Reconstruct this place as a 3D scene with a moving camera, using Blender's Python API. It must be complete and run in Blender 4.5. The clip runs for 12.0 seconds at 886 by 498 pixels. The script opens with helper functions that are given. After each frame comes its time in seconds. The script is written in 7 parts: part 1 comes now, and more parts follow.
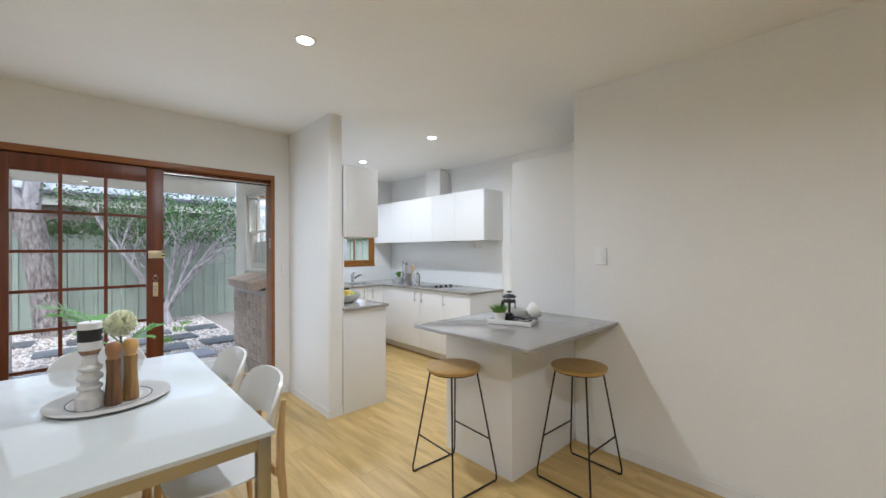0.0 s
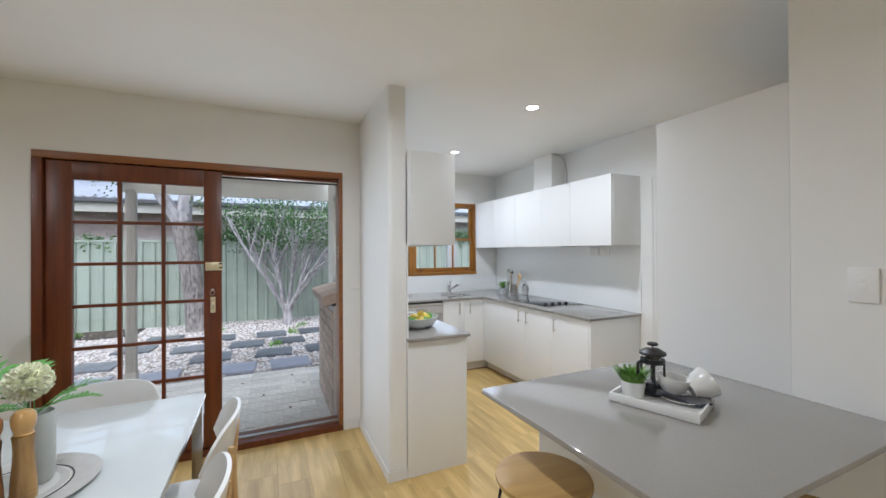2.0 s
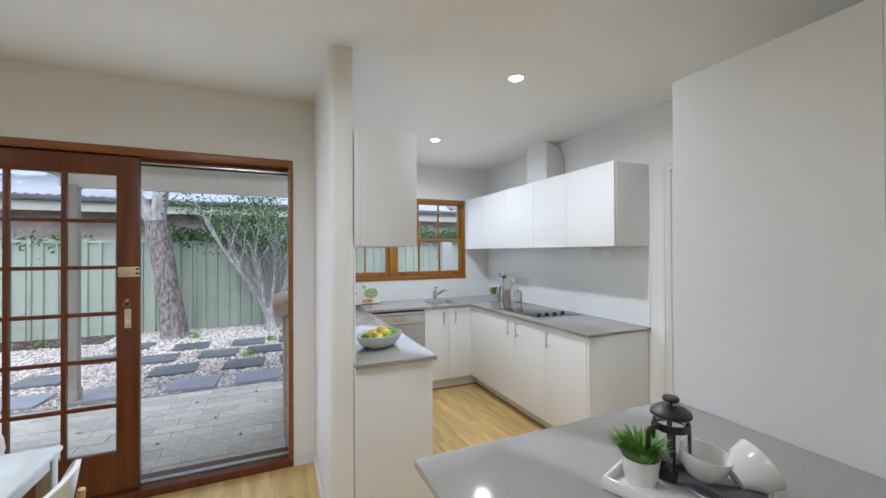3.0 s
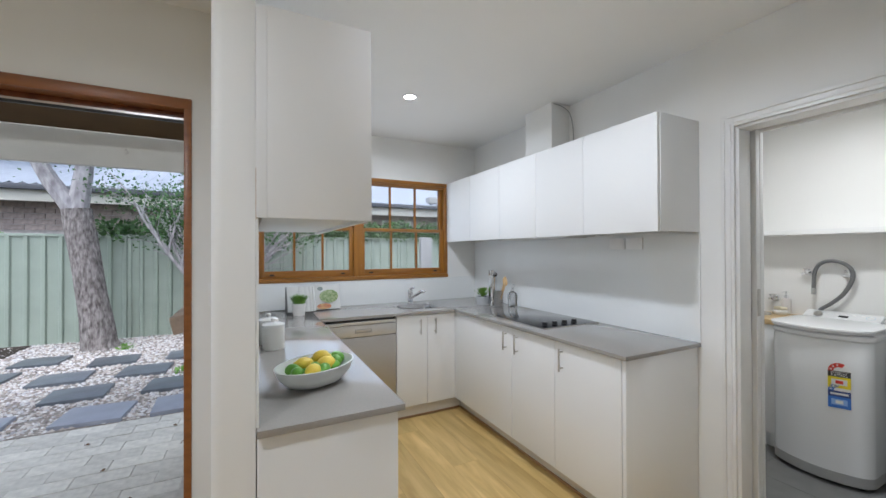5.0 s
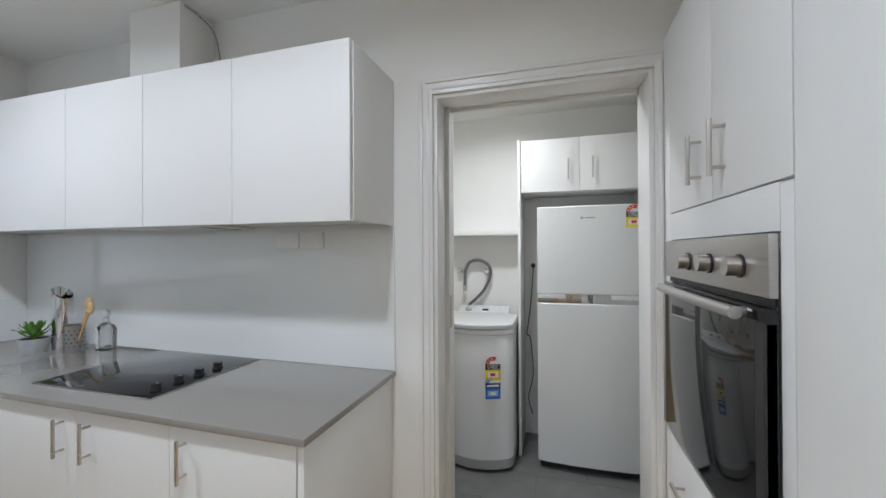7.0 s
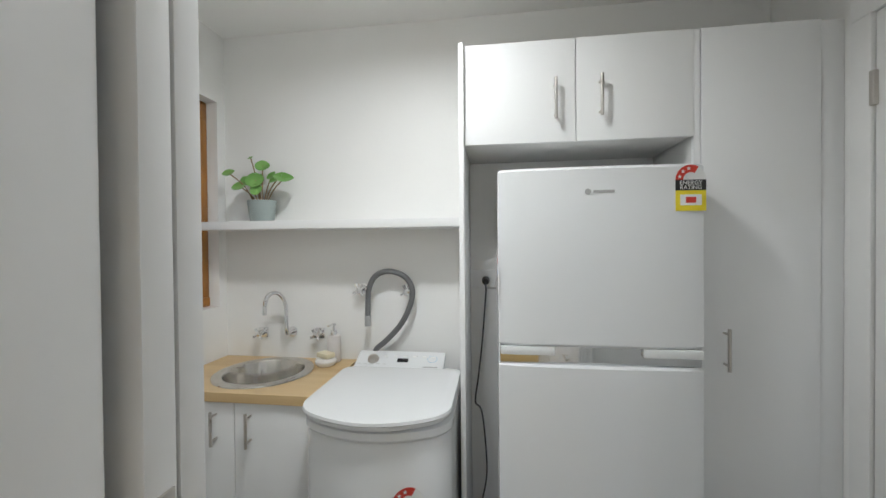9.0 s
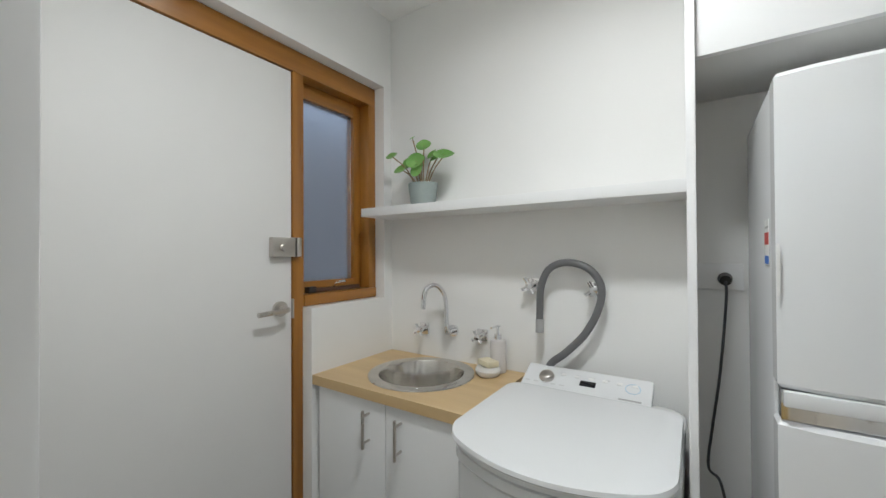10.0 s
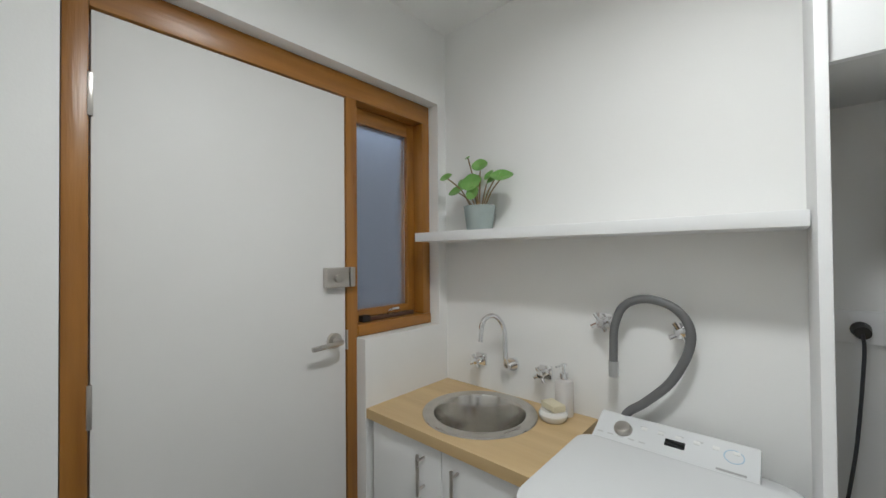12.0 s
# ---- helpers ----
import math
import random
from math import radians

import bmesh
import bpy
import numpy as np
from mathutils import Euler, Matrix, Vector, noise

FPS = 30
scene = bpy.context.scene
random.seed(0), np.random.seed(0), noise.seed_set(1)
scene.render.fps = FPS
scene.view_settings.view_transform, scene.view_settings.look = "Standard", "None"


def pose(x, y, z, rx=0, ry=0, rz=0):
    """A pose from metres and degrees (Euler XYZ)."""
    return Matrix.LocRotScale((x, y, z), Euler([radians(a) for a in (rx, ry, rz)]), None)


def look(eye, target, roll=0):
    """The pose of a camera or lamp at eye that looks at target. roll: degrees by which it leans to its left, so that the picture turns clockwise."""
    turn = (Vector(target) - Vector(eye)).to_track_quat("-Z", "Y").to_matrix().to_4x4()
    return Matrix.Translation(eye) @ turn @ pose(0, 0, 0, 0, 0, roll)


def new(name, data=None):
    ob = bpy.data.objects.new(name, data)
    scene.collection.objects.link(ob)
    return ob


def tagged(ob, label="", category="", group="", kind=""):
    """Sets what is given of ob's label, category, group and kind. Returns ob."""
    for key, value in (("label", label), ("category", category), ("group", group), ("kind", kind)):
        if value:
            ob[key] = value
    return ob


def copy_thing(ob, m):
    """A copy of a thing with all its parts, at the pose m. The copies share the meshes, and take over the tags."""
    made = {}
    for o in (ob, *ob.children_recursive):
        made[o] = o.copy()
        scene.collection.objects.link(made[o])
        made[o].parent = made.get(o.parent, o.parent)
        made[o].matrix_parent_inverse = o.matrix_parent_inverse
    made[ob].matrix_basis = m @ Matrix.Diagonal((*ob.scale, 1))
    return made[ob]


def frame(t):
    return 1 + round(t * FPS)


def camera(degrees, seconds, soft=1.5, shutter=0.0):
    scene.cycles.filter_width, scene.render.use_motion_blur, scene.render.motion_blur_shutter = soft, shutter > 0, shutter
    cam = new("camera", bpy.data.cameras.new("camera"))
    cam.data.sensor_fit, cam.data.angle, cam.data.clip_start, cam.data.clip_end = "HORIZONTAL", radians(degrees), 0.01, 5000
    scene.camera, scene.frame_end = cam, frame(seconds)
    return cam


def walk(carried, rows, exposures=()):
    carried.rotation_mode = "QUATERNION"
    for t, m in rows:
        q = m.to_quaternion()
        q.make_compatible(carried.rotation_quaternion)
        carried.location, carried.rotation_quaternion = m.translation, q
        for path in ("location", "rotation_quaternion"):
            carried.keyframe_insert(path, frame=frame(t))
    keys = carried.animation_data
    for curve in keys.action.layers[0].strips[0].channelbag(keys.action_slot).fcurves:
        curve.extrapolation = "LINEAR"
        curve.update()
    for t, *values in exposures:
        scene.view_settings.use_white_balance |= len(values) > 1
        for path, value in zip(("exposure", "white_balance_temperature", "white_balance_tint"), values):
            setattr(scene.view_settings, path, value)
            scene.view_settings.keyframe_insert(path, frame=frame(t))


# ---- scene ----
cam = camera(98.5, 12.0)
PATH = [
    (0, (0.591, 1.112, 1.38), (1.959, 2.571, 1.387), -0.2),
    (0.5, (0.727, 1.233, 1.378), (1.873, 2.873, 1.39), -0.2),
    (1, (0.883, 1.424, 1.384), (1.896, 3.149, 1.399), -0.2),
    (1.5, (1.064, 1.569, 1.4), (1.984, 3.345, 1.417), -0.2),
    (2, (1.368, 1.707, 1.459), (2.199, 3.526, 1.468), -0.3),
    (2.5, (1.616, 1.863, 1.478), (2.421, 3.694, 1.483), -0.4),
    (3, (1.81, 2.064, 1.466), (2.613, 3.896, 1.48), -0.3),
    (3.2, (1.877, 2.136, 1.457), (2.678, 3.968, 1.469), -0.3),
    (5, (2.163, 2.813, 1.4), (3.062, 4.6, 1.412), -0.2),
    (5.5, (2.239, 3.004, 1.394), (3.356, 4.664, 1.402), -0.3),
    (6, (2.4, 3.164, 1.386), (3.858, 4.533, 1.401), -0.1),
    (6.5, (2.602, 3.305, 1.383), (4.341, 4.292, 1.392), -0.2),
    (7, (2.88, 3.402, 1.396), (4.799, 3.964, 1.405), -0.3),
    (7.2, (3.034, 3.419, 1.4), (4.985, 3.86, 1.41), -0.2),
    (8.8, (4.101, 3.444, 1.457), (6.088, 3.672, 1.417), -0.6),
    (9, (4.179, 3.524, 1.438), (6.161, 3.788, 1.415), -0.5),
    (9.5, (4.371, 3.563, 1.396), (6.2, 4.373, 1.399), -0.6),
    (10, (4.524, 3.628, 1.358), (6.191, 4.732, 1.376), -0.3),
    (10.5, (4.636, 3.672, 1.345), (6.236, 4.871, 1.36), -0.4),
    (11, (4.714, 3.71, 1.324), (6.282, 4.95, 1.347), -0.3),
    (11.5, (4.716, 3.724, 1.352), (6.277, 4.974, 1.377), -0.3),
    (12, (4.591, 3.692, 1.459), (6.088, 5.018, 1.485), -0.5),
]
walk(cam, [(t, look(eye, target, roll)) for t, eye, target, roll in PATH], [(0.0, 1.08, 5660, 9.5), (3.0, 0.90, 5660, 9.2), (5.2, 0.79, 5680, 9.6), (7.2, 0.62, 5680, 9.6), (9.0, 0.70, 5740, 8), (12.0, 0.52, 5740, 7.6)])

# ---- world and light ----
world = bpy.data.worlds.new("World")
scene.world = world
world.use_nodes = True
wn = world.node_tree
sky = wn.nodes.new("ShaderNodeTexSky")
sky.sky_type = "NISHITA"
sky.sun_disc = False
sky.sun_elevation, sky.sun_rotation = radians(55), radians(200)
sky.air_density, sky.dust_density, sky.ozone_density = 1.0, 4.0, 1.0
hsv = wn.nodes.new("ShaderNodeHueSaturation")
hsv.inputs["Saturation"].default_value = 0.5
wn.links.new(sky.outputs[0], hsv.inputs["Color"])
wn.links.new(hsv.outputs[0], wn.nodes["Background"].inputs[0])
wn.nodes["Background"].inputs[1].default_value = 0.15
sun = new("sun", bpy.data.lights.new("sun", "SUN"))
sun.data.energy, sun.data.angle, sun.data.color = 0.7, radians(25), (1, 0.96, 0.9)
sun.matrix_world = look((0, 0, 30), (2.5, 6.0, 0))


def lamp_disc(x, y, z, watts, size=0.11, color=(0.985, 0.975, 0.965)):
    ob = new("downlight_lamp", bpy.data.lights.new("downlight_lamp", "AREA"))
    ob.data.shape, ob.data.size, ob.data.energy, ob.data.color = "DISK", size, watts, color
    ob.data.spread = radians(165)
    ob.matrix_world = pose(x, y, z)
    return ob


CEIL, LCEIL = 2.52, 2.44
# The two lamps at negative x are unseen, added to fill the west side.
DOWNLIGHTS = [(1.46, 3.12), (0.6, 0.3), (-1.0, 3.12), (-1.6, 0.3), (3.15, 4.0), (3.19, 5.38)]
for lx, ly in DOWNLIGHTS:
    lamp_disc(lx, ly, CEIL - 0.012, 6.5 if lx > 3 else {(1.46, 3.12): 7.4, (-1.0, 3.12): 6.5, (0.6, 0.3): 14.0, (-1.6, 0.3): 3.5}[lx, ly])
lamp_disc(4.98, 3.80, LCEIL - 0.012, 7.0, 0.16, color=(1.0, 0.945, 0.86))


def sky_panel(x, y, z, w, h, watts):
    """Area lamp added inside an opening in a wall that faces +y, boosting daylight."""
    ob = new("daylight_fill", bpy.data.lights.new("daylight_fill", "AREA"))
    ob.data.shape, ob.data.size, ob.data.size_y, ob.data.energy, ob.data.color = "RECTANGLE", w, h, watts, (0.92, 0.96, 1.0)
    ob.matrix_world = pose(x, y, z, -90, 0, 0)
    return ob


sky_panel(0.98, 4.87, 1.10, 1.8, 1.95, 4.6)
sky_panel(3.1, 6.375, 1.62, 1.75, 0.88, 2.2)


# ---- materials ----
def mat(name, color, rough=0.5, metal=0.0, var=0.06, scale=6.0, bump=0.0, bscale=60.0, coat=0.0, spec=0.5, rvar=0.08, stretch=(1, 1, 1), color2=None, rand=0.0):
    m = bpy.data.materials.new(name)
    m.use_nodes = True
    t = m.node_tree
    b = t.nodes["Principled BSDF"]
    co = t.nodes.new("ShaderNodeTexCoord")
    mp = t.nodes.new("ShaderNodeMapping")
    mp.inputs["Scale"].default_value = stretch
    t.links.new(co.outputs["Object"], mp.inputs[0])
    n1 = t.nodes.new("ShaderNodeTexNoise")
    n1.inputs["Scale"].default_value, n1.inputs["Detail"].default_value = scale, 6
    t.links.new(mp.outputs[0], n1.inputs["Vector"])
    ramp = t.nodes.new("ShaderNodeValToRGB")
    c2 = color2 or tuple(min(1, c * (1 + var)) for c in color)
    c1 = color if color2 else tuple(c * (1 - var) for c in color)
    ramp.color_ramp.elements[0].position, ramp.color_ramp.elements[1].position = 0.3, 0.7
    ramp.color_ramp.elements[0].color, ramp.color_ramp.elements[1].color = (*c1, 1), (*c2, 1)
    t.links.new(n1.outputs["Fac"], ramp.inputs[0])
    out = ramp.outputs[0]
    if rand:
        oi = t.nodes.new("ShaderNodeObjectInfo")
        ma = t.nodes.new("ShaderNodeMapRange")
        ma.inputs["To Min"].default_value, ma.inputs["To Max"].default_value = 1 - rand, 1 + rand
        t.links.new(oi.outputs["Random"], ma.inputs["Value"])
        hv = t.nodes.new("ShaderNodeHueSaturation")
        t.links.new(ma.outputs[0], hv.inputs["Value"])
        t.links.new(out, hv.inputs["Color"])
        out = hv.outputs[0]
    t.links.new(out, b.inputs["Base Color"])
    b.inputs["Metallic"].default_value = metal
    b.inputs["Specular IOR Level"].default_value = spec
    b.inputs["Coat Weight"].default_value = coat
    b.inputs["Coat Roughness"].default_value = 0.3
    rr = t.nodes.new("ShaderNodeMapRange")
    rr.inputs["To Min"].default_value, rr.inputs["To Max"].default_value = max(0.01, rough - rvar * rough), min(1, rough + rvar * rough)
    t.links.new(n1.outputs["Fac"], rr.inputs["Value"])
    t.links.new(rr.outputs[0], b.inputs["Roughness"])
    if bump:
        n2 = t.nodes.new("ShaderNodeTexNoise")
        n2.inputs["Scale"].default_value, n2.inputs["Detail"].default_value = bscale, 4
        t.links.new(mp.outputs[0], n2.inputs["Vector"])
        bp = t.nodes.new("ShaderNodeBump")
        bp.inputs["Strength"].default_value, bp.inputs["Distance"].default_value = bump, 0.01
        t.links.new(n2.outputs["Fac"], bp.inputs["Height"])
        t.links.new(bp.outputs[0], b.inputs["Normal"])
    return m


def wood(name, dark, light, rough=0.4, axis=2, grain=14.0, coat=0.0, rand=0.0, bump=0.1, wave=0.0):
    """Wood with its grain along one axis."""
    st = [1.0, 1.0, 1.0]
    st[axis] = 0.08
    m = mat(name, dark, rough, 0, 0, grain, bump, grain * 6, coat, 0.5, 0.2, tuple(st), light, rand)
    return m


def glow(name, color, strength):
    m = bpy.data.materials.new(name)
    m.use_nodes = True
    t = m.node_tree
    t.nodes.remove(t.nodes["Principled BSDF"])
    e = t.nodes.new("ShaderNodeEmission")
    e.inputs[0].default_value, e.inputs[1].default_value = (*color, 1), strength
    t.links.new(e.outputs[0], t.nodes["Material Output"].inputs[0])
    return m


def glass(name, rough=0.0, color=(1, 1, 1)):
    m = bpy.data.materials.new(name)
    m.use_nodes = True
    b = m.node_tree.nodes["Principled BSDF"]
    b.inputs["Base Color"].default_value = (*color, 1)
    b.inputs["Transmission Weight"].default_value = 1.0
    b.inputs["Roughness"].default_value = rough
    b.inputs["IOR"].default_value = 1.45
    return m


M_WALL = mat("wall_paint", (0.885, 0.88, 0.855), 0.55, var=0.015, scale=2.5, bump=0.03, bscale=180)
M_CEIL = mat("ceiling_paint", (0.91, 0.905, 0.88), 0.7, var=0.012, scale=2.0, bump=0.02, bscale=150)
M_TRIM = mat("trim_gloss_white", (0.84, 0.835, 0.815), 0.3, var=0.02, scale=5)
M_CAB = mat("cabinet_white", (0.85, 0.85, 0.84), 0.52, var=0.006, scale=3, rvar=0.03)
M_CARC = mat("carcass_white", (0.74, 0.735, 0.71), 0.45, var=0.02, scale=4)
M_BENCH = mat("benchtop_grey_quartz", (0.305, 0.288, 0.268), 0.08, var=0.10, scale=160, spec=0.9, color2=(0.332, 0.312, 0.288))
M_TILEBACK = mat("splashback_glass_white", (0.87, 0.885, 0.875), 0.08, var=0.01, scale=2)
M_STEEL = mat("brushed_steel", (0.52, 0.505, 0.485), 0.33, 0.9, var=0.05, scale=30, stretch=(1, 1, 20))
M_NICKEL = mat("satin_nickel", (0.58, 0.55, 0.51), 0.28, 1.0, var=0.03)
M_CHROME = mat("chrome", (0.82, 0.82, 0.83), 0.07, 1.0, var=0.02)
M_BRASS = mat("pale_brass", (0.86, 0.77, 0.54), 0.3, 1.0, var=0.08, scale=20)
M_BLKGLASS = mat("black_glass", (0.012, 0.012, 0.013), 0.04, var=0.1)
M_BLACK = mat("black_plastic", (0.02, 0.02, 0.021), 0.4, var=0.1)
M_BLKMETAL = mat("black_powdercoat", (0.012, 0.012, 0.012), 0.45, var=0.15, scale=40)
M_DOORWOOD = wood("door_timber_red_brown", (0.10, 0.022, 0.006), (0.19, 0.048, 0.012), 0.32, 2, 26, 0.25)
M_FRAMEWOOD = wood("frame_timber_brown", (0.22, 0.075, 0.018), (0.33, 0.12, 0.03), 0.32, 0, 26, 0.3)
M_WINWOOD = wood("window_timber_honey", (0.25, 0.098, 0.012), (0.41, 0.18, 0.026), 0.3, 0, 24, 0.3)
M_WINWOODV = wood("window_timber_honey_upright", (0.25, 0.098, 0.012), (0.41, 0.18, 0.026), 0.3, 2, 24, 0.3)
M_OAK = wood("oak_laminate", (0.51, 0.34, 0.115), (0.70, 0.51, 0.21), 0.32, 1, 16, 0.1, 0.10)


def figure(m, scale, stretch, amount):
    """Broad wavy figure laid over a wood's fine grain."""
    t = m.node_tree
    b = t.nodes["Principled BSDF"]
    src = b.inputs["Base Color"].links[0].from_socket
    co, mp, n, rp, mx = (t.nodes.new("ShaderNode" + k) for k in ("TexCoord", "Mapping", "TexNoise", "ValToRGB", "MixRGB"))
    oi = t.nodes.new("ShaderNodeObjectInfo")
    n.noise_dimensions = "4D"
    t.links.new(oi.outputs["Random"], n.inputs["W"])
    mp.inputs["Scale"].default_value = stretch
    n.inputs["Scale"].default_value, n.inputs["Detail"].default_value, n.inputs["Distortion"].default_value = scale, 3, 1.2
    for k, (p, c) in enumerate(((0.42, 1 - amount), (0.58, 1 + amount * 0.4))):
        rp.color_ramp.elements[k].position, rp.color_ramp.elements[k].color = p, (c, c * (0.97 if k == 0 else 1), c * (0.90 if k == 0 else 1), 1)
    mx.blend_type = "MULTIPLY"
    mx.inputs[0].default_value = 1.0
    t.links.new(co.outputs["Object"], mp.inputs[0])
    t.links.new(mp.outputs[0], n.inputs["Vector"])
    t.links.new(n.outputs["Fac"], rp.inputs[0])
    t.links.new(src, mx.inputs[1])
    t.links.new(rp.outputs[0], mx.inputs[2])
    t.links.new(mx.outputs[0], b.inputs["Base Color"])
    return m


figure(M_OAK, 9.0, (1.0, 0.16, 1.0), 0.13)
M_SEATWOOD = wood("oak_seat", (0.44, 0.265, 0.085), (0.56, 0.365, 0.135), 0.35, 0, 30)
M_BIRCH = wood("birch_legs", (0.58, 0.37, 0.16), (0.70, 0.48, 0.24), 0.4, 2, 26)
M_LAUNBENCH = wood("laundry_bench_laminate", (0.56, 0.39, 0.185), (0.66, 0.49, 0.255), 0.35, 1, 20)
M_GREYTILE = mat("floor_tile_grey", (0.19, 0.19, 0.185), 0.42, var=0.12, scale=7, bump=0.02, rand=0.05)
M_GROUT = mat("grout_grey", (0.11, 0.11, 0.105), 0.8)
M_SHELL = mat("white_moulded_shell", (0.80, 0.80, 0.78), 0.25, var=0.01)
M_TABLE = mat("white_glass_top", (0.60, 0.63, 0.62), 0.03, spec=0.65, var=0.01, scale=2)
M_TABLEMETAL = mat("table_satin_metal", (0.42, 0.41, 0.40), 0.22, 1.0, var=0.03)
M_DOORWHITE = mat("door_satin_white", (0.79, 0.78, 0.755), 0.5, var=0.015, scale=4)
M_WHITEGOOD = mat("appliance_white", (0.78, 0.79, 0.79), 0.22, var=0.01, scale=3)
M_WHITEGREY = mat("appliance_grey_trim", (0.38, 0.38, 0.37), 0.35)
M_CERAMIC = mat("white_ceramic", (0.80, 0.79, 0.76), 0.18, var=0.02)
M_GREYPOT = mat("grey_clay_pot", (0.33, 0.38, 0.36), 0.6, var=0.08, scale=20, bump=0.05)
M_SOIL = mat("potting_soil", (0.035, 0.025, 0.018), 0.95, var=0.4, scale=60, bump=0.6)
M_GLASS = glass("clear_glass")
M_FROST = glass("frosted_glass", 0.45, (0.9, 0.93, 0.95))
M_DOWN = glow("downlight_led", (1.0, 0.95, 0.88), 14.0)
M_BRICK = mat("brick_cream", (0.50, 0.415, 0.345), 0.85, var=0.16, scale=25, bump=0.35, bscale=90, rand=0.14)
M_MORTAR = mat("mortar_grey", (0.56, 0.54, 0.51), 0.95, var=0.1, scale=40, bump=0.3)
M_PAVER = mat("paver_cream_grey", (0.60, 0.585, 0.53), 0.6, var=0.16, scale=18, bump=0.25, bscale=80, rand=0.12)
M_SLATE = mat("slate_slab", (0.13, 0.145, 0.165), 0.36, var=0.2, scale=6, bump=0.2, bscale=30, rand=0.25)
M_SLATEPALE = mat("slate_slab_pale", (0.30, 0.32, 0.38), 0.4, var=0.1, scale=6, bump=0.15, bscale=30, rand=0.08)
M_PLATE = mat("switch_plate_white", (0.90, 0.90, 0.89), 0.3, var=0.01)
M_FENCE = mat("fence_steel_green", (0.37, 0.43, 0.36), 0.5, var=0.07, scale=3)
M_CREAM = mat("cream_exterior_paint", (0.66, 0.645, 0.575), 0.5, var=0.03, scale=4)
M_HOUSEBRICK = mat("neighbour_brick", (0.44, 0.37, 0.34), 0.9, var=0.2, scale=14, bump=0.2, rand=0.18)
M_ROOF = mat("roof_sheet_grey", (0.40, 0.43, 0.48), 0.5, var=0.06, scale=2)
# Cream post toned down to taupe, its shade put into the colour.
M_POSTSHADED = mat("post_cream_shaded", (0.42, 0.39, 0.34), 0.55, var=0.05, scale=5)
M_GUTTER = mat("gutter_dark_grey", (0.09, 0.095, 0.11), 0.5)
M_GROUND = mat("ground_soil", (0.10, 0.08, 0.06), 0.95, var=0.3, scale=3, bump=0.5)


# ---- building blocks ----
def box(bm, x0, x1, y0, y1, z0, z1, bevel=0.0):
    m = Matrix.LocRotScale(((x0 + x1) / 2, (y0 + y1) / 2, (z0 + z1) / 2), None, (abs(x1 - x0), abs(y1 - y0), abs(z1 - z0)))
    r = bmesh.ops.create_cube(bm, size=1, matrix=m)
    if bevel:
        es = list({e for v in r["verts"] for e in v.link_edges})
        bmesh.ops.bevel(bm, geom=es, offset=bevel, segments=2, affect="EDGES", profile=0.6)
    return bm


def boxm(*a, **k):
    return box(bmesh.new(), *a, **k)


def upright(bm, x, y, z0, z1, r, r2=None, n=20):
    """A round bar or cone from z0 to z1."""
    bmesh.ops.create_cone(bm, cap_ends=True, segments=n, radius1=r, radius2=r if r2 is None else r2, depth=z1 - z0, matrix=Matrix.Translation((x, y, (z0 + z1) / 2)))
    return bm


def rod(bm, a, b, r, n=10, r2=None):
    a, b = Vector(a), Vector(b)
    d = b - a
    m = Matrix.Translation((a + b) / 2) @ d.to_track_quat("Z", "Y").to_matrix().to_4x4()
    bmesh.ops.create_cone(bm, cap_ends=True, segments=n, radius1=r, radius2=r if r2 is None else r2, depth=d.length, matrix=m)
    return bm


def lathe(bm, profile, n=32, x=0, y=0, z=0, close=False):
    """Turns a profile of (radius, height) about the z axis."""
    rings = []
    for r, h in profile:
        rings.append([bm.verts.new((x + max(r, 1e-4) * math.cos(2 * math.pi * i / n), y + max(r, 1e-4) * math.sin(2 * math.pi * i / n), z + h)) for i in range(n)])
    for a, b in zip(rings, rings[1:]):
        for i in range(n):
            bm.faces.new((a[i], a[(i + 1) % n], b[(i + 1) % n], b[i]))
    if close:
        bm.faces.new(list(reversed(rings[0])))
        bm.faces.new(rings[-1])
    return bm


def tube(bm, pts, radii, n=10, caps=True):
    """A round tube along points, with a radius or one radius each."""
    pts = [Vector(p) for p in pts]
    if not hasattr(radii, "__len__"):
        radii = [radii] * len(pts)
    radii = [float(r) for r in radii]
    rings, up = [], None
    for i, p in enumerate(pts):
        d = (pts[min(i + 1, len(pts) - 1)] - pts[max(i - 1, 0)]).normalized()
        if up is None:
            up = d.orthogonal().normalized()
        up = (up - d * up.dot(d)).normalized()
        side = d.cross(up)
        rings.append([bm.verts.new(p + radii[i] * (math.cos(2 * math.pi * k / n) * up + math.sin(2 * math.pi * k / n) * side)) for k in range(n)])
    for a, b in zip(rings, rings[1:]):
        for k in range(n):
            bm.faces.new((a[k], a[(k + 1) % n], b[(k + 1) % n], b[k]))
    if caps:
        bm.faces.new(list(reversed(rings[0])))
        bm.faces.new(rings[-1])
    return bm


def curve_pts(pts, n=8):
    """A smooth line through the points."""
    P = [Vector(p) for p in pts]
    P = [2 * P[0] - P[1]] + P + [2 * P[-1] - P[-2]]
    out = []
    for i in range(1, len(P) - 2):
        for k in range(n):
            t = k / n
            a, b, c, d = P[i - 1], P[i], P[i + 1], P[i + 2]
            out.append(0.5 * (2 * b + (c - a) * t + (2 * a - 5 * b + 4 * c - d) * t * t + (3 * b - a - 3 * c + d) * t ** 3))
    return out + [P[-2]]


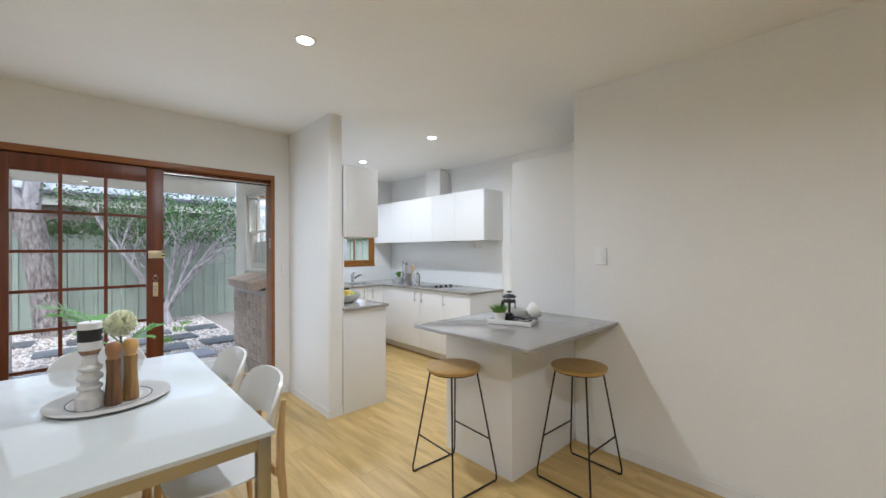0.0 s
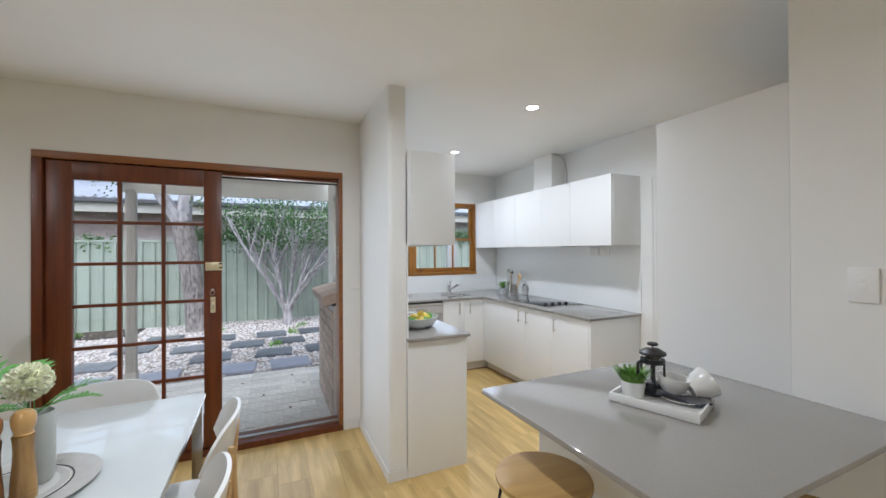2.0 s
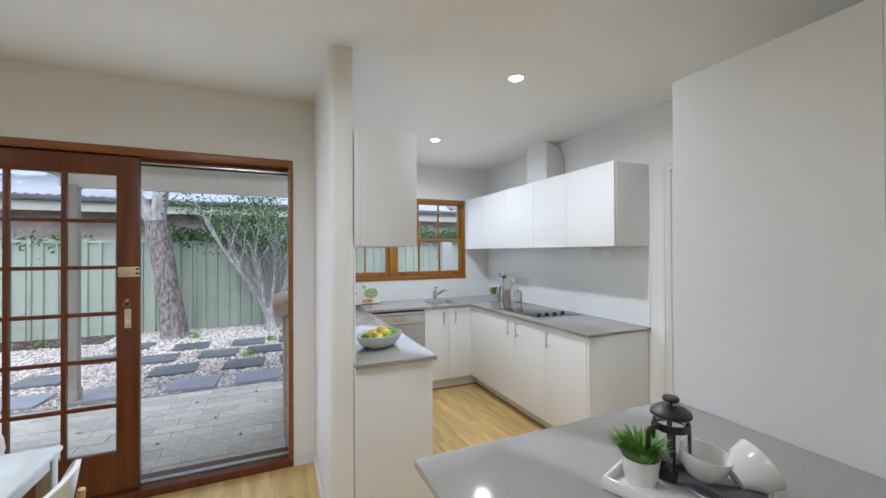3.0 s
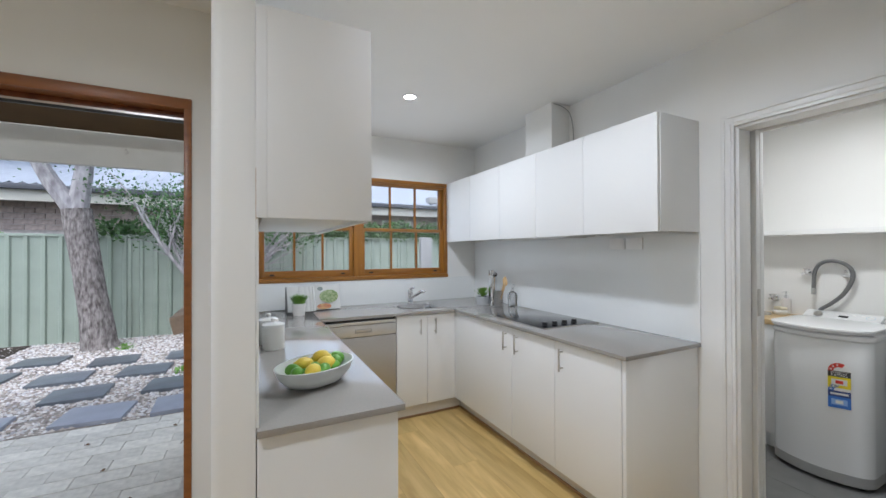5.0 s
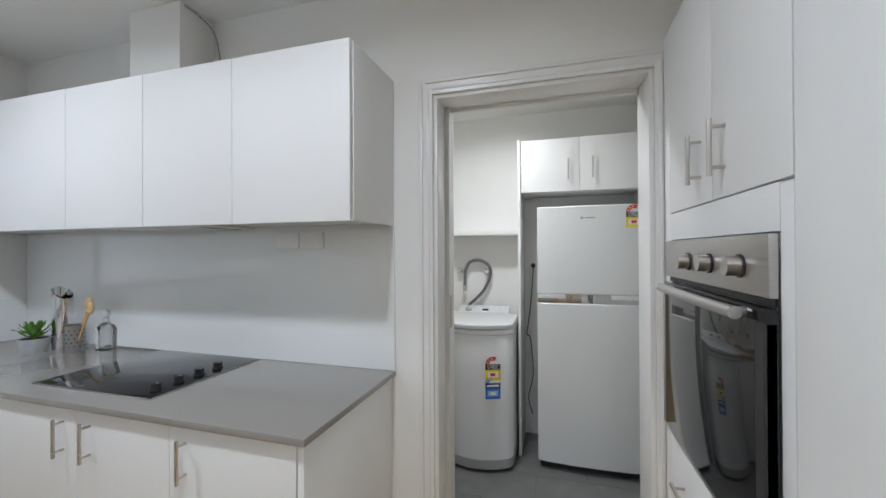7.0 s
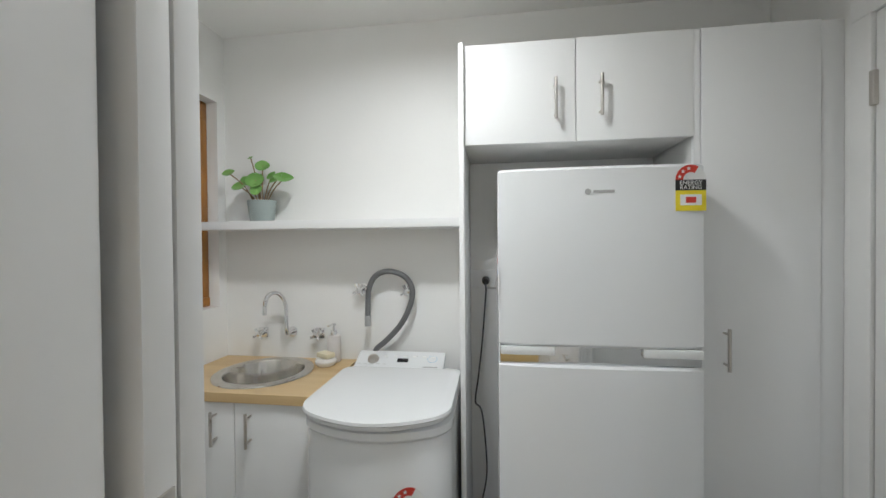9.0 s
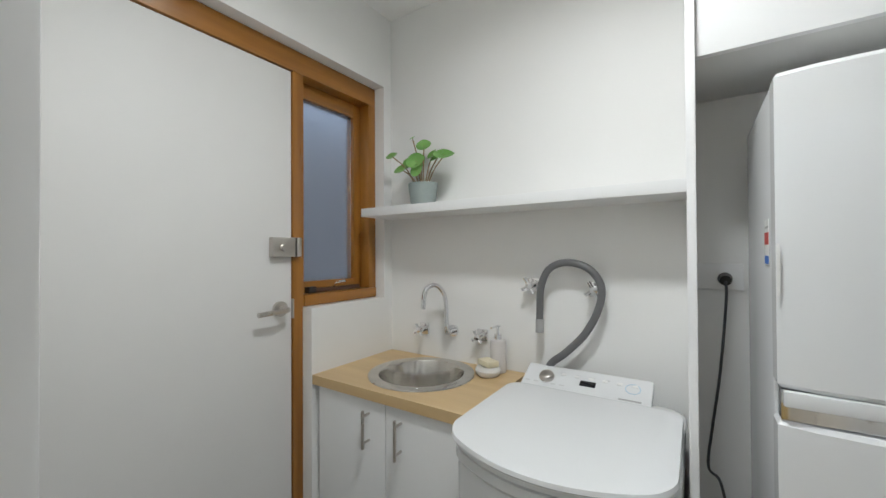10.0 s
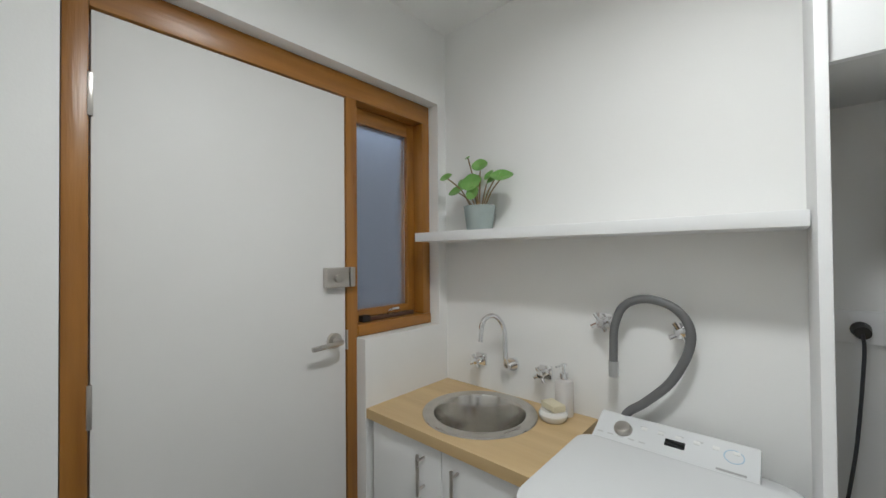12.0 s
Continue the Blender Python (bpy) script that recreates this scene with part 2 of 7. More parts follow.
def mesh_of(name, bm, material, smooth=None):
    bmesh.ops.recalc_face_normals(bm, faces=bm.faces)
    me = bpy.data.meshes.new(name)
    bm.to_mesh(me)
    bm.free()
    me.materials.append(material)
    if smooth is not None:
        me.shade_smooth()
        me.set_sharp_from_angle(angle=radians(smooth))
    return me


def part(name, bm, material, parent, label="", smooth=35):
    ob = new(name, mesh_of(name, bm, material, smooth))
    ob.parent = parent
    if label:
        ob["label"] = label
    return ob


def thing(name, m, label, category, group="", kind=""):
    """An Empty at a thing's base, to hold its parts."""
    ob = new(name)
    ob.empty_display_size = 0.05
    ob.matrix_basis = m
    return tagged(ob, label, category, group, kind)


def solo(name, bm, material, label, category, group="", kind="", at=None, smooth=35):
    ob = new(name, mesh_of(name, bm, material, smooth))
    if at is not None:
        ob.matrix_basis = at
    return tagged(ob, label, category, group, kind)


def structure(name, bm, material, label="", smooth=None):
    return solo(name, bm, material, label or name.replace("_", " "), "structure", "", "structure", None, smooth)


def piece(name, me, parent, m):
    ob = new(name, me)
    ob.parent = parent
    ob.matrix_basis = m
    return ob


# ---- large structure ----
NY = 4.90          # inner face of the wall with the sliding door
KW = 6.40          # inner face of the kitchen's window wall
HX = 4.36          # inner face of the hob wall
LX = 5.875         # laundry back wall
T = 0.12
X0, Y0 = -3.2, -2.6

bm = boxm(X0, HX + 0.06, Y0, NY, -0.2, -0.006)
box(bm, 2.10, HX + 0.06, NY, KW, -0.2, -0.006)
floor = structure("floor", bm, M_GROUT, "oak laminate floor of the dining room and kitchen")
bm = bmesh.new()
box(bm, HX + 0.06, LX, 2.3, NY, -0.2, -0.006)
lfloor = structure("floor_laundry", bm, M_GROUT, "dark grey tiled laundry floor")

bm = boxm(X0, HX, Y0, NY, CEIL, CEIL + 0.15)
box(bm, 2.10, HX, NY, KW, CEIL, CEIL + 0.15)
structure("ceiling", bm, M_CEIL, "white painted plaster ceiling")
structure("ceiling_laundry", boxm(HX + 0.19, LX, 2.3, NY, LCEIL, LCEIL + 0.15), M_CEIL, "white painted laundry ceiling")

DX0, DX1, DZ = 0.04, 1.92, 2.097
bm = bmesh.new()
box(bm, X0, DX0, NY, NY + 0.25, -0.2, CEIL)
box(bm, DX1, 2.062, NY, NY + 0.25, -0.2, CEIL)
box(bm, DX0, DX1, NY, NY + 0.25, DZ, CEIL)
structure("wall_north", bm, M_WALL, "white wall around the sliding door")
bm = boxm(2.062, 2.175, 4.049, NY + 0.25, -0.2, CEIL)
edge = [e for e in bm.edges if all(abs(v.co.x - 2.062) < 1e-4 and abs(v.co.y - 4.049) < 1e-4 for v in e.verts)]
bmesh.ops.bevel(bm, geom=edge, offset=0.03, segments=6, affect="EDGES", profile=0.5)
structure("wall_nib", bm, M_WALL, "white nib wall with a rounded corner at the end of the kitchen bench", smooth=40)

WX0, WX1, WZ0, WZ1 = 2.19, 4.02, 1.13, 2.11
SY0, SY1 = 5.25, 6.30
bm = bmesh.new()
box(bm, 2.10, 2.175, NY + 0.25, SY0, -0.2, CEIL)
box(bm, 2.10, 2.175, SY1, KW + 0.12, -0.2, CEIL)
box(bm, 2.10, 2.175, SY0, SY1, -0.2, WZ0)
box(bm, 2.10, 2.175, SY0, SY1, WZ1, CEIL)
structure("wall_kitchen_west", bm, M_WALL, "white kitchen wall beside the patio")
bm = bmesh.new()
box(bm, 2.175, WX0, KW, KW + 0.12, -0.2, CEIL)
box(bm, WX1, HX + 0.19, KW, KW + 0.12, -0.2, CEIL)
box(bm, WX0, WX1, KW, KW + 0.12, -0.2, WZ0)
box(bm, WX0, WX1, KW, KW + 0.12, WZ1, CEIL)
structure("wall_window", bm, M_WALL, "white kitchen wall around the sash window")
LD0, LD1, LDZ = 3.068, 3.873, 2.03
TH = 0.19
bm = bmesh.new()
box(bm, HX, HX + 0.104, LD1, LD1 + 0.86, -0.2, LDZ)
box(bm, HX + 0.168, HX + TH, LD1, LD1 + 0.86, -0.2, LDZ)
box(bm, HX, HX + TH, LD1, LD1 + 0.86, LDZ, CEIL)
box(bm, HX, HX + TH, LD1 + 0.86, KW, -0.2, CEIL)
box(bm, HX, HX + TH, 2.30, LD0, -0.2, CEIL)
box(bm, HX, HX + TH, LD0, LD1, LDZ, CEIL)
structure("wall_hob", bm, M_WALL, "white wall behind the hob and around the laundry door")
structure("wall_pantry_back", boxm(3.20, HX, 2.30, 2.49, -0.2, CEIL), M_WALL, "white wall behind the oven tower")
structure("wall_east", boxm(3.20, 3.20 + T, Y0, 2.30, -0.2, CEIL), M_WALL, "white dining room wall")
structure("wall_south", boxm(X0, 3.32, Y0 - T, Y0, -0.2, CEIL), M_WALL, "white wall at the back of the dining room")
structure("wall_west", boxm(X0 - T, X0, Y0 - T, NY + 0.25, -0.2, CEIL), M_WALL, "white side wall of the dining room")
LW = 4.81
LW0, LW1 = 5.43, 5.825
bm = bmesh.new()
box(bm, HX + TH, 4.655, LW, LW + 0.2, -0.2, LCEIL)
box(bm, 4.655, LW1, LW, LW + 0.2, 2.115, LCEIL)
box(bm, LW1, LX, LW, LW + 0.2, -0.2, LCEIL)
box(bm, LW0, LW1, LW, LW + 0.2, -0.2, 1.155)
structure("wall_laundry_north", bm, M_WALL, "white laundry wall around the back door")
structure("wall_laundry_east", boxm(LX, LX + T, 2.3, LW + 0.2, -0.2, LCEIL), M_WALL, "white laundry back wall")
structure("wall_laundry_south", boxm(HX + TH, LX, 2.30, 2.42, -0.2, LCEIL), M_WALL, "white laundry side wall")

# ---- outdoors ----
structure("ground", boxm(-60, 60, NY + 0.25, 120, -0.3, -0.045), M_GROUND, "bare soil ground reaching the horizon")


# ---- doors, windows and trim ----
def panel_door(name, x0, x1, y0, y1, z0, z1, material, parent, label="", bevel=0.0015):
    return part(name, boxm(x0, x1, y0, y1, z0, z1, bevel=bevel), material, parent, label)


def bar_handle(parent, a, b, out, r=0.0055, stand=0.030, material=None):
    """A round bar handle from a to b, held off the face towards out by two posts."""
    a, b, out = Vector(a), Vector(b), Vector(out)
    d = (b - a).normalized() * 0.018
    bm = bmesh.new()
    rod(bm, a + out * stand, b + out * stand, r, 12)
    for p in (a + d, b - d):
        rod(bm, p, p + out * stand, r * 0.75, 10)
    return part("handle", bm, material or M_NICKEL, parent, "satin nickel bar handle")


# sliding door: frame, leaf with glazing bars, sill and track
door = thing("door_1", pose(0, 0, 0), "brown timber multi-pane sliding door, standing half open", "door", "", "structure")
FY0, FY1 = NY - 0.012, NY + 0.14
bm = bmesh.new()
box(bm, DX0, DX0 + 0.05, FY0, FY1, 0.045, DZ - 0.045, bevel=0.003)
part("jamb", bm, M_DOORWOOD, door)
part("jamb", boxm(DX1 - 0.03, DX1, FY0, FY1, 0.045, DZ - 0.045, bevel=0.003), M_FRAMEWOOD, door)
part("head", boxm(DX0, DX1, FY0, FY1, DZ - 0.045, DZ + 0.003, bevel=0.004), M_FRAMEWOOD, door)
part("head_track", boxm(DX0 + 0.05, DX1 - 0.03, NY + 0.055, NY + 0.068, DZ - 0.070, DZ - 0.045), M_DOORWOOD, door)
part("track_strip", boxm(DX0 + 0.05, DX1 - 0.03, NY + 0.055, NY + 0.066, DZ - 0.079, DZ - 0.070), M_NICKEL, door, "pale metal track strip")
part("track_groove", boxm(DX0 + 0.05, DX1 - 0.03, NY + 0.057, NY + 0.068, DZ - 0.091, DZ - 0.079), M_BLACK, door)
part("sill", boxm(DX0, DX1, FY0, FY1 + 0.06, -0.02, 0.045, bevel=0.006), M_DOORWOOD, door, "worn brown timber sill")
part("sill_track", boxm(DX0 + 0.05, DX1 - 0.03, NY + 0.06, NY + 0.10, 0.045, 0.058), M_NICKEL, door, "aluminium track")
LY0, LY1 = NY + 0.012, NY + 0.052
lx0, lx1, lz0, lz1 = 0.095, 1.055, 0.055, 2.045
gx0, gx1, gz0, gz1 = 0.222, 0.945, 0.29, 1.93
leaf = part("leaf", boxm(lx0, gx0, LY0, LY1, lz0, lz1, bevel=0.003), M_DOORWOOD, door, "red-brown timber door leaf")
part("stile", boxm(gx1, lx1, LY0, LY1, lz0, lz1, bevel=0.003), M_DOORWOOD, leaf)
part("top_rail", boxm(gx0, gx1, LY0, LY1, gz1, lz1, bevel=0.003), M_DOORWOOD, leaf)
part("bottom_rail", boxm(gx0, gx1, LY0, LY1, lz0, gz0, bevel=0.003), M_DOORWOOD, leaf)
for i in (1, 2):
    gx = gx0 + (gx1 - gx0) * i / 3
    part("glazing_bar", boxm(gx - 0.011, gx + 0.011, LY0 + 0.004, LY1 - 0.004, gz0, gz1, bevel=0.003), M_DOORWOOD, leaf)
for i in range(1, 6):
    gz = gz0 + (gz1 - gz0) * i / 6
    part("glazing_bar", boxm(gx0, gx1, LY0 + 0.006, LY1 - 0.006, gz - 0.011, gz + 0.011, bevel=0.003), M_DOORWOOD, leaf)
for i in range(3):
    for j in range(6):
        a, b = gx0 + (gx1 - gx0) * i / 3, gx0 + (gx1 - gx0) * (i + 1) / 3
        c, d = gz0 + (gz1 - gz0) * j / 6, gz0 + (gz1 - gz0) * (j + 1) / 6
        part("pane", boxm(a + 0.008, b - 0.008, NY + 0.030, NY + 0.034, c + 0.008, d - 0.008), M_GLASS, leaf).visible_shadow = False
bm = boxm(0.955, 1.062, LY0 - 0.012, LY0, 1.325, 1.385, bevel=0.003)
lock = part("lock_plate", bm, M_BRASS, door, "pale brass rim lock")
bm = bmesh.new()
rod(bm, (0.99, LY0 - 0.012, 1.355), (0.99, LY0 - 0.030, 1.355), 0.011, 14)
part("lock_cylinder", bm, M_BRASS, lock)
for lz in (1.340, 1.368):
    part("lock_slot", boxm(1.040, 1.060, LY0 - 0.0135, LY0 - 0.0115, lz, lz + 0.010, bevel=0.0005), M_BLACK, lock, "dark slot in the lock")
part("flush_pull", boxm(0.985, 1.018, LY0 - 0.006, LY0, 1.02, 1.135, bevel=0.003), M_BRASS, door, "pale brass flush pull")
bm = boxm(0.992, 1.011, LY0 - 0.008, LY0 - 0.006, 1.05, 1.105, bevel=0.001)
part("pull_recess", bm, mat("brass_light", (0.85, 0.80, 0.62), 0.2, 1.0), door)
bm = bmesh.new()
rod(bm, (1.0, LY0, 1.185), (1.0, LY0 - 0.012, 1.185), 0.010, 14)
tube(bm, [(1.0 + 0.016 * math.cos(a), LY0 - 0.018, 1.165 + 0.016 * math.sin(a)) for a in np.linspace(0, 6.28, 16)], 0.0015, 6)
part("key", bm, M_NICKEL, door, "key with a ring in the lock")
bm = bmesh.new()
for zz in (1.42, 1.455, 1.49):
    box(bm, DX1 - 0.036, DX1 - 0.03, NY + 0.01, NY + 0.05, zz - 0.013, zz + 0.013, bevel=0.002)
part("strike_plate", bm, M_NICKEL, door, "steel strike plates on the jamb")


def skirting(name, x0, x1, y0, y1):
    """A skirting board with a stepped top."""
    bm = bmesh.new()
    dx, dy = (0.005, 0.0) if abs(x1 - x0) < abs(y1 - y0) else (0.0, 0.005)
    box(bm, x0, x1, y0, y1, -0.004, 0.062)
    box(bm, x0 + dx, x1 - dx, y0 + dy, y1 - dy, 0.062, 0.078, bevel=0.002)
    return structure(name, bm, M_TRIM, "white painted skirting board")


skirting("baseboard_1", X0, DX0 - 0.002, NY - 0.015, NY)
skirting("baseboard_2", DX1 + 0.002, 2.049, NY - 0.015, NY)
skirting("baseboard_3", 2.049, 2.062, 4.036, NY)
skirting("baseboard_4", 2.0625, 2.175, 4.036, 4.049)
skirting("baseboard_5", 3.187, 3.20, Y0, 2.48)


def sash_window(name, mid, parent_m, w, z0, z1, wood_h, wood_v, label, cream=False, depth=0.11):
    """A pair of double-hung sash windows side by side; local x along the wall, y outwards."""
    win = thing(name, parent_m, label, "window", "", "structure")
    F = 0.038
    part("frame_head", boxm(0, w, 0, depth, z1 - F, z1, bevel=0.004), wood_h, win)
    part("frame_sill", boxm(-0.0, w, -0.012, depth, z0, z0 + F, bevel=0.004), wood_h, win)
    part("frame_side", boxm(0, F, 0, depth, z0 + F, z1 - F, bevel=0.004), wood_v, win)
    part("frame_side", boxm(w - F, w, 0, depth, z0 + F, z1 - F, bevel=0.004), wood_v, win)
    cuts = [(F, w - F)]
    if mid:
        part("mullion", boxm(mid - 0.038, mid + 0.038, 0, depth, z0 + F, z1 - F, bevel=0.004), wood_v, win)
        cuts = [(F, mid - 0.038), (mid + 0.038, w - F)]
    zm = (z0 + z1) / 2 - 0.01
    for a, b in cuts:
        part("inner_bead", boxm(a, b, 0.014, 0.030, z1 - F - 0.022, z1 - F, bevel=0.002), wood_h, win)
        for k, (s0, s1, yy) in enumerate(((z0 + F, zm + 0.016, 0.030), (zm - 0.016, z1 - F, 0.062))):
            sash = part("sash", boxm(a, a + 0.036, yy, yy + 0.032, s0, s1, bevel=0.002), wood_v, win)
            part("sash_stile", boxm(b - 0.036, b, yy, yy + 0.032, s0, s1, bevel=0.002), wood_v, sash)
            lo = 0.062 if k == 0 else 0.026
            part("sash_rail", boxm(a + 0.036, b - 0.036, yy, yy + 0.032, s0, s0 + lo, bevel=0.002), wood_h, sash)
            part("sash_rail", boxm(a + 0.036, b - 0.036, yy, yy + 0.032, s1 - 0.026, s1, bevel=0.002), wood_h, sash)
            p0, p1 = a + 0.036, b - 0.036
            for i in (1, 2):
                gx = p0 + (p1 - p0) * i / 3
                part("glazing_bar", boxm(gx - 0.009, gx + 0.009, yy + 0.003, yy + 0.029, s0 + lo, s1 - 0.026), wood_v, sash)
            for i in range(3):
                g0, g1 = p0 + (p1 - p0) * i / 3, p0 + (p1 - p0) * (i + 1) / 3
                part("pane", boxm(g0, g1, yy + 0.014, yy + 0.018, s0 + lo, s1 - 0.026), M_GLASS, sash).visible_shadow = False
            if k == 0:
                for gx in (p0 + 0.06, p1 - 0.06):
                    bm = boxm(gx - 0.018, gx + 0.018, yy - 0.007, yy, s0 + 0.022, s0 + 0.036, bevel=0.002)
                    part("sash_lift", bm, M_BLACK, sash, "dark metal sash lift")
                bm = boxm((p0 + p1) / 2 - 0.02, (p0 + p1) / 2 + 0.02, yy + 0.004, yy + 0.02, s1, s1 + 0.010, bevel=0.002)
                rod(bm, ((p0 + p1) / 2, yy + 0.01, s1 + 0.012), ((p0 + p1) / 2 + 0.02, yy - 0.004, s1 + 0.016), 0.004, 8)
                part("sash_catch", bm, M_BLACK, sash, "dark metal sash catch")
    return win


sash_window("window_1", 3.065 - WX0, pose(WX0, KW - 0.004, 0), WX1 - WX0, WZ0, WZ1, M_WINWOOD, M_WINWOODV, "pair of honey-brown timber sash windows above the sink")
sash_window("window_2", 0, pose(2.179, SY0, 0, 0, 0, 90), SY1 - SY0, WZ0, WZ1, M_CREAM, M_CREAM, "cream painted timber sash window facing the patio", depth=0.125)


def architrave(name, x, y0, y1, z, face):
    """A moulded frame round a doorway in a wall at x; face is the side it stands out to."""
    th = thing(name, pose(0, 0, 0), "white moulded door frame", "door frame", "", "structure")
    w = 0.062
    for n, (a, b, c, d) in (("upright", (y0 - w, y0, -0.004, z + w)), ("upright", (y1 + 0.001, y1 + w, -0.004, z + w)), ("header", (y0, y1, z, z + w))):
        p = part(n, boxm(x, x + face * 0.014, a, b, c, d), M_TRIM, th)
        if n == "header":
            part("moulding", boxm(x, x + face * 0.022, a - 0.03, b + 0.03, d - 0.020, d - 0.004, bevel=0.003), M_TRIM, p)
            part("moulding", boxm(x, x + face * 0.018, a, b, c + 0.014, c + 0.026, bevel=0.003), M_TRIM, p)
        else:
            o0, o1 = (a + 0.004, a + 0.020) if b == y0 else (b - 0.020, b - 0.004)
            i0, i1 = (b - 0.026, b - 0.014) if b == y0 else (a + 0.014, a + 0.026)
            part("moulding", boxm(x, x + face * 0.022, o0, o1, c, d - 0.02, bevel=0.003), M_TRIM, p)
            part("moulding", boxm(x, x + face * 0.018, i0, i1, c, d - w + 0.014, bevel=0.003), M_TRIM, p)
    return th


fr = architrave("door_2", HX, LD0, LD1, LDZ, -1)
architrave("door_frame_laundry", HX + TH, LD0, LD1, LDZ, 1)
for ja, jb, jd in ((HX, HX + 0.104, 0.016), (HX + 0.168, HX + TH + 0.012, 0.030)):
    part("jamb", boxm(ja, jb, LD1 - jd, LD1, -0.004, LDZ - 0.016, bevel=0.002), M_TRIM, fr)
    part("head_jamb", boxm(ja, min(jb, HX + TH), LD0 + 0.016, LD1, LDZ - 0.016, LDZ, bevel=0.002), M_TRIM, fr)
part("jamb", boxm(HX, HX + TH, LD0, LD0 + 0.016, -0.004, LDZ, bevel=0.002), M_TRIM, fr)
leaf2 = part("leaf", boxm(HX + 0.127, HX + 0.163, LD1 - 0.030, LD1 + 0.81, 0.008, LDZ - 0.004, bevel=0.001), M_TRIM, fr, "white sliding door pushed into the wall")
part("edge_pull", boxm(HX + 0.132, HX + 0.158, LD1 - 0.033, LD1 - 0.030, 1.06, 1.20, bevel=0.001), M_NICKEL, leaf2, "satin steel edge pull")

# laundry back door with side window, set in its reveal
ld = thing("door_3", pose(0, 0, 0), "white flush back door in a honey-brown timber frame", "door", "", "structure")
RY = 4.862
part("frame_side", boxm(4.66, 4.705, RY, RY + 0.1, 0, 2.113, bevel=0.003), M_WINWOODV, ld)
part("frame_head", boxm(4.705, LW1 - 0.002, RY, RY + 0.1, 2.032, 2.113, bevel=0.003), M_WINWOOD, ld)
part("frame_post", boxm(5.390, 5.436, RY, RY + 0.1, 0, 2.032, bevel=0.003), M_WINWOODV, ld)
lleaf = part("leaf", boxm(4.709, 5.386, RY + 0.006, RY + 0.044, 0.012, 2.028, bevel=0.002), M_DOORWHITE, ld, "smooth white door leaf")
for hz in (0.24, 1.12, 1.83):
    part("hinge", boxm(4.702, 4.712, RY - 0.004, RY + 0.006, hz - 0.05, hz + 0.05, bevel=0.002), M_NICKEL, ld, "steel butt hinge")
bm = boxm(5.297, 5.387, RY - 0.020, RY + 0.006, 1.345, 1.415, bevel=0.004)
dl = part("deadlock", bm, M_NICKEL, lleaf, "satin chrome deadlock")
bm = bmesh.new()
rod(bm, (5.336, RY - 0.020, 1.378), (5.336, RY - 0.034, 1.378), 0.013, 16)
part("deadlock_knob", bm, M_NICKEL, dl)
part("deadlock_keep", boxm(5.390, 5.410, RY - 0.024, RY, 1.345, 1.415, bevel=0.004), M_NICKEL, ld)
bm = bmesh.new()
rod(bm, (5.337, RY + 0.006, 1.16), (5.337, RY - 0.006, 1.16), 0.027, 24)
rod(bm, (5.337, RY, 1.16), (5.337, RY - 0.045, 1.16), 0.010, 14)
tube(bm, curve_pts([(5.337, RY - 0.045, 1.16), (5.320, RY - 0.050, 1.16), (5.276, RY - 0.050, 1.158), (5.228, RY - 0.046, 1.155)], 4), 0.0085, 10)
part("lever_handle", bm, M_NICKEL, lleaf, "satin chrome lever handle")
part("latch_plate", boxm(5.3875, 5.3915, RY - 0.003, RY + 0.02, 1.12, 1.19), M_NICKEL, ld)
wn1 = thing("window_3", pose(0, 0, 0), "narrow frosted window in a honey-brown timber frame", "window", "", "structure")
part("frame_sill", boxm(5.436, LW1 - 0.002, RY - 0.004, RY + 0.11, 1.157, 1.20, bevel=0.003), M_WINWOOD, wn1)
part("frame_side", boxm(LW1 - 0.045, LW1 - 0.002, RY, RY + 0.11, 1.20, 2.032, bevel=0.003), M_WINWOODV, wn1)
sash = part("sash", boxm(5.74, 5.78, RY + 0.055, RY + 0.10, 1.20, 2.032, bevel=0.003), M_WINWOODV, wn1)
part("sash_stile", boxm(5.436, 5.458, RY + 0.055, RY + 0.10, 1.20, 2.032, bevel=0.003), M_WINWOODV, sash)
part("sash_rail", boxm(5.458, 5.74, RY + 0.055, RY + 0.10, 1.972, 2.032, bevel=0.003), M_WINWOOD, sash)
part("sash_rail", boxm(5.458, 5.74, RY + 0.055, RY + 0.10, 1.20, 1.245, bevel=0.003), M_WINWOOD, sash)
part("pane", boxm(5.458, 5.74, RY + 0.074, RY + 0.080, 1.245, 1.972), M_FROST, sash, "frosted glass pane").visible_shadow = False
part("winder", boxm(5.485, 5.75, RY + 0.028, RY + 0.052, 1.20, 1.217, bevel=0.002), mat("winder_brown", (0.09, 0.045, 0.025), 0.4), wn1, "dark brown window winder")
bm = bmesh.new()
tube(bm, curve_pts([(5.61, RY + 0.04, 1.217), (5.615, RY + 0.02, 1.235), (5.64, RY + 0.0, 1.240)], 4), 0.006, 8)
part("winder_crank", bm, M_CHROME, wn1)
bm = boxm(5.475, 5.51, RY + 0.02, RY + 0.05, 1.20, 1.225, bevel=0.003)
part("winder_lock", bm, M_BLACK, wn1)

# Unseen wall, added outside so that less sky reaches the frosted pane.
side = structure("side_boundary_wall", boxm(4.6, 9.0, 5.75, 5.85, -0.2, 2.3), mat("dimmer_grey", (0.16, 0.17, 0.19), 0.8, var=0.1, scale=6, bump=0.2), "unseen grey wall added to dim the frosted window")

# ---- kitchen ----
HC = 0.895         # benchtop height


def base_unit(name, x0, x1, y0, y1, label, group, plinth=0.10):
    th = thing(name, pose((x0 + x1) / 2, (y0 + y1) / 2, 0), label, "cabinet", group)
    return th


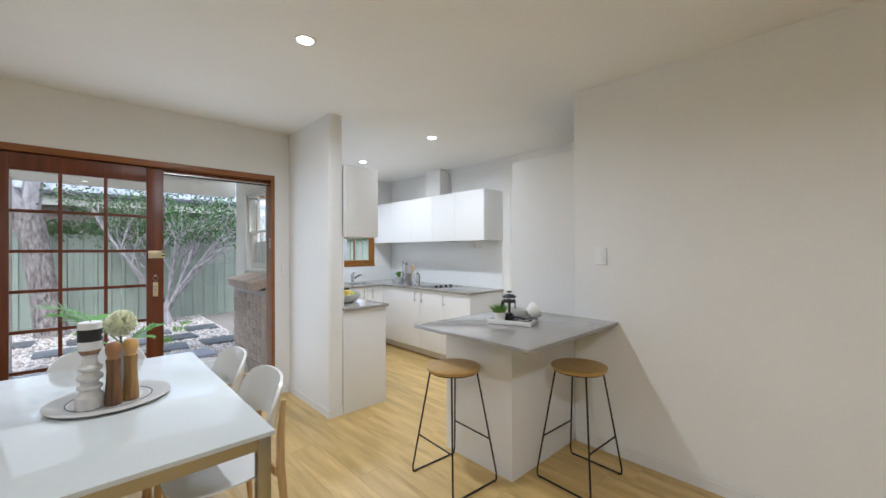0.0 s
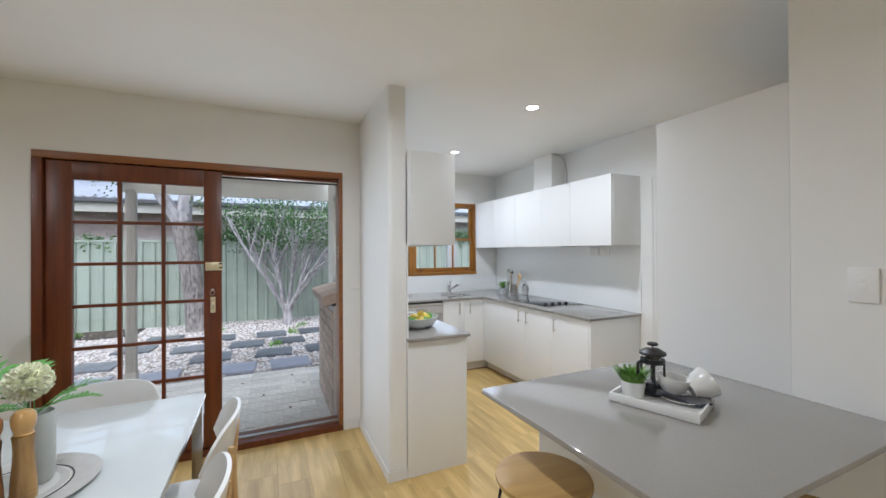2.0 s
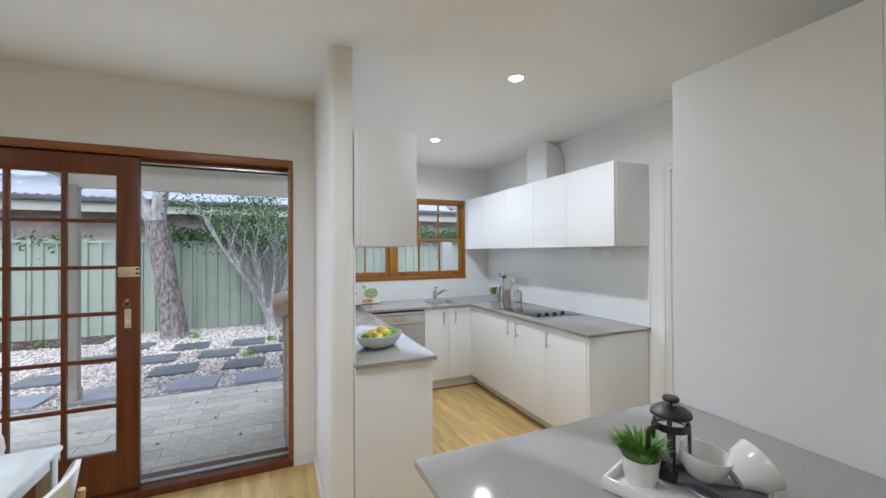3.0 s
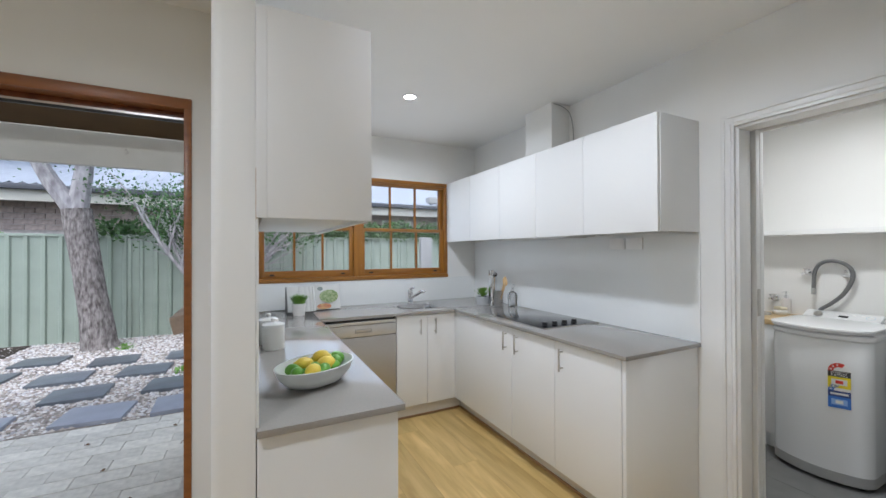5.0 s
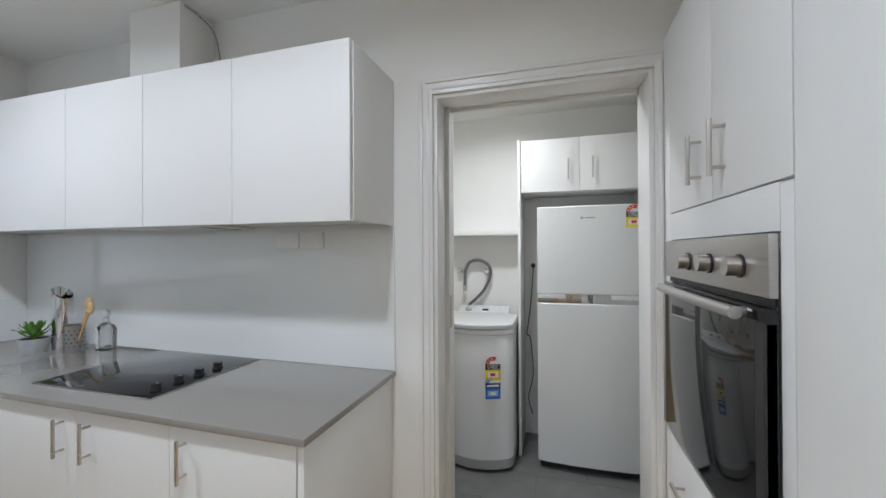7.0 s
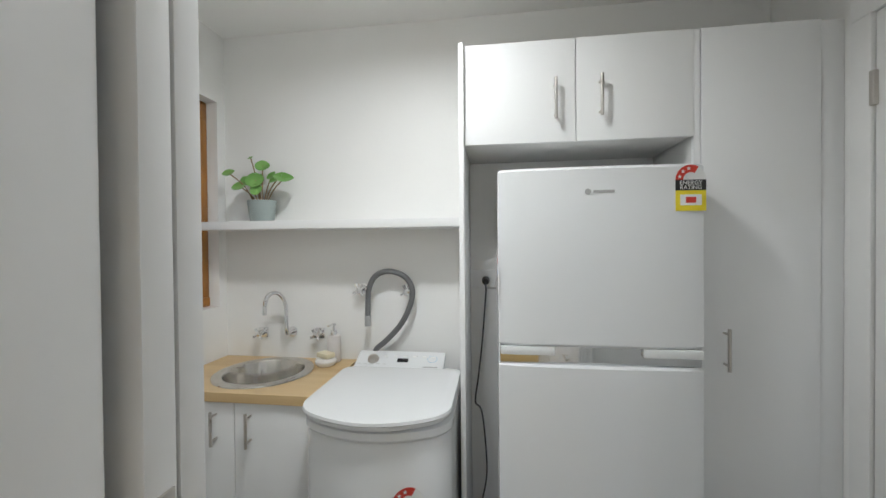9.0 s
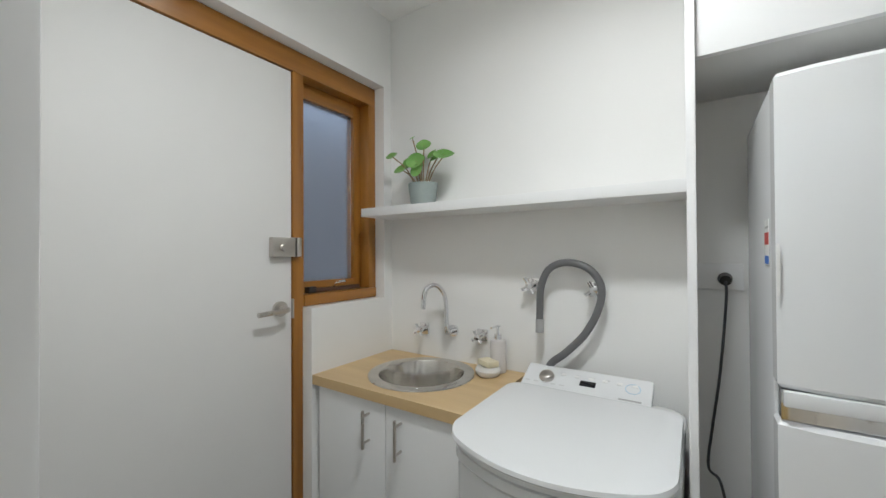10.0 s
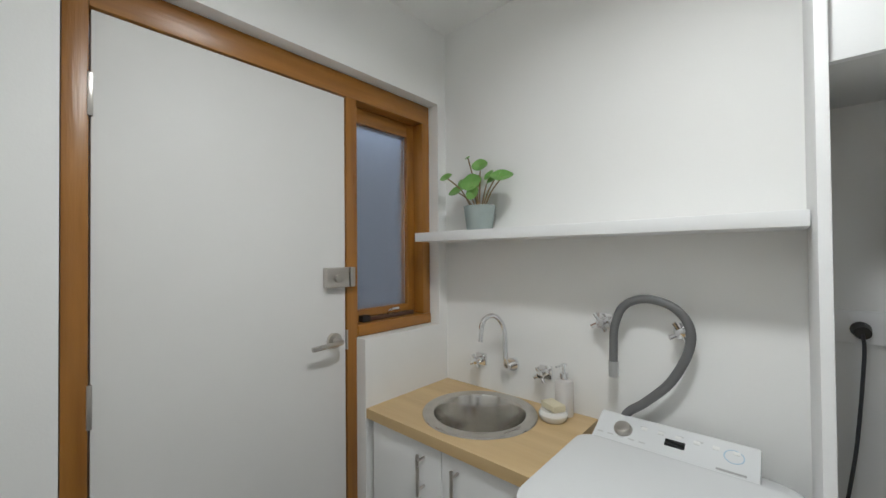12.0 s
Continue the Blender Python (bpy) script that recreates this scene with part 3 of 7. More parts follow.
def W(th, x0, x1, y0, y1, z0, z1):
    """World bounds turned into the bounds local to an unturned thing."""
    o = th.matrix_basis.translation
    return x0 - o.x, x1 - o.x, y0 - o.y, y1 - o.y, z0 - o.z, z1 - o.z


def wbox(name, th, x0, x1, y0, y1, z0, z1, material, label="", bevel=0.0015):
    return part(name, boxm(*W(th, x0, x1, y0, y1, z0, z1), bevel=bevel), material, th, label)


def whandle(th, door_ob, a, b, out):
    o = Vector(th.matrix_basis.translation)
    return bar_handle(door_ob, Vector(a) - o, Vector(b) - o, out)


M_PLINTH = mat("plinth_cream", (0.70, 0.67, 0.60), 0.4, var=0.03)
GAP = 0.0015
BT = 0.022
# hob run
HFX = 3.772        # door faces
PX = 3.85
for (a, b, hy) in ((4.965, 5.78, 5.022), (4.545, 4.965, 4.893), (4.085, 4.545, 4.478)):
    th = thing("base_cabinet", pose((HFX + HX) / 2, (a + b) / 2, 0), "white laminate base cabinet under the hob bench", "cabinet", "base cabinets")
    top = 5.76 if b > 5.7 else b
    wbox("body", th, HFX + 0.02, HX - 0.003, a + 0.001, b - 0.001, 0.105, HC - BT - 0.002, M_CARC)
    d = wbox("door", th, HFX, HFX + 0.018, a + GAP, top - GAP, 0.112, HC - BT - 0.006, M_CAB)
    whandle(th, d, (HFX, hy, 0.706), (HFX, hy, 0.836), (-1, 0, 0))
solo("plinth", boxm(PX, PX + 0.016, 4.10, 5.83, 0, 0.105), M_PLINTH, "cream kickboard under the hob cabinets", "plinth")
solo("plinth", boxm(3.228, 3.848, 5.83, 5.846, 0, 0.105), M_PLINTH, "cream kickboard under the sink cabinets", "plinth")
solo("floor_trim", boxm(PX - 0.012, PX, 4.10, 5.818, 0, 0.014, bevel=0.003), wood("trim_brown", (0.30, 0.17, 0.08), (0.40, 0.24, 0.12), 0.4, 1), "thin brown timber bead along the kickboard", "floor trim")
solo("floor_trim", boxm(3.228, PX - 0.012, 5.818, 5.83, 0, 0.014, bevel=0.003), bpy.data.materials["trim_brown"], "thin brown timber bead along the kickboard", "floor trim")
solo("end_panel", boxm(HFX + 0.002, HX - 0.002, 4.062, 4.083, 0, HC - BT - 0.001, bevel=0.001), M_CAB, "white end panel of the hob bench", "cabinet panel")
# sink run
SFY = 5.782
for a, b, hx, hand in ((3.228, 3.504, 3.436, 0), (3.504, 3.770, 3.574, 1)):
    th = thing("sink_cabinet", pose((a + b) / 2, 6.1, 0), "white laminate cabinet under the sink", "cabinet", "base cabinets")
    wbox("body", th, a + 0.001, b - 0.001, SFY + 0.02, KW - 0.003, 0.105, 0.725, M_CARC)
    d = wbox("door", th, a + GAP, b - GAP, SFY, SFY + 0.018, 0.112, HC - BT - 0.006, M_CAB)
    whandle(th, d, (hx, SFY, 0.704), (hx, SFY, 0.832), (0, -1, 0))
solo("corner_filler", boxm(3.7705, 3.789, 5.7605, 5.80, 0.112, HC - BT - 0.006), M_CAB, "white filler strip in the cabinet corner", "cabinet panel")
# dishwasher
dw = thing("dishwasher", pose(2.91, 6.08, 0), "stainless steel dishwasher under the bench", "dishwasher")
wbox("body", dw, 2.672, 3.222, SFY + 0.03, KW - 0.02, 0.10, 0.855, M_WHITEGREY)
wbox("door", dw, 2.668, 3.225, SFY - 0.002, SFY + 0.028, 0.115, 0.728, M_STEEL, "brushed steel door", bevel=0.004)
cp = wbox("control_panel", dw, 2.668, 3.225, SFY - 0.006, SFY + 0.028, 0.732, 0.822, mat("dishwasher_panel", (0.62, 0.61, 0.59), 0.35, 0.7), "silver control panel", bevel=0.004)
o = dw.matrix_basis.translation
part("grip", boxm(2.885 - o.x, 3.02 - o.x, SFY - 0.008 - o.y, SFY - o.y, 0.760, 0.792, bevel=0.003), M_WHITEGREY, cp, "grey recessed grip")
part("grip_lip", boxm(2.895 - o.x, 3.01 - o.x, SFY - 0.010 - o.y, SFY - 0.006 - o.y, 0.772, 0.788, bevel=0.002), M_NICKEL, cp)
wbox("top_strip", dw, 2.668, 3.225, SFY - 0.004, SFY + 0.03, 0.826, 0.850, mat("dishwasher_strip", (0.66, 0.65, 0.63), 0.35, 0.5), bevel=0.003)
# Black strip set into the gap under the benchtop, standing for its shade.
wbox("gap_shade", dw, 2.668, 3.225, SFY + 0.012, SFY + 0.03, 0.8505, 0.8715, M_BLACK)
wbox("kick_plate", dw, 2.668, 3.225, SFY + 0.002, SFY + 0.02, 0.008, 0.112, M_STEEL, "steel kick plate", bevel=0.003)
bm = bmesh.new()
rod(bm, (2.722 - o.x, SFY - 0.006 - o.y, 0.778), (2.722 - o.x, SFY - 0.010 - o.y, 0.778), 0.021, 28)
part("dial", bm, M_STEEL, cp, "flat round steel dial")
# bench return beside the nib wall
BRX = 2.605
th = thing("bench_return_cabinet", pose(2.39, 5.0, 0), "white cabinet of the bench return beside the nib wall", "cabinet")
wbox("body", th, 2.18, BRX - 0.02, 4.052, 6.39, 0.105, HC - BT - 0.002, M_CARC)
wbox("end_panel", th, 2.178, BRX, 4.032, 4.050, 0.0, HC - BT - 0.001, M_CAB)
for i in range(4):
    wbox("door", th, BRX - 0.018, BRX, 4.052 + i * 0.42 + GAP, 4.052 + (i + 1) * 0.42 - GAP, 0.112, HC - BT - 0.006, M_CAB)
wbox("plinth", th, BRX - 0.08, BRX - 0.064, 4.052, 5.75, 0, 0.105, M_PLINTH)
# benchtop, one continuous slab with cut-outs left by its pieces
bench = thing("benchtop", pose(3.2, 5.2, 0), "grey stone benchtop with a glossy finish", "benchtop")
SX0, SX1, SK0, SK1 = 3.345, 3.705, 5.90, 6.20
wbox("slab", bench, 2.177, 2.622, 4.006, KW - 0.002, HC - BT, HC, M_BENCH, bevel=0.0025)
wbox("slab", bench, 2.622, SX0, 5.76, KW - 0.002, HC - BT, HC, M_BENCH, bevel=0.0)
wbox("slab", bench, SX0, SX1, 5.76, SK0, HC - BT, HC, M_BENCH, bevel=0.0)
wbox("slab", bench, SX0, SX1, SK1, KW - 0.002, HC - BT, HC, M_BENCH, bevel=0.0)
wbox("slab", bench, SX1, HX - 0.002, 5.76, KW - 0.002, HC - BT, HC, M_BENCH, bevel=0.0)
wbox("slab", bench, 3.752, HX + 0.004, 4.045, 5.76, HC - BT, HC, M_BENCH, bevel=0.0025)


def rrect(bm, cx, cy, hx, hy, r, z, n=6):
    out = []
    for k, (sx, sy) in enumerate(((1, 1), (-1, 1), (-1, -1), (1, -1))):
        for i in range(n + 1):
            a = math.pi / 2 * (k + i / n)
            out.append(bm.verts.new((cx + sx * (hx - r) + r * math.cos(a), cy + sy * (hy - r) + r * math.sin(a), z)))
    return out


def skin(bm, rings, cap0=False, cap1=False):
    for a, b in zip(rings, rings[1:]):
        n = len(a)
        for i in range(n):
            bm.faces.new((a[i], a[(i + 1) % n], b[(i + 1) % n], b[i]))
    if cap0:
        bm.faces.new(list(reversed(rings[0])))
    if cap1:
        bm.faces.new(rings[-1])
    return bm


bm = bmesh.new()
cx, cy = (SX0 + SX1) / 2, (SK0 + SK1) / 2
hx, hy = (SX1 - SX0) / 2, (SK1 - SK0) / 2
skin(bm, [rrect(bm, cx, cy, hx + 0.012, hy + 0.012, 0.05, HC + 0.001), rrect(bm, cx, cy, hx + 0.008, hy + 0.008, 0.05, HC + 0.002), rrect(bm, cx, cy, hx - 0.004, hy - 0.004, 0.06, HC + 0.0015),
          rrect(bm, cx, cy, hx - 0.02, hy - 0.02, 0.06, HC - 0.02), rrect(bm, cx, cy, hx - 0.035, hy - 0.035, 0.06, HC - 0.15), rrect(bm, cx, cy, 0.03, 0.03, 0.029, HC - 0.155)], cap1=True)
solo("kitchen_sink", bm, mat("sink_steel", (0.38, 0.375, 0.37), 0.2, 1.0, var=0.06, scale=20), "small stainless steel sink set in the grey benchtop", "sink")
tap = thing("kitchen_tap", pose(3.545, 6.275, HC), "chrome mixer tap behind the kitchen sink", "tap")
bm = bmesh.new()
lathe(bm, [(0.030, 0), (0.030, 0.006), (0.025, 0.012), (0.024, 0.090), (0.026, 0.100), (0.024, 0.128), (0.0, 0.138)], 20)
part("body", bm, M_CHROME, tap)
bm = bmesh.new()
tube(bm, curve_pts([(0.0, -0.01, 0.055), (0.03, -0.06, 0.085), (0.06, -0.12, 0.12), (0.075, -0.15, 0.128), (0.08, -0.16, 0.118)], 5), 0.0155, 12)
part("spout", bm, M_CHROME, tap)
bm = bmesh.new()
tube(bm, [(0, 0, 0.12), (0.004, -0.006, 0.142), (0.015, -0.02, 0.150), (0.03, -0.045, 0.156)], [0.018, 0.014, 0.008, 0.006], 10)
part("lever", bm, M_CHROME, tap)
# hob
hob = thing("cooktop", pose(4.09, 5.02, HC), "black glass cooktop with four knobs", "cooktop")
part("glass_plate", boxm(-0.248, 0.248, -0.30, 0.30, 0.001, 0.006, bevel=0.002), M_BLKGLASS, hob)
bm = bmesh.new()
box(bm, -0.251, 0.251, -0.303, -0.30, 0.001, 0.005)
box(bm, -0.251, 0.251, 0.30, 0.303, 0.001, 0.005)
box(bm, -0.251, -0.248, -0.303, 0.303, 0.001, 0.005)
box(bm, 0.248, 0.251, -0.303, 0.303, 0.001, 0.005)
part("steel_edge", bm, M_NICKEL, hob)
for i in range(4):
    bm = bmesh.new()
    lathe(bm, [(0.021, 0.006), (0.021, 0.010), (0.018, 0.012), (0.017, 0.030), (0.0, 0.0305)], 20, -0.18 + 0.088 * i, -0.235)
    k = part("knob", bm, M_BLACK, hob)
    part("knob_mark", boxm(-0.18 + 0.088 * i - 0.002, -0.18 + 0.088 * i + 0.002, -0.252, -0.235, 0.0305, 0.0315), M_NICKEL, k)
# splashbacks
solo("splashback", boxm(HX - 0.008, HX - 0.001, 4.045, 6.392, HC + 0.001, 1.496), M_TILEBACK, "glossy white splashback behind the hob", "splashback")
solo("splashback", boxm(WX0 - 0.012, HX - 0.009, KW - 0.008, KW - 0.001, HC + 0.001, WZ0 - 0.001), M_TILEBACK, "glossy white splashback under the window", "splashback")
solo("splashback", boxm(2.176, 2.183, 4.03, KW - 0.01, HC + 0.001, 1.496), M_TILEBACK, "glossy white splashback beside the fruit bowl", "splashback")
# wall cabinets over the hob
OX, OZ0, OZ1 = 4.008, 1.498, 2.107
seams = [4.052, 4.54, 4.985, 5.44, 6.395]
for a, b in zip(seams, seams[1:]):
    th = thing("wall_cabinet", pose(HX - 0.17, (a + b) / 2, OZ0), "white handleless wall cabinet over the hob", "cabinet", "wall cabinets over the hob")
    wbox("body", th, OX + 0.02, HX - 0.002, a + 0.0008, b - 0.0008, OZ0 + 0.012, OZ1, M_CARC)
    if b > 6:
        wbox("door", th, OX, OX + 0.018, a + GAP, 5.92 - GAP, OZ0, OZ1 + 0.001, M_CAB)
        wbox("door", th, OX, OX + 0.018, 5.92 + GAP, b - 0.004, OZ0, OZ1 + 0.001, M_CAB)
    else:
        wbox("door", th, OX, OX + 0.018, a + GAP, b - GAP, OZ0, OZ1 + 0.001, M_CAB)
    if a < 4.1:
        wbox("side_panel", th, OX + 0.0185, HX - 0.002, a - 0.004, a, OZ0 + 0.002, OZ1 + 0.001, M_CAB)
rh = thing("range_hood", pose(4.2, 5.02, OZ0), "slim white range hood under the wall cabinets", "range hood")
part("tray", boxm(-0.15, 0.13, -0.29, 0.29, 0.001, 0.010, bevel=0.003), M_CARC, rh)
part("filter", boxm(-0.10, 0.10, -0.24, 0.24, -0.004, 0.001), M_NICKEL, rh, "metal grease filter")
flue = thing("flue_cover", pose(4.27, 5.15, OZ1 + 0.002), "white boxed flue above the wall cabinets", "flue")
part("box", boxm(-0.09, 0.088, -0.15, 0.155, 0, CEIL - OZ1 - 0.003, bevel=0.002), M_WALL, flue)
bm = bmesh.new()
tube(bm, curve_pts([(-0.07, -0.152, 0.40), (0.0, -0.165, 0.385), (0.055, -0.19, 0.33), (0.078, -0.2, 0.2), (0.08, -0.2, 0.0)], 6), 0.003, 6)
part("cable", bm, M_WHITEGREY, flue, "grey cable hanging beside the flue")


def power_point(name, m, w, n, label, h=0.074):
    """A wall plate with rocker switches or sockets; local y out of the wall."""
    th = thing(name, m, label, "power point" if n else "light switch")
    part("plate", boxm(-w / 2, w / 2, 0, 0.011, -h / 2, h / 2, bevel=0.003), M_PLATE, th)
    for i in range(n):
        cx = -w / 2 + w * (i + 0.5) / n
        part("rocker", boxm(cx - 0.006, cx + 0.006, 0.008, 0.012, 0.008, 0.026, bevel=0.001), M_PLATE, th)
        for sx, rot in ((-0.008, 0.4), (0.008, -0.4)):
            bm = boxm(-0.0012, 0.0012, 0.0085, 0.0095, -0.004, 0.004)
            bmesh.ops.rotate(bm, verts=bm.verts, matrix=Matrix.Rotation(rot, 3, "Y"))
            bmesh.ops.translate(bm, verts=bm.verts, vec=(cx + sx, 0, -0.008))
            part("slot", bm, M_BLACK, th)
    if not n:
        part("rocker", boxm(-0.010, 0.010, 0.008, 0.013, -0.022, 0.004, bevel=0.002), M_PLATE, th)
        part("rocker", boxm(-0.010, 0.010, 0.008, 0.012, 0.010, 0.030, bevel=0.002), M_PLATE, th)
    return th


power_point("power_point", pose(HX - 0.0085, 4.565, 1.445, 0, 0, 90), 0.118, 2, "white double power point under the wall cabinets")
power_point("power_point", pose(HX - 0.0085, 4.44, 1.445, 0, 0, 90), 0.118, 2, "white double power point under the wall cabinets")
power_point("light_switch", pose(3.2, 2.29, 1.335, 0, 0, 90), 0.076, 0, "white light switch on the dining room wall", h=0.116)
power_point("light_switch", pose(2.02, NY, 1.20, 0, 0, 180), 0.07, 0, "white light switch beside the sliding door", h=0.11)

# wall cabinet over the bench return
th = thing("wall_cabinet", pose(2.34, 4.56, OZ0), "white handleless wall cabinet beside the nib wall", "cabinet")
wbox("body", th, 2.195, 2.492, 4.03, 5.10, OZ0 + 0.012, OZ1, M_CARC)
wbox("end_panel", th, 2.2045, 2.510, 4.012, 4.030, OZ0, OZ1 + 0.001, M_CAB)
for i in range(2):
    wbox("door", th, 2.492, 2.510, 4.031 + i * 0.535 + GAP, 4.031 + (i + 1) * 0.535 - GAP, OZ0, OZ1 + 0.001, M_CAB)
wbox("filler", th, 2.176, 2.204, 4.018, 4.03, OZ0, OZ1, M_CAB)

# oven tower and pantry
TY = 3.045
tw = thing("oven_tower", pose(3.96, 2.77, 0), "tall white cabinet housing the wall oven", "cabinet")
TX0, TX1 = 3.602, 4.338
wbox("body", tw, TX0, TX1, 2.495, TY - 0.02, 0.0, OZ1, M_CARC)
wbox("filler", tw, 4.262, TX1, TY - 0.02, TY - 0.003, 0.0, OZ1, M_CAB)
wbox("side_panel", tw, TX0, 3.640, TY - 0.02, TY, 0.0, 1.505, M_CAB)
d1 = wbox("door", tw, 3.922 + GAP, 4.262, TY - 0.018, TY, 1.512, OZ1 + 0.001, M_CAB)
d2 = wbox("door", tw, TX0 + 0.002, 3.922 - GAP, TY - 0.018, TY, 1.512, OZ1 + 0.001, M_CAB)
whandle(tw, d1, (3.992, TY, 1.560), (3.992, TY, 1.686), (0, 1, 0))
whandle(tw, d2, (3.850, TY, 1.558), (3.850, TY, 1.684), (0, 1, 0))
wbox("infill_panel", tw, 3.642, 4.262, TY - 0.018, TY, 1.426, 1.508, M_CAB)
d3 = wbox("drawer", tw, 3.642, 4.262, TY - 0.018, TY, 0.46, 0.822, M_CAB)
whandle(tw, d3, (4.02, TY, 0.70), (4.16, TY, 0.70), (0, 1, 0))
d4 = wbox("drawer", tw, 3.642, 4.262, TY - 0.018, TY, 0.11, 0.455, M_CAB)
whandle(tw, d4, (4.02, TY, 0.34), (4.16, TY, 0.34), (0, 1, 0))
pn = thing("pantry_cabinet", pose(3.4, 2.77, 0), "tall white pantry cabinet beside the peninsula", "cabinet")
wbox("side_panel", pn, 3.202, 3.220, 2.492, TY, 0.0, OZ1 + 0.001, M_CAB)
wbox("body", pn, 3.2205, TX0 - 0.001, 2.495, TY - 0.02, 0.0, OZ1, M_CARC)
wbox("door", pn, 3.2225, TX0 - 0.002, TY - 0.018, TY, 0.112, OZ1 + 0.001, M_CAB)
ov = thing("wall_oven", pose(3.95, TY, 0.83), "stainless steel and black glass wall oven", "oven")
OX0, OX1 = -0.308, 0.308
cp = part("control_panel", boxm(OX0, OX1, 0.0005, 0.016, 0.483, 0.592, bevel=0.003), M_STEEL, ov, "brushed steel control panel")
for kx in (0.086, -0.058, -0.208):
    bm = bmesh.new()
    rod(bm, (kx, 0.016, 0.534), (kx, 0.044, 0.534), 0.019, 20)
    k = part("knob", bm, M_NICKEL, cp, "satin steel knob")
    bm = bmesh.new()
    rod(bm, (kx, 0.016, 0.534), (kx, 0.020, 0.534), 0.023, 20)
    part("knob_collar", bm, M_BLACK, k)
part("vent_gap", boxm(OX0 + 0.005, OX1 - 0.005, 0.0005, 0.004, 0.467, 0.483), M_BLACK, ov)
od = part("door", boxm(OX0, OX1, 0.002, 0.022, 0.022, 0.466, bevel=0.003), M_BLKGLASS, ov, "black glass oven door")
part("door_edge", boxm(OX0, OX0 + 0.03, 0.003, 0.0235, 0.022, 0.44), M_BLACK, od)
part("door_edge", boxm(OX1 - 0.022, OX1, 0.003, 0.0240, 0.022, 0.44), M_STEEL, od, "steel edge strip")
part("bottom_trim", boxm(OX0, OX1, 0.0005, 0.014, 0.0, 0.020, bevel=0.002), M_STEEL, ov)
bm = bmesh.new()
tube(bm, curve_pts([(0.235, 0.048, 0.452), (0.1, 0.052, 0.452), (-0.1, 0.052, 0.452), (-0.265, 0.048, 0.452)], 5), 0.012, 12)
rod(bm, (0.20, 0.02, 0.452), (0.20, 0.050, 0.452), 0.009)
rod(bm, (-0.24, 0.02, 0.452), (-0.24, 0.050, 0.452), 0.009)
part("handle", bm, M_STEEL, od, "brushed steel bar handle")

# peninsula
pe = thing("peninsula_bench", pose(2.82, 2.77, 0), "white panelled peninsula with a grey stone top", "kitchen island")
wbox("front_panel", pe, 2.44, 2.458, 2.49, 3.055, 0, HC - 0.021, M_CAB)
wbox("end_panel", pe, 2.4585, 3.198, 2.49, 2.508, 0, HC - 0.021, M_CAB)
wbox("body", pe, 2.459, 3.198, 2.509, 3.05, 0, HC - 0.022, M_CARC)
wbox("benchtop", pe, 2.158, 3.198, 2.178, 3.062, HC - 0.02, HC, M_BENCH, "grey stone top with a glossy finish", bevel=0.002)


# ---- ceiling downlights ----
def downlight(x, y, z):
    th = thing("downlight", pose(x, y, z), "round white recessed downlight, switched on", "downlight", "ceiling downlights")
    bm = bmesh.new()
    lathe(bm, [(0.040, -0.001), (0.044, -0.006), (0.054, -0.004), (0.056, 0.0)], 32)
    part("rim", bm, M_TRIM, th)
    bm = bmesh.new()
    lathe(bm, [(0.0, -0.004), (0.040, -0.004), (0.040, -0.001), (0.0, -0.001)], 32)
    part("diffuser", bm, M_DOWN, th, "glowing diffuser")
    return th


# The fittings at negative x only house the two added fill lamps.
for lx, ly in DOWNLIGHTS:
    downlight(lx, ly, CEIL)
downlight(4.98, 3.80, LCEIL)

# ---- outdoors: patio, garden, fence, neighbour ----
structure("patio_bed", boxm(-1.1, 2.02, NY + 0.21, 6.84, -0.044, -0.012), M_MORTAR, "sand joints under the patio pavers")
BXF = 1.87
BY1 = 6.10
structure("wall_brick_patio", boxm(BXF + 0.012, 2.0295, NY + 0.251, BY1, -0.2, WZ0 - 0.155), M_MORTAR, "cream brick wall under the patio window")
bm = boxm(2.03, 2.0995, NY + 0.251, 6.66, -0.2, WZ0 - 0.09)
box(bm, 2.05, 2.0995, NY + 0.251, SY0 - 0.002, WZ0 - 0.09, CEIL)
box(bm, 2.05, 2.0995, SY1 + 0.002, 6.66, WZ0 - 0.09, CEIL)
box(bm, 2.05, 2.0995, SY0 - 0.002, SY1 + 0.002, WZ1, CEIL)
structure("wall_patio_cladding", bm, M_CREAM, "cream boarded wall round the patio window")
structure("wall_outer_window", boxm(2.10, HX + 0.19, KW + 0.122, 6.66, -0.2, WZ0 - 0.003), M_BRICK, "outer brick skin under the kitchen window")
sl = thing("window_sill_bricks", pose(0, 0, 0), "sloping cream brick sill under the patio window", "window sill", "", "structure")
bm = bmesh.new()
box(bm, 0, 0.262, -0.041, 0.041, -0.09, 0.0, bevel=0.004)
sill_me = mesh_of("sill_brick", bm, M_BRICK)
for i in range(10):
    piece("brick", sill_me, sl, pose(1.79, NY + 0.30 + i * 0.090, WZ0 - 0.065, 0, -14, 0))
M_TINT = mat("bronze_sheet", (0.10, 0.06, 0.025), 0.8, var=0.12, scale=3, spec=0.15)
roof = structure("patio_roof", boxm(-0.04, 2.0, NY + 0.26, 6.895, 2.395, 2.40), M_TINT, "dark bronze patio roof sheet")
roof.visible_shadow = False
bmn = thing("patio_beam", pose(0, 0, 0), "cream painted timber patio beam with hooks", "beam", "", "structure")
part("front_beam", boxm(-0.10, 2.10, 6.90, 6.96, 2.115, 2.40, bevel=0.004), M_CREAM, bmn)
part("side_beam", boxm(-0.10, -0.04, NY + 0.252, 6.898, 2.20, 2.40, bevel=0.004), M_CREAM, bmn)
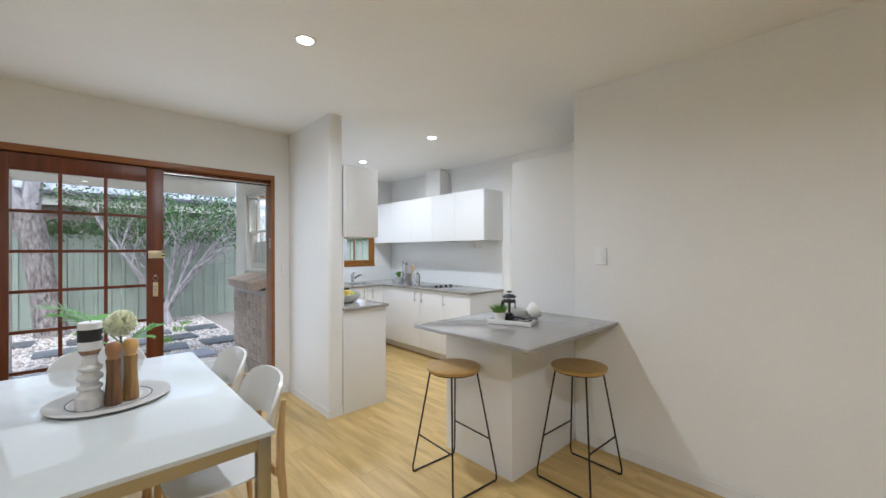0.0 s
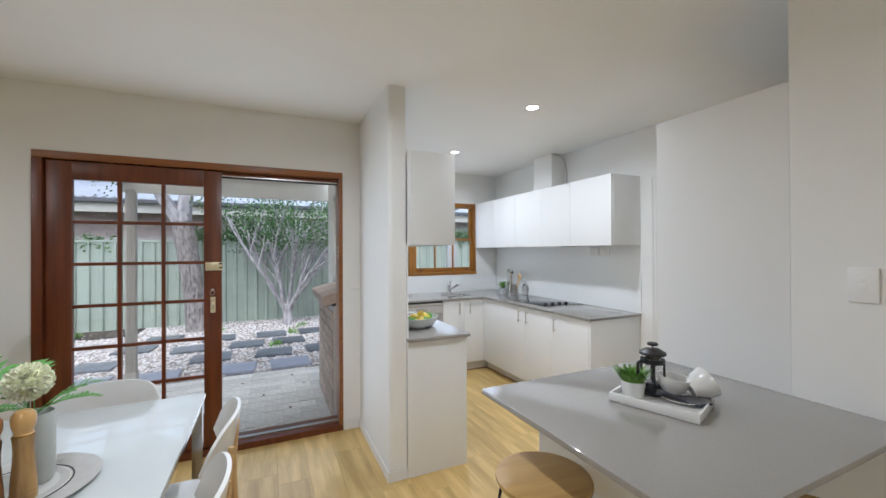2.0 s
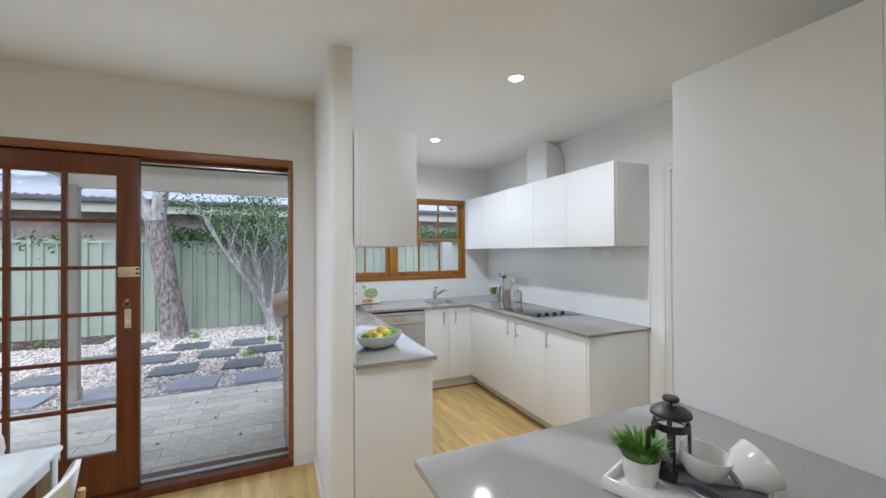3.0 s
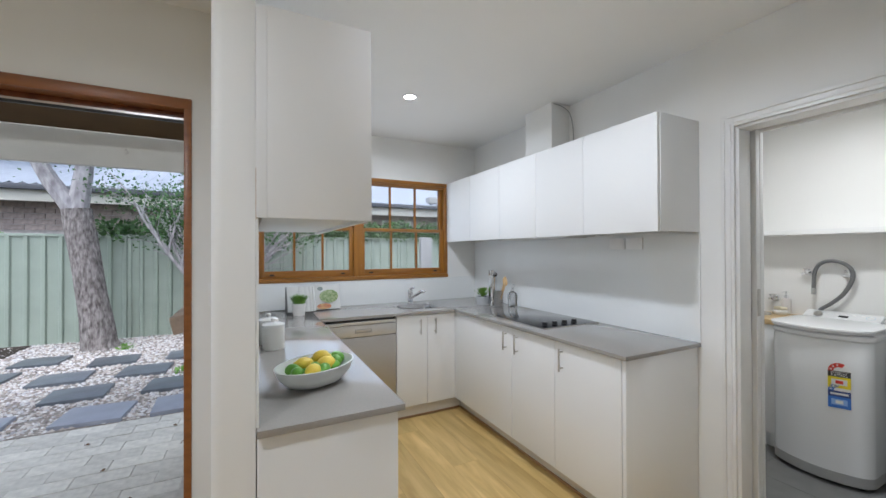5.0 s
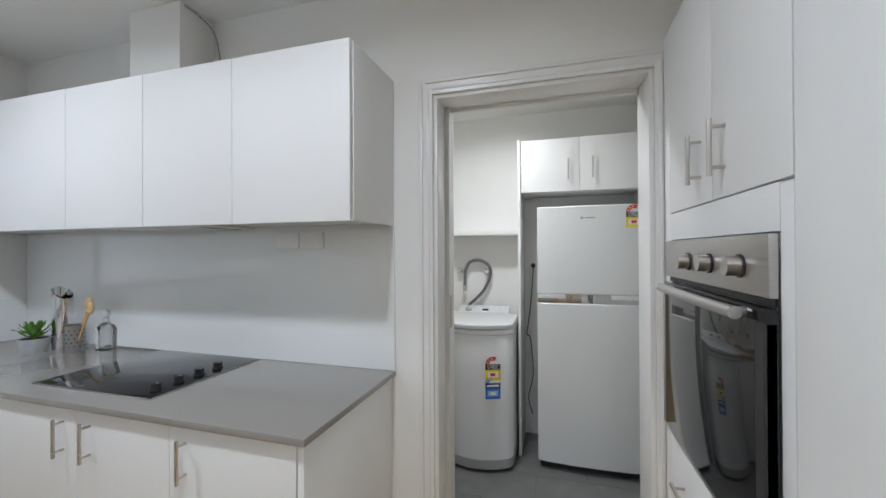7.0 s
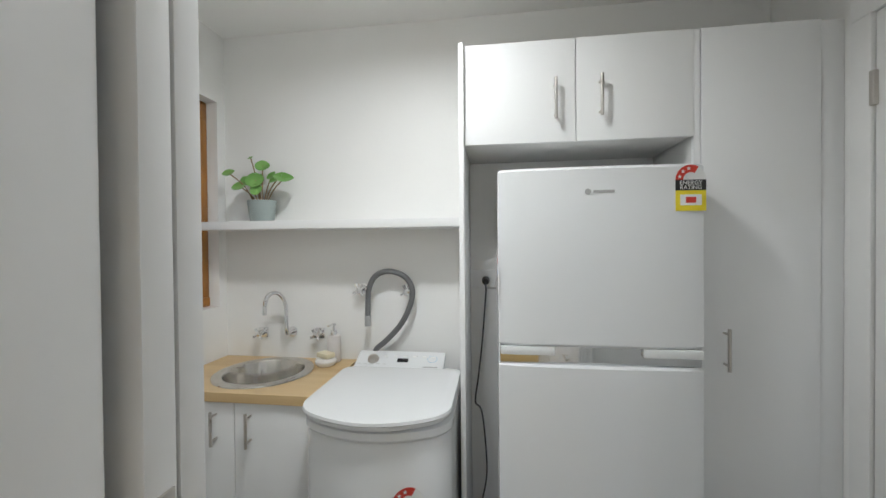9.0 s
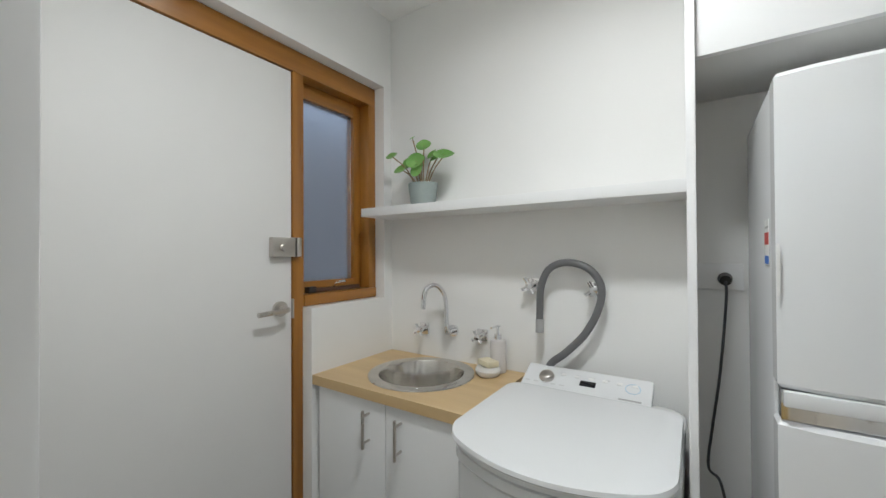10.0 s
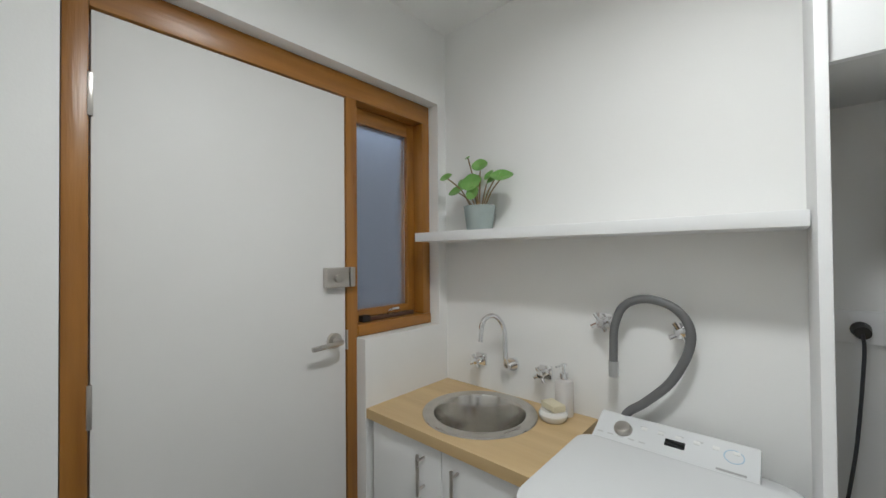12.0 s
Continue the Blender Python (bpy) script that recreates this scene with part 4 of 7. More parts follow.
for hxx in (1.22, 1.68):
    bm = bmesh.new()
    tube(bm, [(hxx + 0.016 * math.sin(a), 6.885, 2.245 - 0.016 * math.cos(a)) for a in np.linspace(-0.6, 3.6, 12)] + [(hxx, 6.90, 2.275)], 0.0025, 6)
    part("hook", bm, M_NICKEL, bmn, "small steel hook")
ps = thing("patio_post", pose(0.0, 6.93, -0.01), "cream fluted timber patio post, coloured taupe for its shade", "post", "", "structure")
bm = boxm(-0.045, 0.045, -0.045, 0.045, 0, 2.155, bevel=0.006)
part("shaft", bm, M_POSTSHADED, ps)
for k in (-0.026, -0.009, 0.009, 0.026):
    bm = bmesh.new()
    box(bm, k - 0.0055, k + 0.0055, -0.050, -0.045, 0.25, 2.05, bevel=0.002)
    part("flute", bm, M_POSTSHADED, ps)
part("base", boxm(-0.055, 0.055, -0.055, 0.055, 0, 0.16, bevel=0.006), M_POSTSHADED, ps)

# gravel bed with slate slabs
structure("gravel_bed", boxm(-6, 9, 6.84, 10.72, -0.044, 0.0), mat("gravel_base", (0.30, 0.27, 0.24), 0.95, var=0.3, scale=30, bump=0.5), "gravel bed between patio and fence")
M_PEB = bpy.data.materials.new("pebbles")
M_PEB.use_nodes = True
pt = M_PEB.node_tree
gi = pt.nodes.new("ShaderNodeNewGeometry")
pr = pt.nodes.new("ShaderNodeValToRGB")
for pos, col in ((0.0, (0.20, 0.17, 0.16)), (0.2, (0.45, 0.39, 0.34)), (0.5, (0.62, 0.58, 0.54)), (0.8, (0.74, 0.73, 0.72)), (1.0, (0.42, 0.41, 0.43))):
    e = pr.color_ramp.elements.new(pos) if pos not in (0.0, 1.0) else pr.color_ramp.elements[0 if pos == 0.0 else -1]
    e.color = (*col, 1)
pt.links.new(gi.outputs["Random Per Island"], pr.inputs[0])
pt.links.new(pr.outputs[0], pt.nodes["Principled BSDF"].inputs["Base Color"])
pt.nodes["Principled BSDF"].inputs["Roughness"].default_value = 0.75
rng = np.random.RandomState(5)


def pebbles(count, xa, xb, ya, yb, size):
    """Many low pebbles as one mesh."""
    base = np.array([(math.cos(a), math.sin(a), 0) for a in np.linspace(0, 2 * math.pi, 7)[:6]] + [(0.5, 0.1, 0.7), (-0.45, 0.25, 0.75), (-0.05, -0.5, 0.68)])
    fs = [(0, 1, 6), (1, 2, 6), (2, 7, 6), (2, 3, 7), (3, 4, 7), (4, 8, 7), (4, 5, 8), (5, 0, 8), (0, 6, 8), (6, 7, 8)]
    vs, faces = [], []
    for i in range(count):
        x, y = rng.uniform(xa, xb), rng.uniform(ya, yb)
        a, s = rng.uniform(0, 6.28), size * rng.uniform(0.6, 1.4)
        p = base * (s, s * rng.uniform(0.6, 1.0), s * rng.uniform(0.5, 0.9)) * (1 + 0.15 * rng.randn(9, 1))
        c, d = math.cos(a), math.sin(a)
        q = np.stack([p[:, 0] * c - p[:, 1] * d + x, p[:, 0] * d + p[:, 1] * c + y, p[:, 2] + rng.uniform(-0.003, 0.008)], 1)
        k = len(vs)
        vs.extend(map(tuple, q))
        faces.extend((f[0] + k, f[1] + k, f[2] + k) for f in fs)
    me = bpy.data.meshes.new("pebble_gravel")
    me.from_pydata(vs, [], faces)
    me.materials.append(M_PEB)
    return me


tagged(new("pebble_gravel", pebbles(24000, -2.6, 2.4, 6.85, 10.7, 0.0175)), "loose pale brown and white river pebbles", "gravel", "", "stuff")


def slab(x, y, rz, w=0.47, d=0.41):
    th = solo("stepping_slab", boxm(-w / 2, w / 2, -d / 2, d / 2, 0.0, 0.036, bevel=0.006), M_SLATEPALE if y < 7.3 else M_SLATE, "pale blue-grey slate stepping slab beside the paving" if y < 7.3 else "dark grey slate stepping slab lying in pebbles", "paving slab", "stepping slabs", at=pose(x, y, 0.0, 0, 0, rz))
    return th


for k, (sx, sy) in enumerate(((-0.50, 7.10), (0.18, 7.07), (0.98, 7.06), (1.62, 7.05), (-1.3, 7.15), (-0.62, 7.86), (0.66, 7.74), (1.44, 7.70), (-1.4, 8.0), (0.32, 8.41), (1.06, 8.40), (1.66, 8.40), (-0.42, 8.70), (0.62, 9.05), (1.41, 9.02), (-0.2, 9.4), (2.1, 7.72), (2.1, 9.05))):
    slab(sx, sy, (-3, 2, -4, 3, 1)[k % 5])

# green steel fence
FYN = 10.72
fence = thing("fence", pose(0, FYN, 0), "pale green ribbed steel garden fence with ivy along the top", "fence")


def fence_sheet(x0, x1, z1):
    prof, x = [], x0
    while x < x1 - 0.01:
        for dx, dy in ((0.0, 0), (0.108, 0), (0.124, -0.034), (0.164, -0.034), (0.180, 0)):
            if x + dx <= x1:
                prof.append((x + dx, dy))
        x += 0.195
    bm = bmesh.new()
    lo = [bm.verts.new((px, py, 0.0)) for px, py in prof]
    hi = [bm.verts.new((px, py, z1)) for px, py in prof]
    lob = [bm.verts.new((px, py + 0.003, 0.0)) for px, py in prof]
    hib = [bm.verts.new((px, py + 0.003, z1)) for px, py in prof]
    for i in range(len(prof) - 1):
        bm.faces.new((lo[i], lo[i + 1], hi[i + 1], hi[i]))
        bm.faces.new((lob[i + 1], lob[i], hib[i], hib[i + 1]))
        bm.faces.new((hi[i], hi[i + 1], hib[i + 1], hib[i]))
    return bm


for i in range(-4, 5):
    a = i * 2.36 + 0.4
    part("sheet", fence_sheet(a, a + 2.34, 1.66), M_FENCE, fence, smooth=None)
    part("post", boxm(a - 0.035, a + 0.015, -0.03, 0.03, -0.05, 1.70, bevel=0.004), M_FENCE, fence)
    part("top_rail", boxm(a + 0.016, a + 2.32, -0.028, 0.028, 1.645, 1.69, bevel=0.005), M_FENCE, fence)

# neighbour's house
nh = thing("neighbour_house", pose(0, 13.2, 0), "single-storey brick house with a grey corrugated roof", "house")
part("wall", boxm(-4.6, 14.0, 0.012, 0.25, 0, 2.75), mat("mortar_pale", (0.48, 0.45, 0.43), 0.95, var=0.2, scale=9, bump=0.2), nh)
part("soffit", boxm(-5.0, 14.5, -0.42, 0.012, 2.62, 2.65), M_CREAM, nh)
part("fascia", boxm(-5.0, 14.5, -0.45, -0.42, 2.38, 2.65, bevel=0.004), M_CREAM, nh, "cream fascia board")
bm = bmesh.new()
box(bm, -5.05, 14.5, -0.56, -0.45, 2.59, 2.69, bevel=0.012)
part("gutter", bm, M_GUTTER, nh, "dark grey gutter")
bm = bmesh.new()
n, xa, xb = 220, -5.0, 14.5
rows = []
for yy, zz in ((-0.54, 2.70), (4.6, 4.45)):
    rows.append([bm.verts.new((max(xa + (xb - xa) * i / n, xa + (yy + 0.54) * 0.8), yy, zz + 0.024 * math.cos(math.pi * i))) for i in range(n + 1)])
for i in range(n):
    bm.faces.new((rows[0][i], rows[0][i + 1], rows[1][i + 1], rows[1][i]))
rf = part("roof", bm, M_ROOF, nh, "grey corrugated steel roof", smooth=None)
rf.modifiers.new("thick", "SOLIDIFY").thickness = 0.01
bm = bmesh.new()
rod(bm, (-5.0, -0.54, 2.72), (-0.9, 4.6, 4.47), 0.05, 8)
part("hip_cap", bm, M_ROOF, nh)
wnh = part("window", boxm(5.45, 6.35, -0.02, 0.012, 1.35, 2.28, bevel=0.004), M_CREAM, nh, "white framed window")
part("glass_pane", boxm(5.52, 6.28, -0.026, -0.02, 1.42, 2.21), M_BLKGLASS, wnh)
part("downpipe", boxm(1.18, 1.27, -0.08, 0.0, 0, 2.60, bevel=0.01), M_CREAM, nh, "white downpipe")
part("air_conditioner", boxm(6.72, 6.98, -0.45, -0.2, 2.78, 2.96, bevel=0.02), M_WHITEGREY, nh, "grey air conditioner box")
solo("garden_post", boxm(-0.12, 0.12, -0.05, 0.05, 0, 1.72, bevel=0.01), M_WHITEGREY, "grey post standing before the fence", "post", at=pose(5.33, 9.9, -0.04))
far = thing("far_house", pose(-9, 24, 0), "distant house with a dark tiled roof", "house")
part("wall", boxm(-4, 4, 0, 5, 0, 3.2), M_HOUSEBRICK, far)
bm = bmesh.new()
vs = [bm.verts.new(p) for p in ((-4.5, -0.5, 3.2), (4.5, -0.5, 3.2), (4.5, 5.5, 3.2), (-4.5, 5.5, 3.2), (-2, 2.5, 5.2), (2, 2.5, 5.2))]
for f in ((0, 1, 5, 4), (1, 2, 5), (2, 3, 4, 5), (3, 0, 4), (3, 2, 1, 0)):
    bm.faces.new([vs[i] for i in f])
part("roof", bm, M_GUTTER, far, smooth=None)

# leaves and trees
M_LEAF = mat("leaf_green", (0.045, 0.10, 0.025), 0.5, var=0.3, scale=3, color2=(0.10, 0.19, 0.05))
M_LEAFDARK = mat("leaf_dark", (0.03, 0.09, 0.02), 0.4, var=0.3, scale=4, color2=(0.09, 0.20, 0.05))
M_BARK = mat("bark_grey_brown", (0.09, 0.075, 0.07), 0.95, 0, 0.3, 30, 1.0, 55, stretch=(1, 1, 0.35), color2=(0.40, 0.365, 0.345))
M_BARKPALE = mat("bark_pale_grey", (0.24, 0.22, 0.23), 0.9, 0, 0.25, 14, 0.9, 30, stretch=(1, 1, 0.3), color2=(0.58, 0.56, 0.56))


def leaf_cloud(centres, count, spread, size, seed):
    """Small pointed leaves scattered about the centres, as one mesh."""
    g = np.random.RandomState(seed)
    vs, fs = [], []
    cs = np.array(centres)
    for i in range(count):
        c = cs[g.randint(len(cs))] + g.randn(3) * spread
        d = g.randn(3)
        d /= np.linalg.norm(d)
        u = np.cross(d, g.randn(3))
        u /= np.linalg.norm(u)
        w = np.cross(d, u)
        s = size * g.uniform(0.6, 1.3)
        k = len(vs)
        vs += [tuple(c), tuple(c + d * s * 0.5 + u * s * 0.26 + w * s * 0.05), tuple(c + d * s), tuple(c + d * s * 0.5 - u * s * 0.26 + w * s * 0.05)]
        fs.append((k, k + 1, k + 2, k + 3))
    me = bpy.data.meshes.new("leaves")
    me.from_pydata(vs, [], fs)
    return me


def limb(bm, start, dirv, length, r0, r1, g, wob=0.08, n=7):
    pts, p, d = [], Vector(start), Vector(dirv).normalized()
    for i in range(n):
        pts.append(p.copy())
        d = (d + Vector(g.randn(3)) * wob).normalized()
        p = p + d * (length / (n - 1))
    tube(bm, pts, [r0 + (r1 - r0) * i / (n - 1) for i in range(n)], 8)
    return pts, d


def shrub_tree(x, y, seed):
    """A tree of many crooked pale stems from one short trunk."""
    g = np.random.RandomState(seed)
    th = thing("tree", pose(x, y, -0.02), "many-stemmed garden tree with pale grey branches and sparse leaves", "tree")
    bm = bmesh.new()
    tube(bm, [(0, 0, -0.02), (0.01, 0, 0.12), (-0.01, 0.01, 0.28), (0.02, 0, 0.42)], [0.14, 0.095, 0.088, 0.105], 12)
    part("trunk", bm, M_BARKPALE, th)
    tips = []
    for i in range(11):
        bm = bmesh.new()
        a = 2 * math.pi * i / 11 + g.uniform(-0.2, 0.2)
        lean = g.uniform(0.10, 0.55)
        pts, d = limb(bm, (0.05 * math.cos(a), 0.05 * math.sin(a), g.uniform(0.22, 0.40)), (lean * math.cos(a), lean * 0.6 * math.sin(a), 1), g.uniform(1.6, 2.2), 0.036, 0.015, g, 0.085, 9)
        for k in range(4):
            q = pts[3 + k]
            b = g.uniform(0, 6.28)
            p2, d2 = limb(bm, q, (d.x + 0.5 * math.cos(b), d.y + 0.5 * math.sin(b), d.z), g.uniform(0.8, 1.3), 0.019, 0.007, g, 0.10, 7)
            tips += [p2[-1], p2[-2], p2[-3]]
            for m in range(3):
                b = g.uniform(0, 6.28)
                p3, d3 = limb(bm, p2[2 + m], (d2.x + 0.7 * math.cos(b), d2.y + 0.7 * math.sin(b), d2.z * 0.8), g.uniform(0.3, 0.7), 0.009, 0.004, g, 0.14, 4)
                tips += [p3[-1], p3[-2]]
        part("stem", bm, M_BARKPALE, th)
    me = leaf_cloud([tuple(t) for t in tips if t.z > 1.6], 9000, 0.10, 0.055, seed + 1)
    me.materials.append(M_LEAFDARK)
    cr = new("crown", me)
    cr.parent = th
    return th


shrub_tree(1.72, 10.1, 3)

th = thing("tree", pose(0.19, 10.05, -0.03), "leaning garden tree with deeply furrowed grey-brown bark", "tree")
bm = bmesh.new()
pts = curve_pts([(0.02, 0, -0.05), (0.0, 0, 0.1), (-0.06, 0, 0.6), (-0.14, 0, 1.2), (-0.22, 0.0, 1.75), (-0.26, 0, 2.05)], 22)
rad = np.interp(np.linspace(0, 1, len(pts)), [0, 0.09, 0.2, 0.4, 0.67, 1.0], [0.33, 0.235, 0.19, 0.163, 0.148, 0.15])
tube(bm, pts, list(rad), 72)
for v in bm.verts:
    a = math.atan2(v.co.y, v.co.x - np.interp(v.co.z, [0, 0.6, 1.2, 2.05], [0, -0.06, -0.14, -0.26]))
    c, d = math.cos(a), math.sin(a)
    ridge = abs(noise.noise(Vector((c * 5.5, d * 5.5, v.co.z * 3.2)))) + 0.6 * abs(noise.noise(Vector((c * 11.0, d * 11.0, v.co.z * 6.5 + 7.0))))
    k = 0.020 - 0.055 * max(0.0, 0.34 - ridge) + 0.012 * noise.noise(Vector((c * 2.0, d * 2.0, v.co.z * 1.5)))
    v.co.x += c * k
    v.co.y += d * k
part("trunk", bm, M_BARK, th, "deeply furrowed trunk")
g = np.random.RandomState(8)
bm = bmesh.new()
tips = []
for dv, ln, r0 in (((-0.55, 0.0, 1.0), 1.9, 0.125), ((0.04, 0.1, 1.0), 2.0, 0.135)):
    p, d = limb(bm, (-0.26, 0, 1.98), dv, ln, r0, r0 * 0.45, g, 0.04, 8)
    for k in range(6):
        b = g.uniform(0, 6.28)
        q, _ = limb(bm, p[3 + k % 4], (d.x + math.cos(b) * 0.9, d.y + math.sin(b) * 0.9, 0.6), g.uniform(0.7, 1.4), 0.03, 0.008, g, 0.1, 6)
        tips += q[2:]
part("limb", bm, M_BARKPALE, th, "smoother pale grey limbs")
me = leaf_cloud([tuple(t) for t in tips if t.z > 2.95], 5000, 0.20, 0.07, 31)
me.materials.append(M_LEAF)
new("crown", me).parent = th


M_IVY = mat("ivy_green", (0.045, 0.11, 0.03), 0.45, var=0.3, scale=5, color2=(0.11, 0.21, 0.06))


def ivy(x0, x1, seed, count, zlo=1.58, zhi=1.98):
    g = np.random.RandomState(seed)
    cs = [(g.uniform(x0, x1), FYN + g.uniform(-0.06, 0.22), g.uniform(zlo, zhi) if g.rand() > 0.35 else g.uniform(zlo, zlo + 0.2)) for _ in range(90 if count < 2000 else 260)]
    me = leaf_cloud(cs, count, 0.07, 0.075, seed)
    me.materials.append(M_IVY)
    return tagged(new("ivy", me), "dark green ivy spilling over the top of the fence", "ivy", "", "stuff")


ivy(-0.1, 1.5, 41, 1500, 1.69, 1.84)
ivy(-2.2, -1.2, 42, 260, 1.55, 1.72)
ivy(3.2, 7.4, 43, 8500, 1.72, 1.92)


# ---- dining room ----
tb = thing("dining_table", pose(0.65, 3.225, 0), "white glass-topped dining table on satin metal legs", "dining table")
part("tabletop", boxm(-0.43, 0.43, -0.725, 0.725, 0.734, 0.75, bevel=0.002), M_TABLE, tb, "glossy white glass top")
part("apron", boxm(-0.40, 0.40, -0.712, -0.70, 0.69, 0.733), M_TABLEMETAL, tb, "satin metal rail")
part("apron", boxm(-0.40, 0.40, 0.70, 0.712, 0.69, 0.733), M_TABLEMETAL, tb, "satin metal rail")
part("apron", boxm(-0.417, -0.405, -0.67, 0.67, 0.69, 0.733), M_TABLEMETAL, tb, "satin metal rail")
part("apron", boxm(0.405, 0.417, -0.67, 0.67, 0.69, 0.733), M_TABLEMETAL, tb, "satin metal rail")
for sx in (-1, 1):
    for sy in (-1, 1):
        part("leg", boxm(sx * 0.42 - 0.022 if sx < 0 else 0.376, -0.376 if sx < 0 else 0.42, sy * 0.715 if sy < 0 else 0.671, -0.671 if sy < 0 else 0.715, 0.0, 0.733, bevel=0.004), M_TABLEMETAL, tb, "satin metal leg")


def dining_chair(m, label):
    """A moulded white seat and low curved backrest on birch legs; it faces local -y."""
    th = thing("dining_chair", m, label, "chair", "chairs round the table")
    bm = bmesh.new()
    rings = []
    for k, (s, z) in enumerate(((0.90, 0.428), (1.0, 0.438), (1.0, 0.446), (0.90, 0.449), (0.45, 0.440), (0.02, 0.436))):
        rings.append([bm.verts.new((s * 0.205 * np.sign(math.cos(a)) * abs(math.cos(a)) ** 0.7, -0.01 + s * 0.20 * np.sign(math.sin(a)) * abs(math.sin(a)) ** 0.75, z)) for a in np.linspace(0, 2 * math.pi, 37)[:36]])
    skin(bm, rings, True, True)
    part("seat", bm, M_SHELL, th, "white moulded seat")
    bm = bmesh.new()
    grid = []
    for i in range(17):
        u = -1 + 2 * i / 16
        wide = abs(u)
        x = 0.215 * math.sin(u * 1.25) / math.sin(1.25)
        y = 0.225 - 0.085 * u * u
        top = 0.815 - 0.075 * wide ** 4 - 0.012 * wide ** 2
        bot = 0.615 + 0.03 * math.cos(u * 3.1) - 0.03 + 0.10 * wide ** 5
        grid.append([bm.verts.new((x, y + 0.035 * ((j / 7) - 0.4), bot + (top - bot) * j / 7)) for j in range(8)])
    for a, b in zip(grid, grid[1:]):
        for j in range(7):
            bm.faces.new((a[j], b[j], b[j + 1], a[j + 1]))
    bmesh.ops.recalc_face_normals(bm, faces=bm.faces)
    bmesh.ops.solidify(bm, geom=list(bm.faces), thickness=0.013)
    part("backrest", bm, M_SHELL, th, "white moulded curved backrest")
    for sx in (-1, 1):
        bm = bmesh.new()
        tube(bm, [(sx * 0.17, 0.235, 0.0), (sx * 0.165, 0.20, 0.44), (sx * 0.150, 0.205, 0.56), (sx * 0.140, 0.222, 0.71)], [0.012, 0.019, 0.017, 0.011], 10)
        part("back_leg", bm, M_BIRCH, th, "pale birch back leg")
        bm = bmesh.new()
        tube(bm, [(sx * 0.18, -0.20, 0.0), (sx * 0.15, -0.15, 0.43)], [0.012, 0.02], 10)
        part("front_leg", bm, M_BIRCH, th, "pale birch front leg")
    for ra, rb in ((-0.155, -0.135), (0.18, 0.20)):
        part("rail", boxm(-0.15, 0.15, ra, rb, 0.385, 0.427, bevel=0.003), M_BIRCH, th)
    return th


ch = dining_chair(pose(1.02, 3.0, 0, 0, 0, -90), "white moulded dining chair with birch legs")
for m in (pose(1.015, 3.52, 0, 0, 0, -90), pose(0.33, 3.56, 0, 0, 0, 90), pose(0.33, 3.0, 0, 0, 0, 90), pose(0.66, 3.90, 0, 0, 0, 3)):
    copy_thing(ch, m)


def bar_stool(m, label):
    """A round oak seat on black wire legs with floor rails along local x."""
    th = thing("bar_stool", m, label, "bar stool", "bar stools at the peninsula")
    bm = bmesh.new()
    lathe(bm, [(0.0, 0.652), (0.150, 0.652), (0.160, 0.655), (0.165, 0.664), (0.164, 0.674), (0.150, 0.677), (0.08, 0.674), (0.0, 0.673)], 48)
    part("seat", bm, M_SEATWOOD, th, "round oak seat")
    bm = bmesh.new()
    lathe(bm, [(0.138, 0.646), (0.150, 0.646), (0.150, 0.652), (0.138, 0.652)], 40)
    part("seat_ring", bm, M_BLKMETAL, th)
    R, tops = 0.0055, {}
    for sx in (-1, 1):
        for sy in (-1, 1):
            top, foot = Vector((sx * 0.10, sy * 0.10, 0.648)), Vector((sx * 0.175, sy * 0.195, 0.014))
            tops[sx, sy] = (top, foot)
            bm = bmesh.new()
            tube(bm, [top, top.lerp(foot, 0.5), top.lerp(foot, 0.96), foot + Vector((-sx * 0.008, 0, -0.007)), foot + Vector((-sx * 0.03, 0, -0.0085))], R, 10)
            part("leg", bm, M_BLKMETAL, th)
            bm = bmesh.new()
            upright(bm, sx * 0.15, sy * 0.195, 0.0, 0.005, 0.009, n=12)
            part("foot_pad", bm, M_BLACK, th)
    for sy in (-1, 1):
        bm = bmesh.new()
        rod(bm, (-0.148, sy * 0.195, 0.0055), (0.148, sy * 0.195, 0.0055), R)
        part("floor_rail", bm, M_BLKMETAL, th)
    for sx in (-1, 1):
        (a, b), (c, d) = tops[sx, -1], tops[sx, 1]
        bm = bmesh.new()
        rod(bm, a.lerp(b, 0.64), c.lerp(d, 0.64), R * 0.9)
        part("foot_rest", bm, M_BLKMETAL, th)
    return th


st = bar_stool(pose(2.235, 2.775, 0, 0, 0, -4), "oak and black wire bar stool at the peninsula")
copy_thing(st, pose(2.795, 2.25, 0, 0, 0, 88))

# centrepiece on the table
TZ = 0.75
pl = thing("serving_plate", pose(0.67, 3.262, TZ), "round grey-white serving plate with a dark ring", "plate")
bm = bmesh.new()
lathe(bm, [(0.0, 0.0), (0.16, 0.0), (0.205, 0.010), (0.208, 0.014), (0.20, 0.016), (0.155, 0.008), (0.0, 0.007)], 56)
part("dish", bm, mat("grey_stoneware", (0.52, 0.50, 0.47), 0.45, var=0.06, scale=30), pl)
bm = bmesh.new()
lathe(bm, [(0.138, 0.0085), (0.138, 0.0095), (0.142, 0.0097), (0.142, 0.0085)], 56)
part("ring", bm, M_BLACK, pl, "thin dark ring")
bm = bmesh.new()
lathe(bm, [(0.0, 0.0072), (0.13, 0.0078), (0.136, 0.0088)], 56)
part("centre", bm, mat("stoneware_pale", (0.66, 0.64, 0.60), 0.4), pl)
cd = thing("candle_holder", pose(0.605, 3.19, TZ + 0.010), "white turned wooden candle holder with a pillar candle", "candle holder")
bm = bmesh.new()
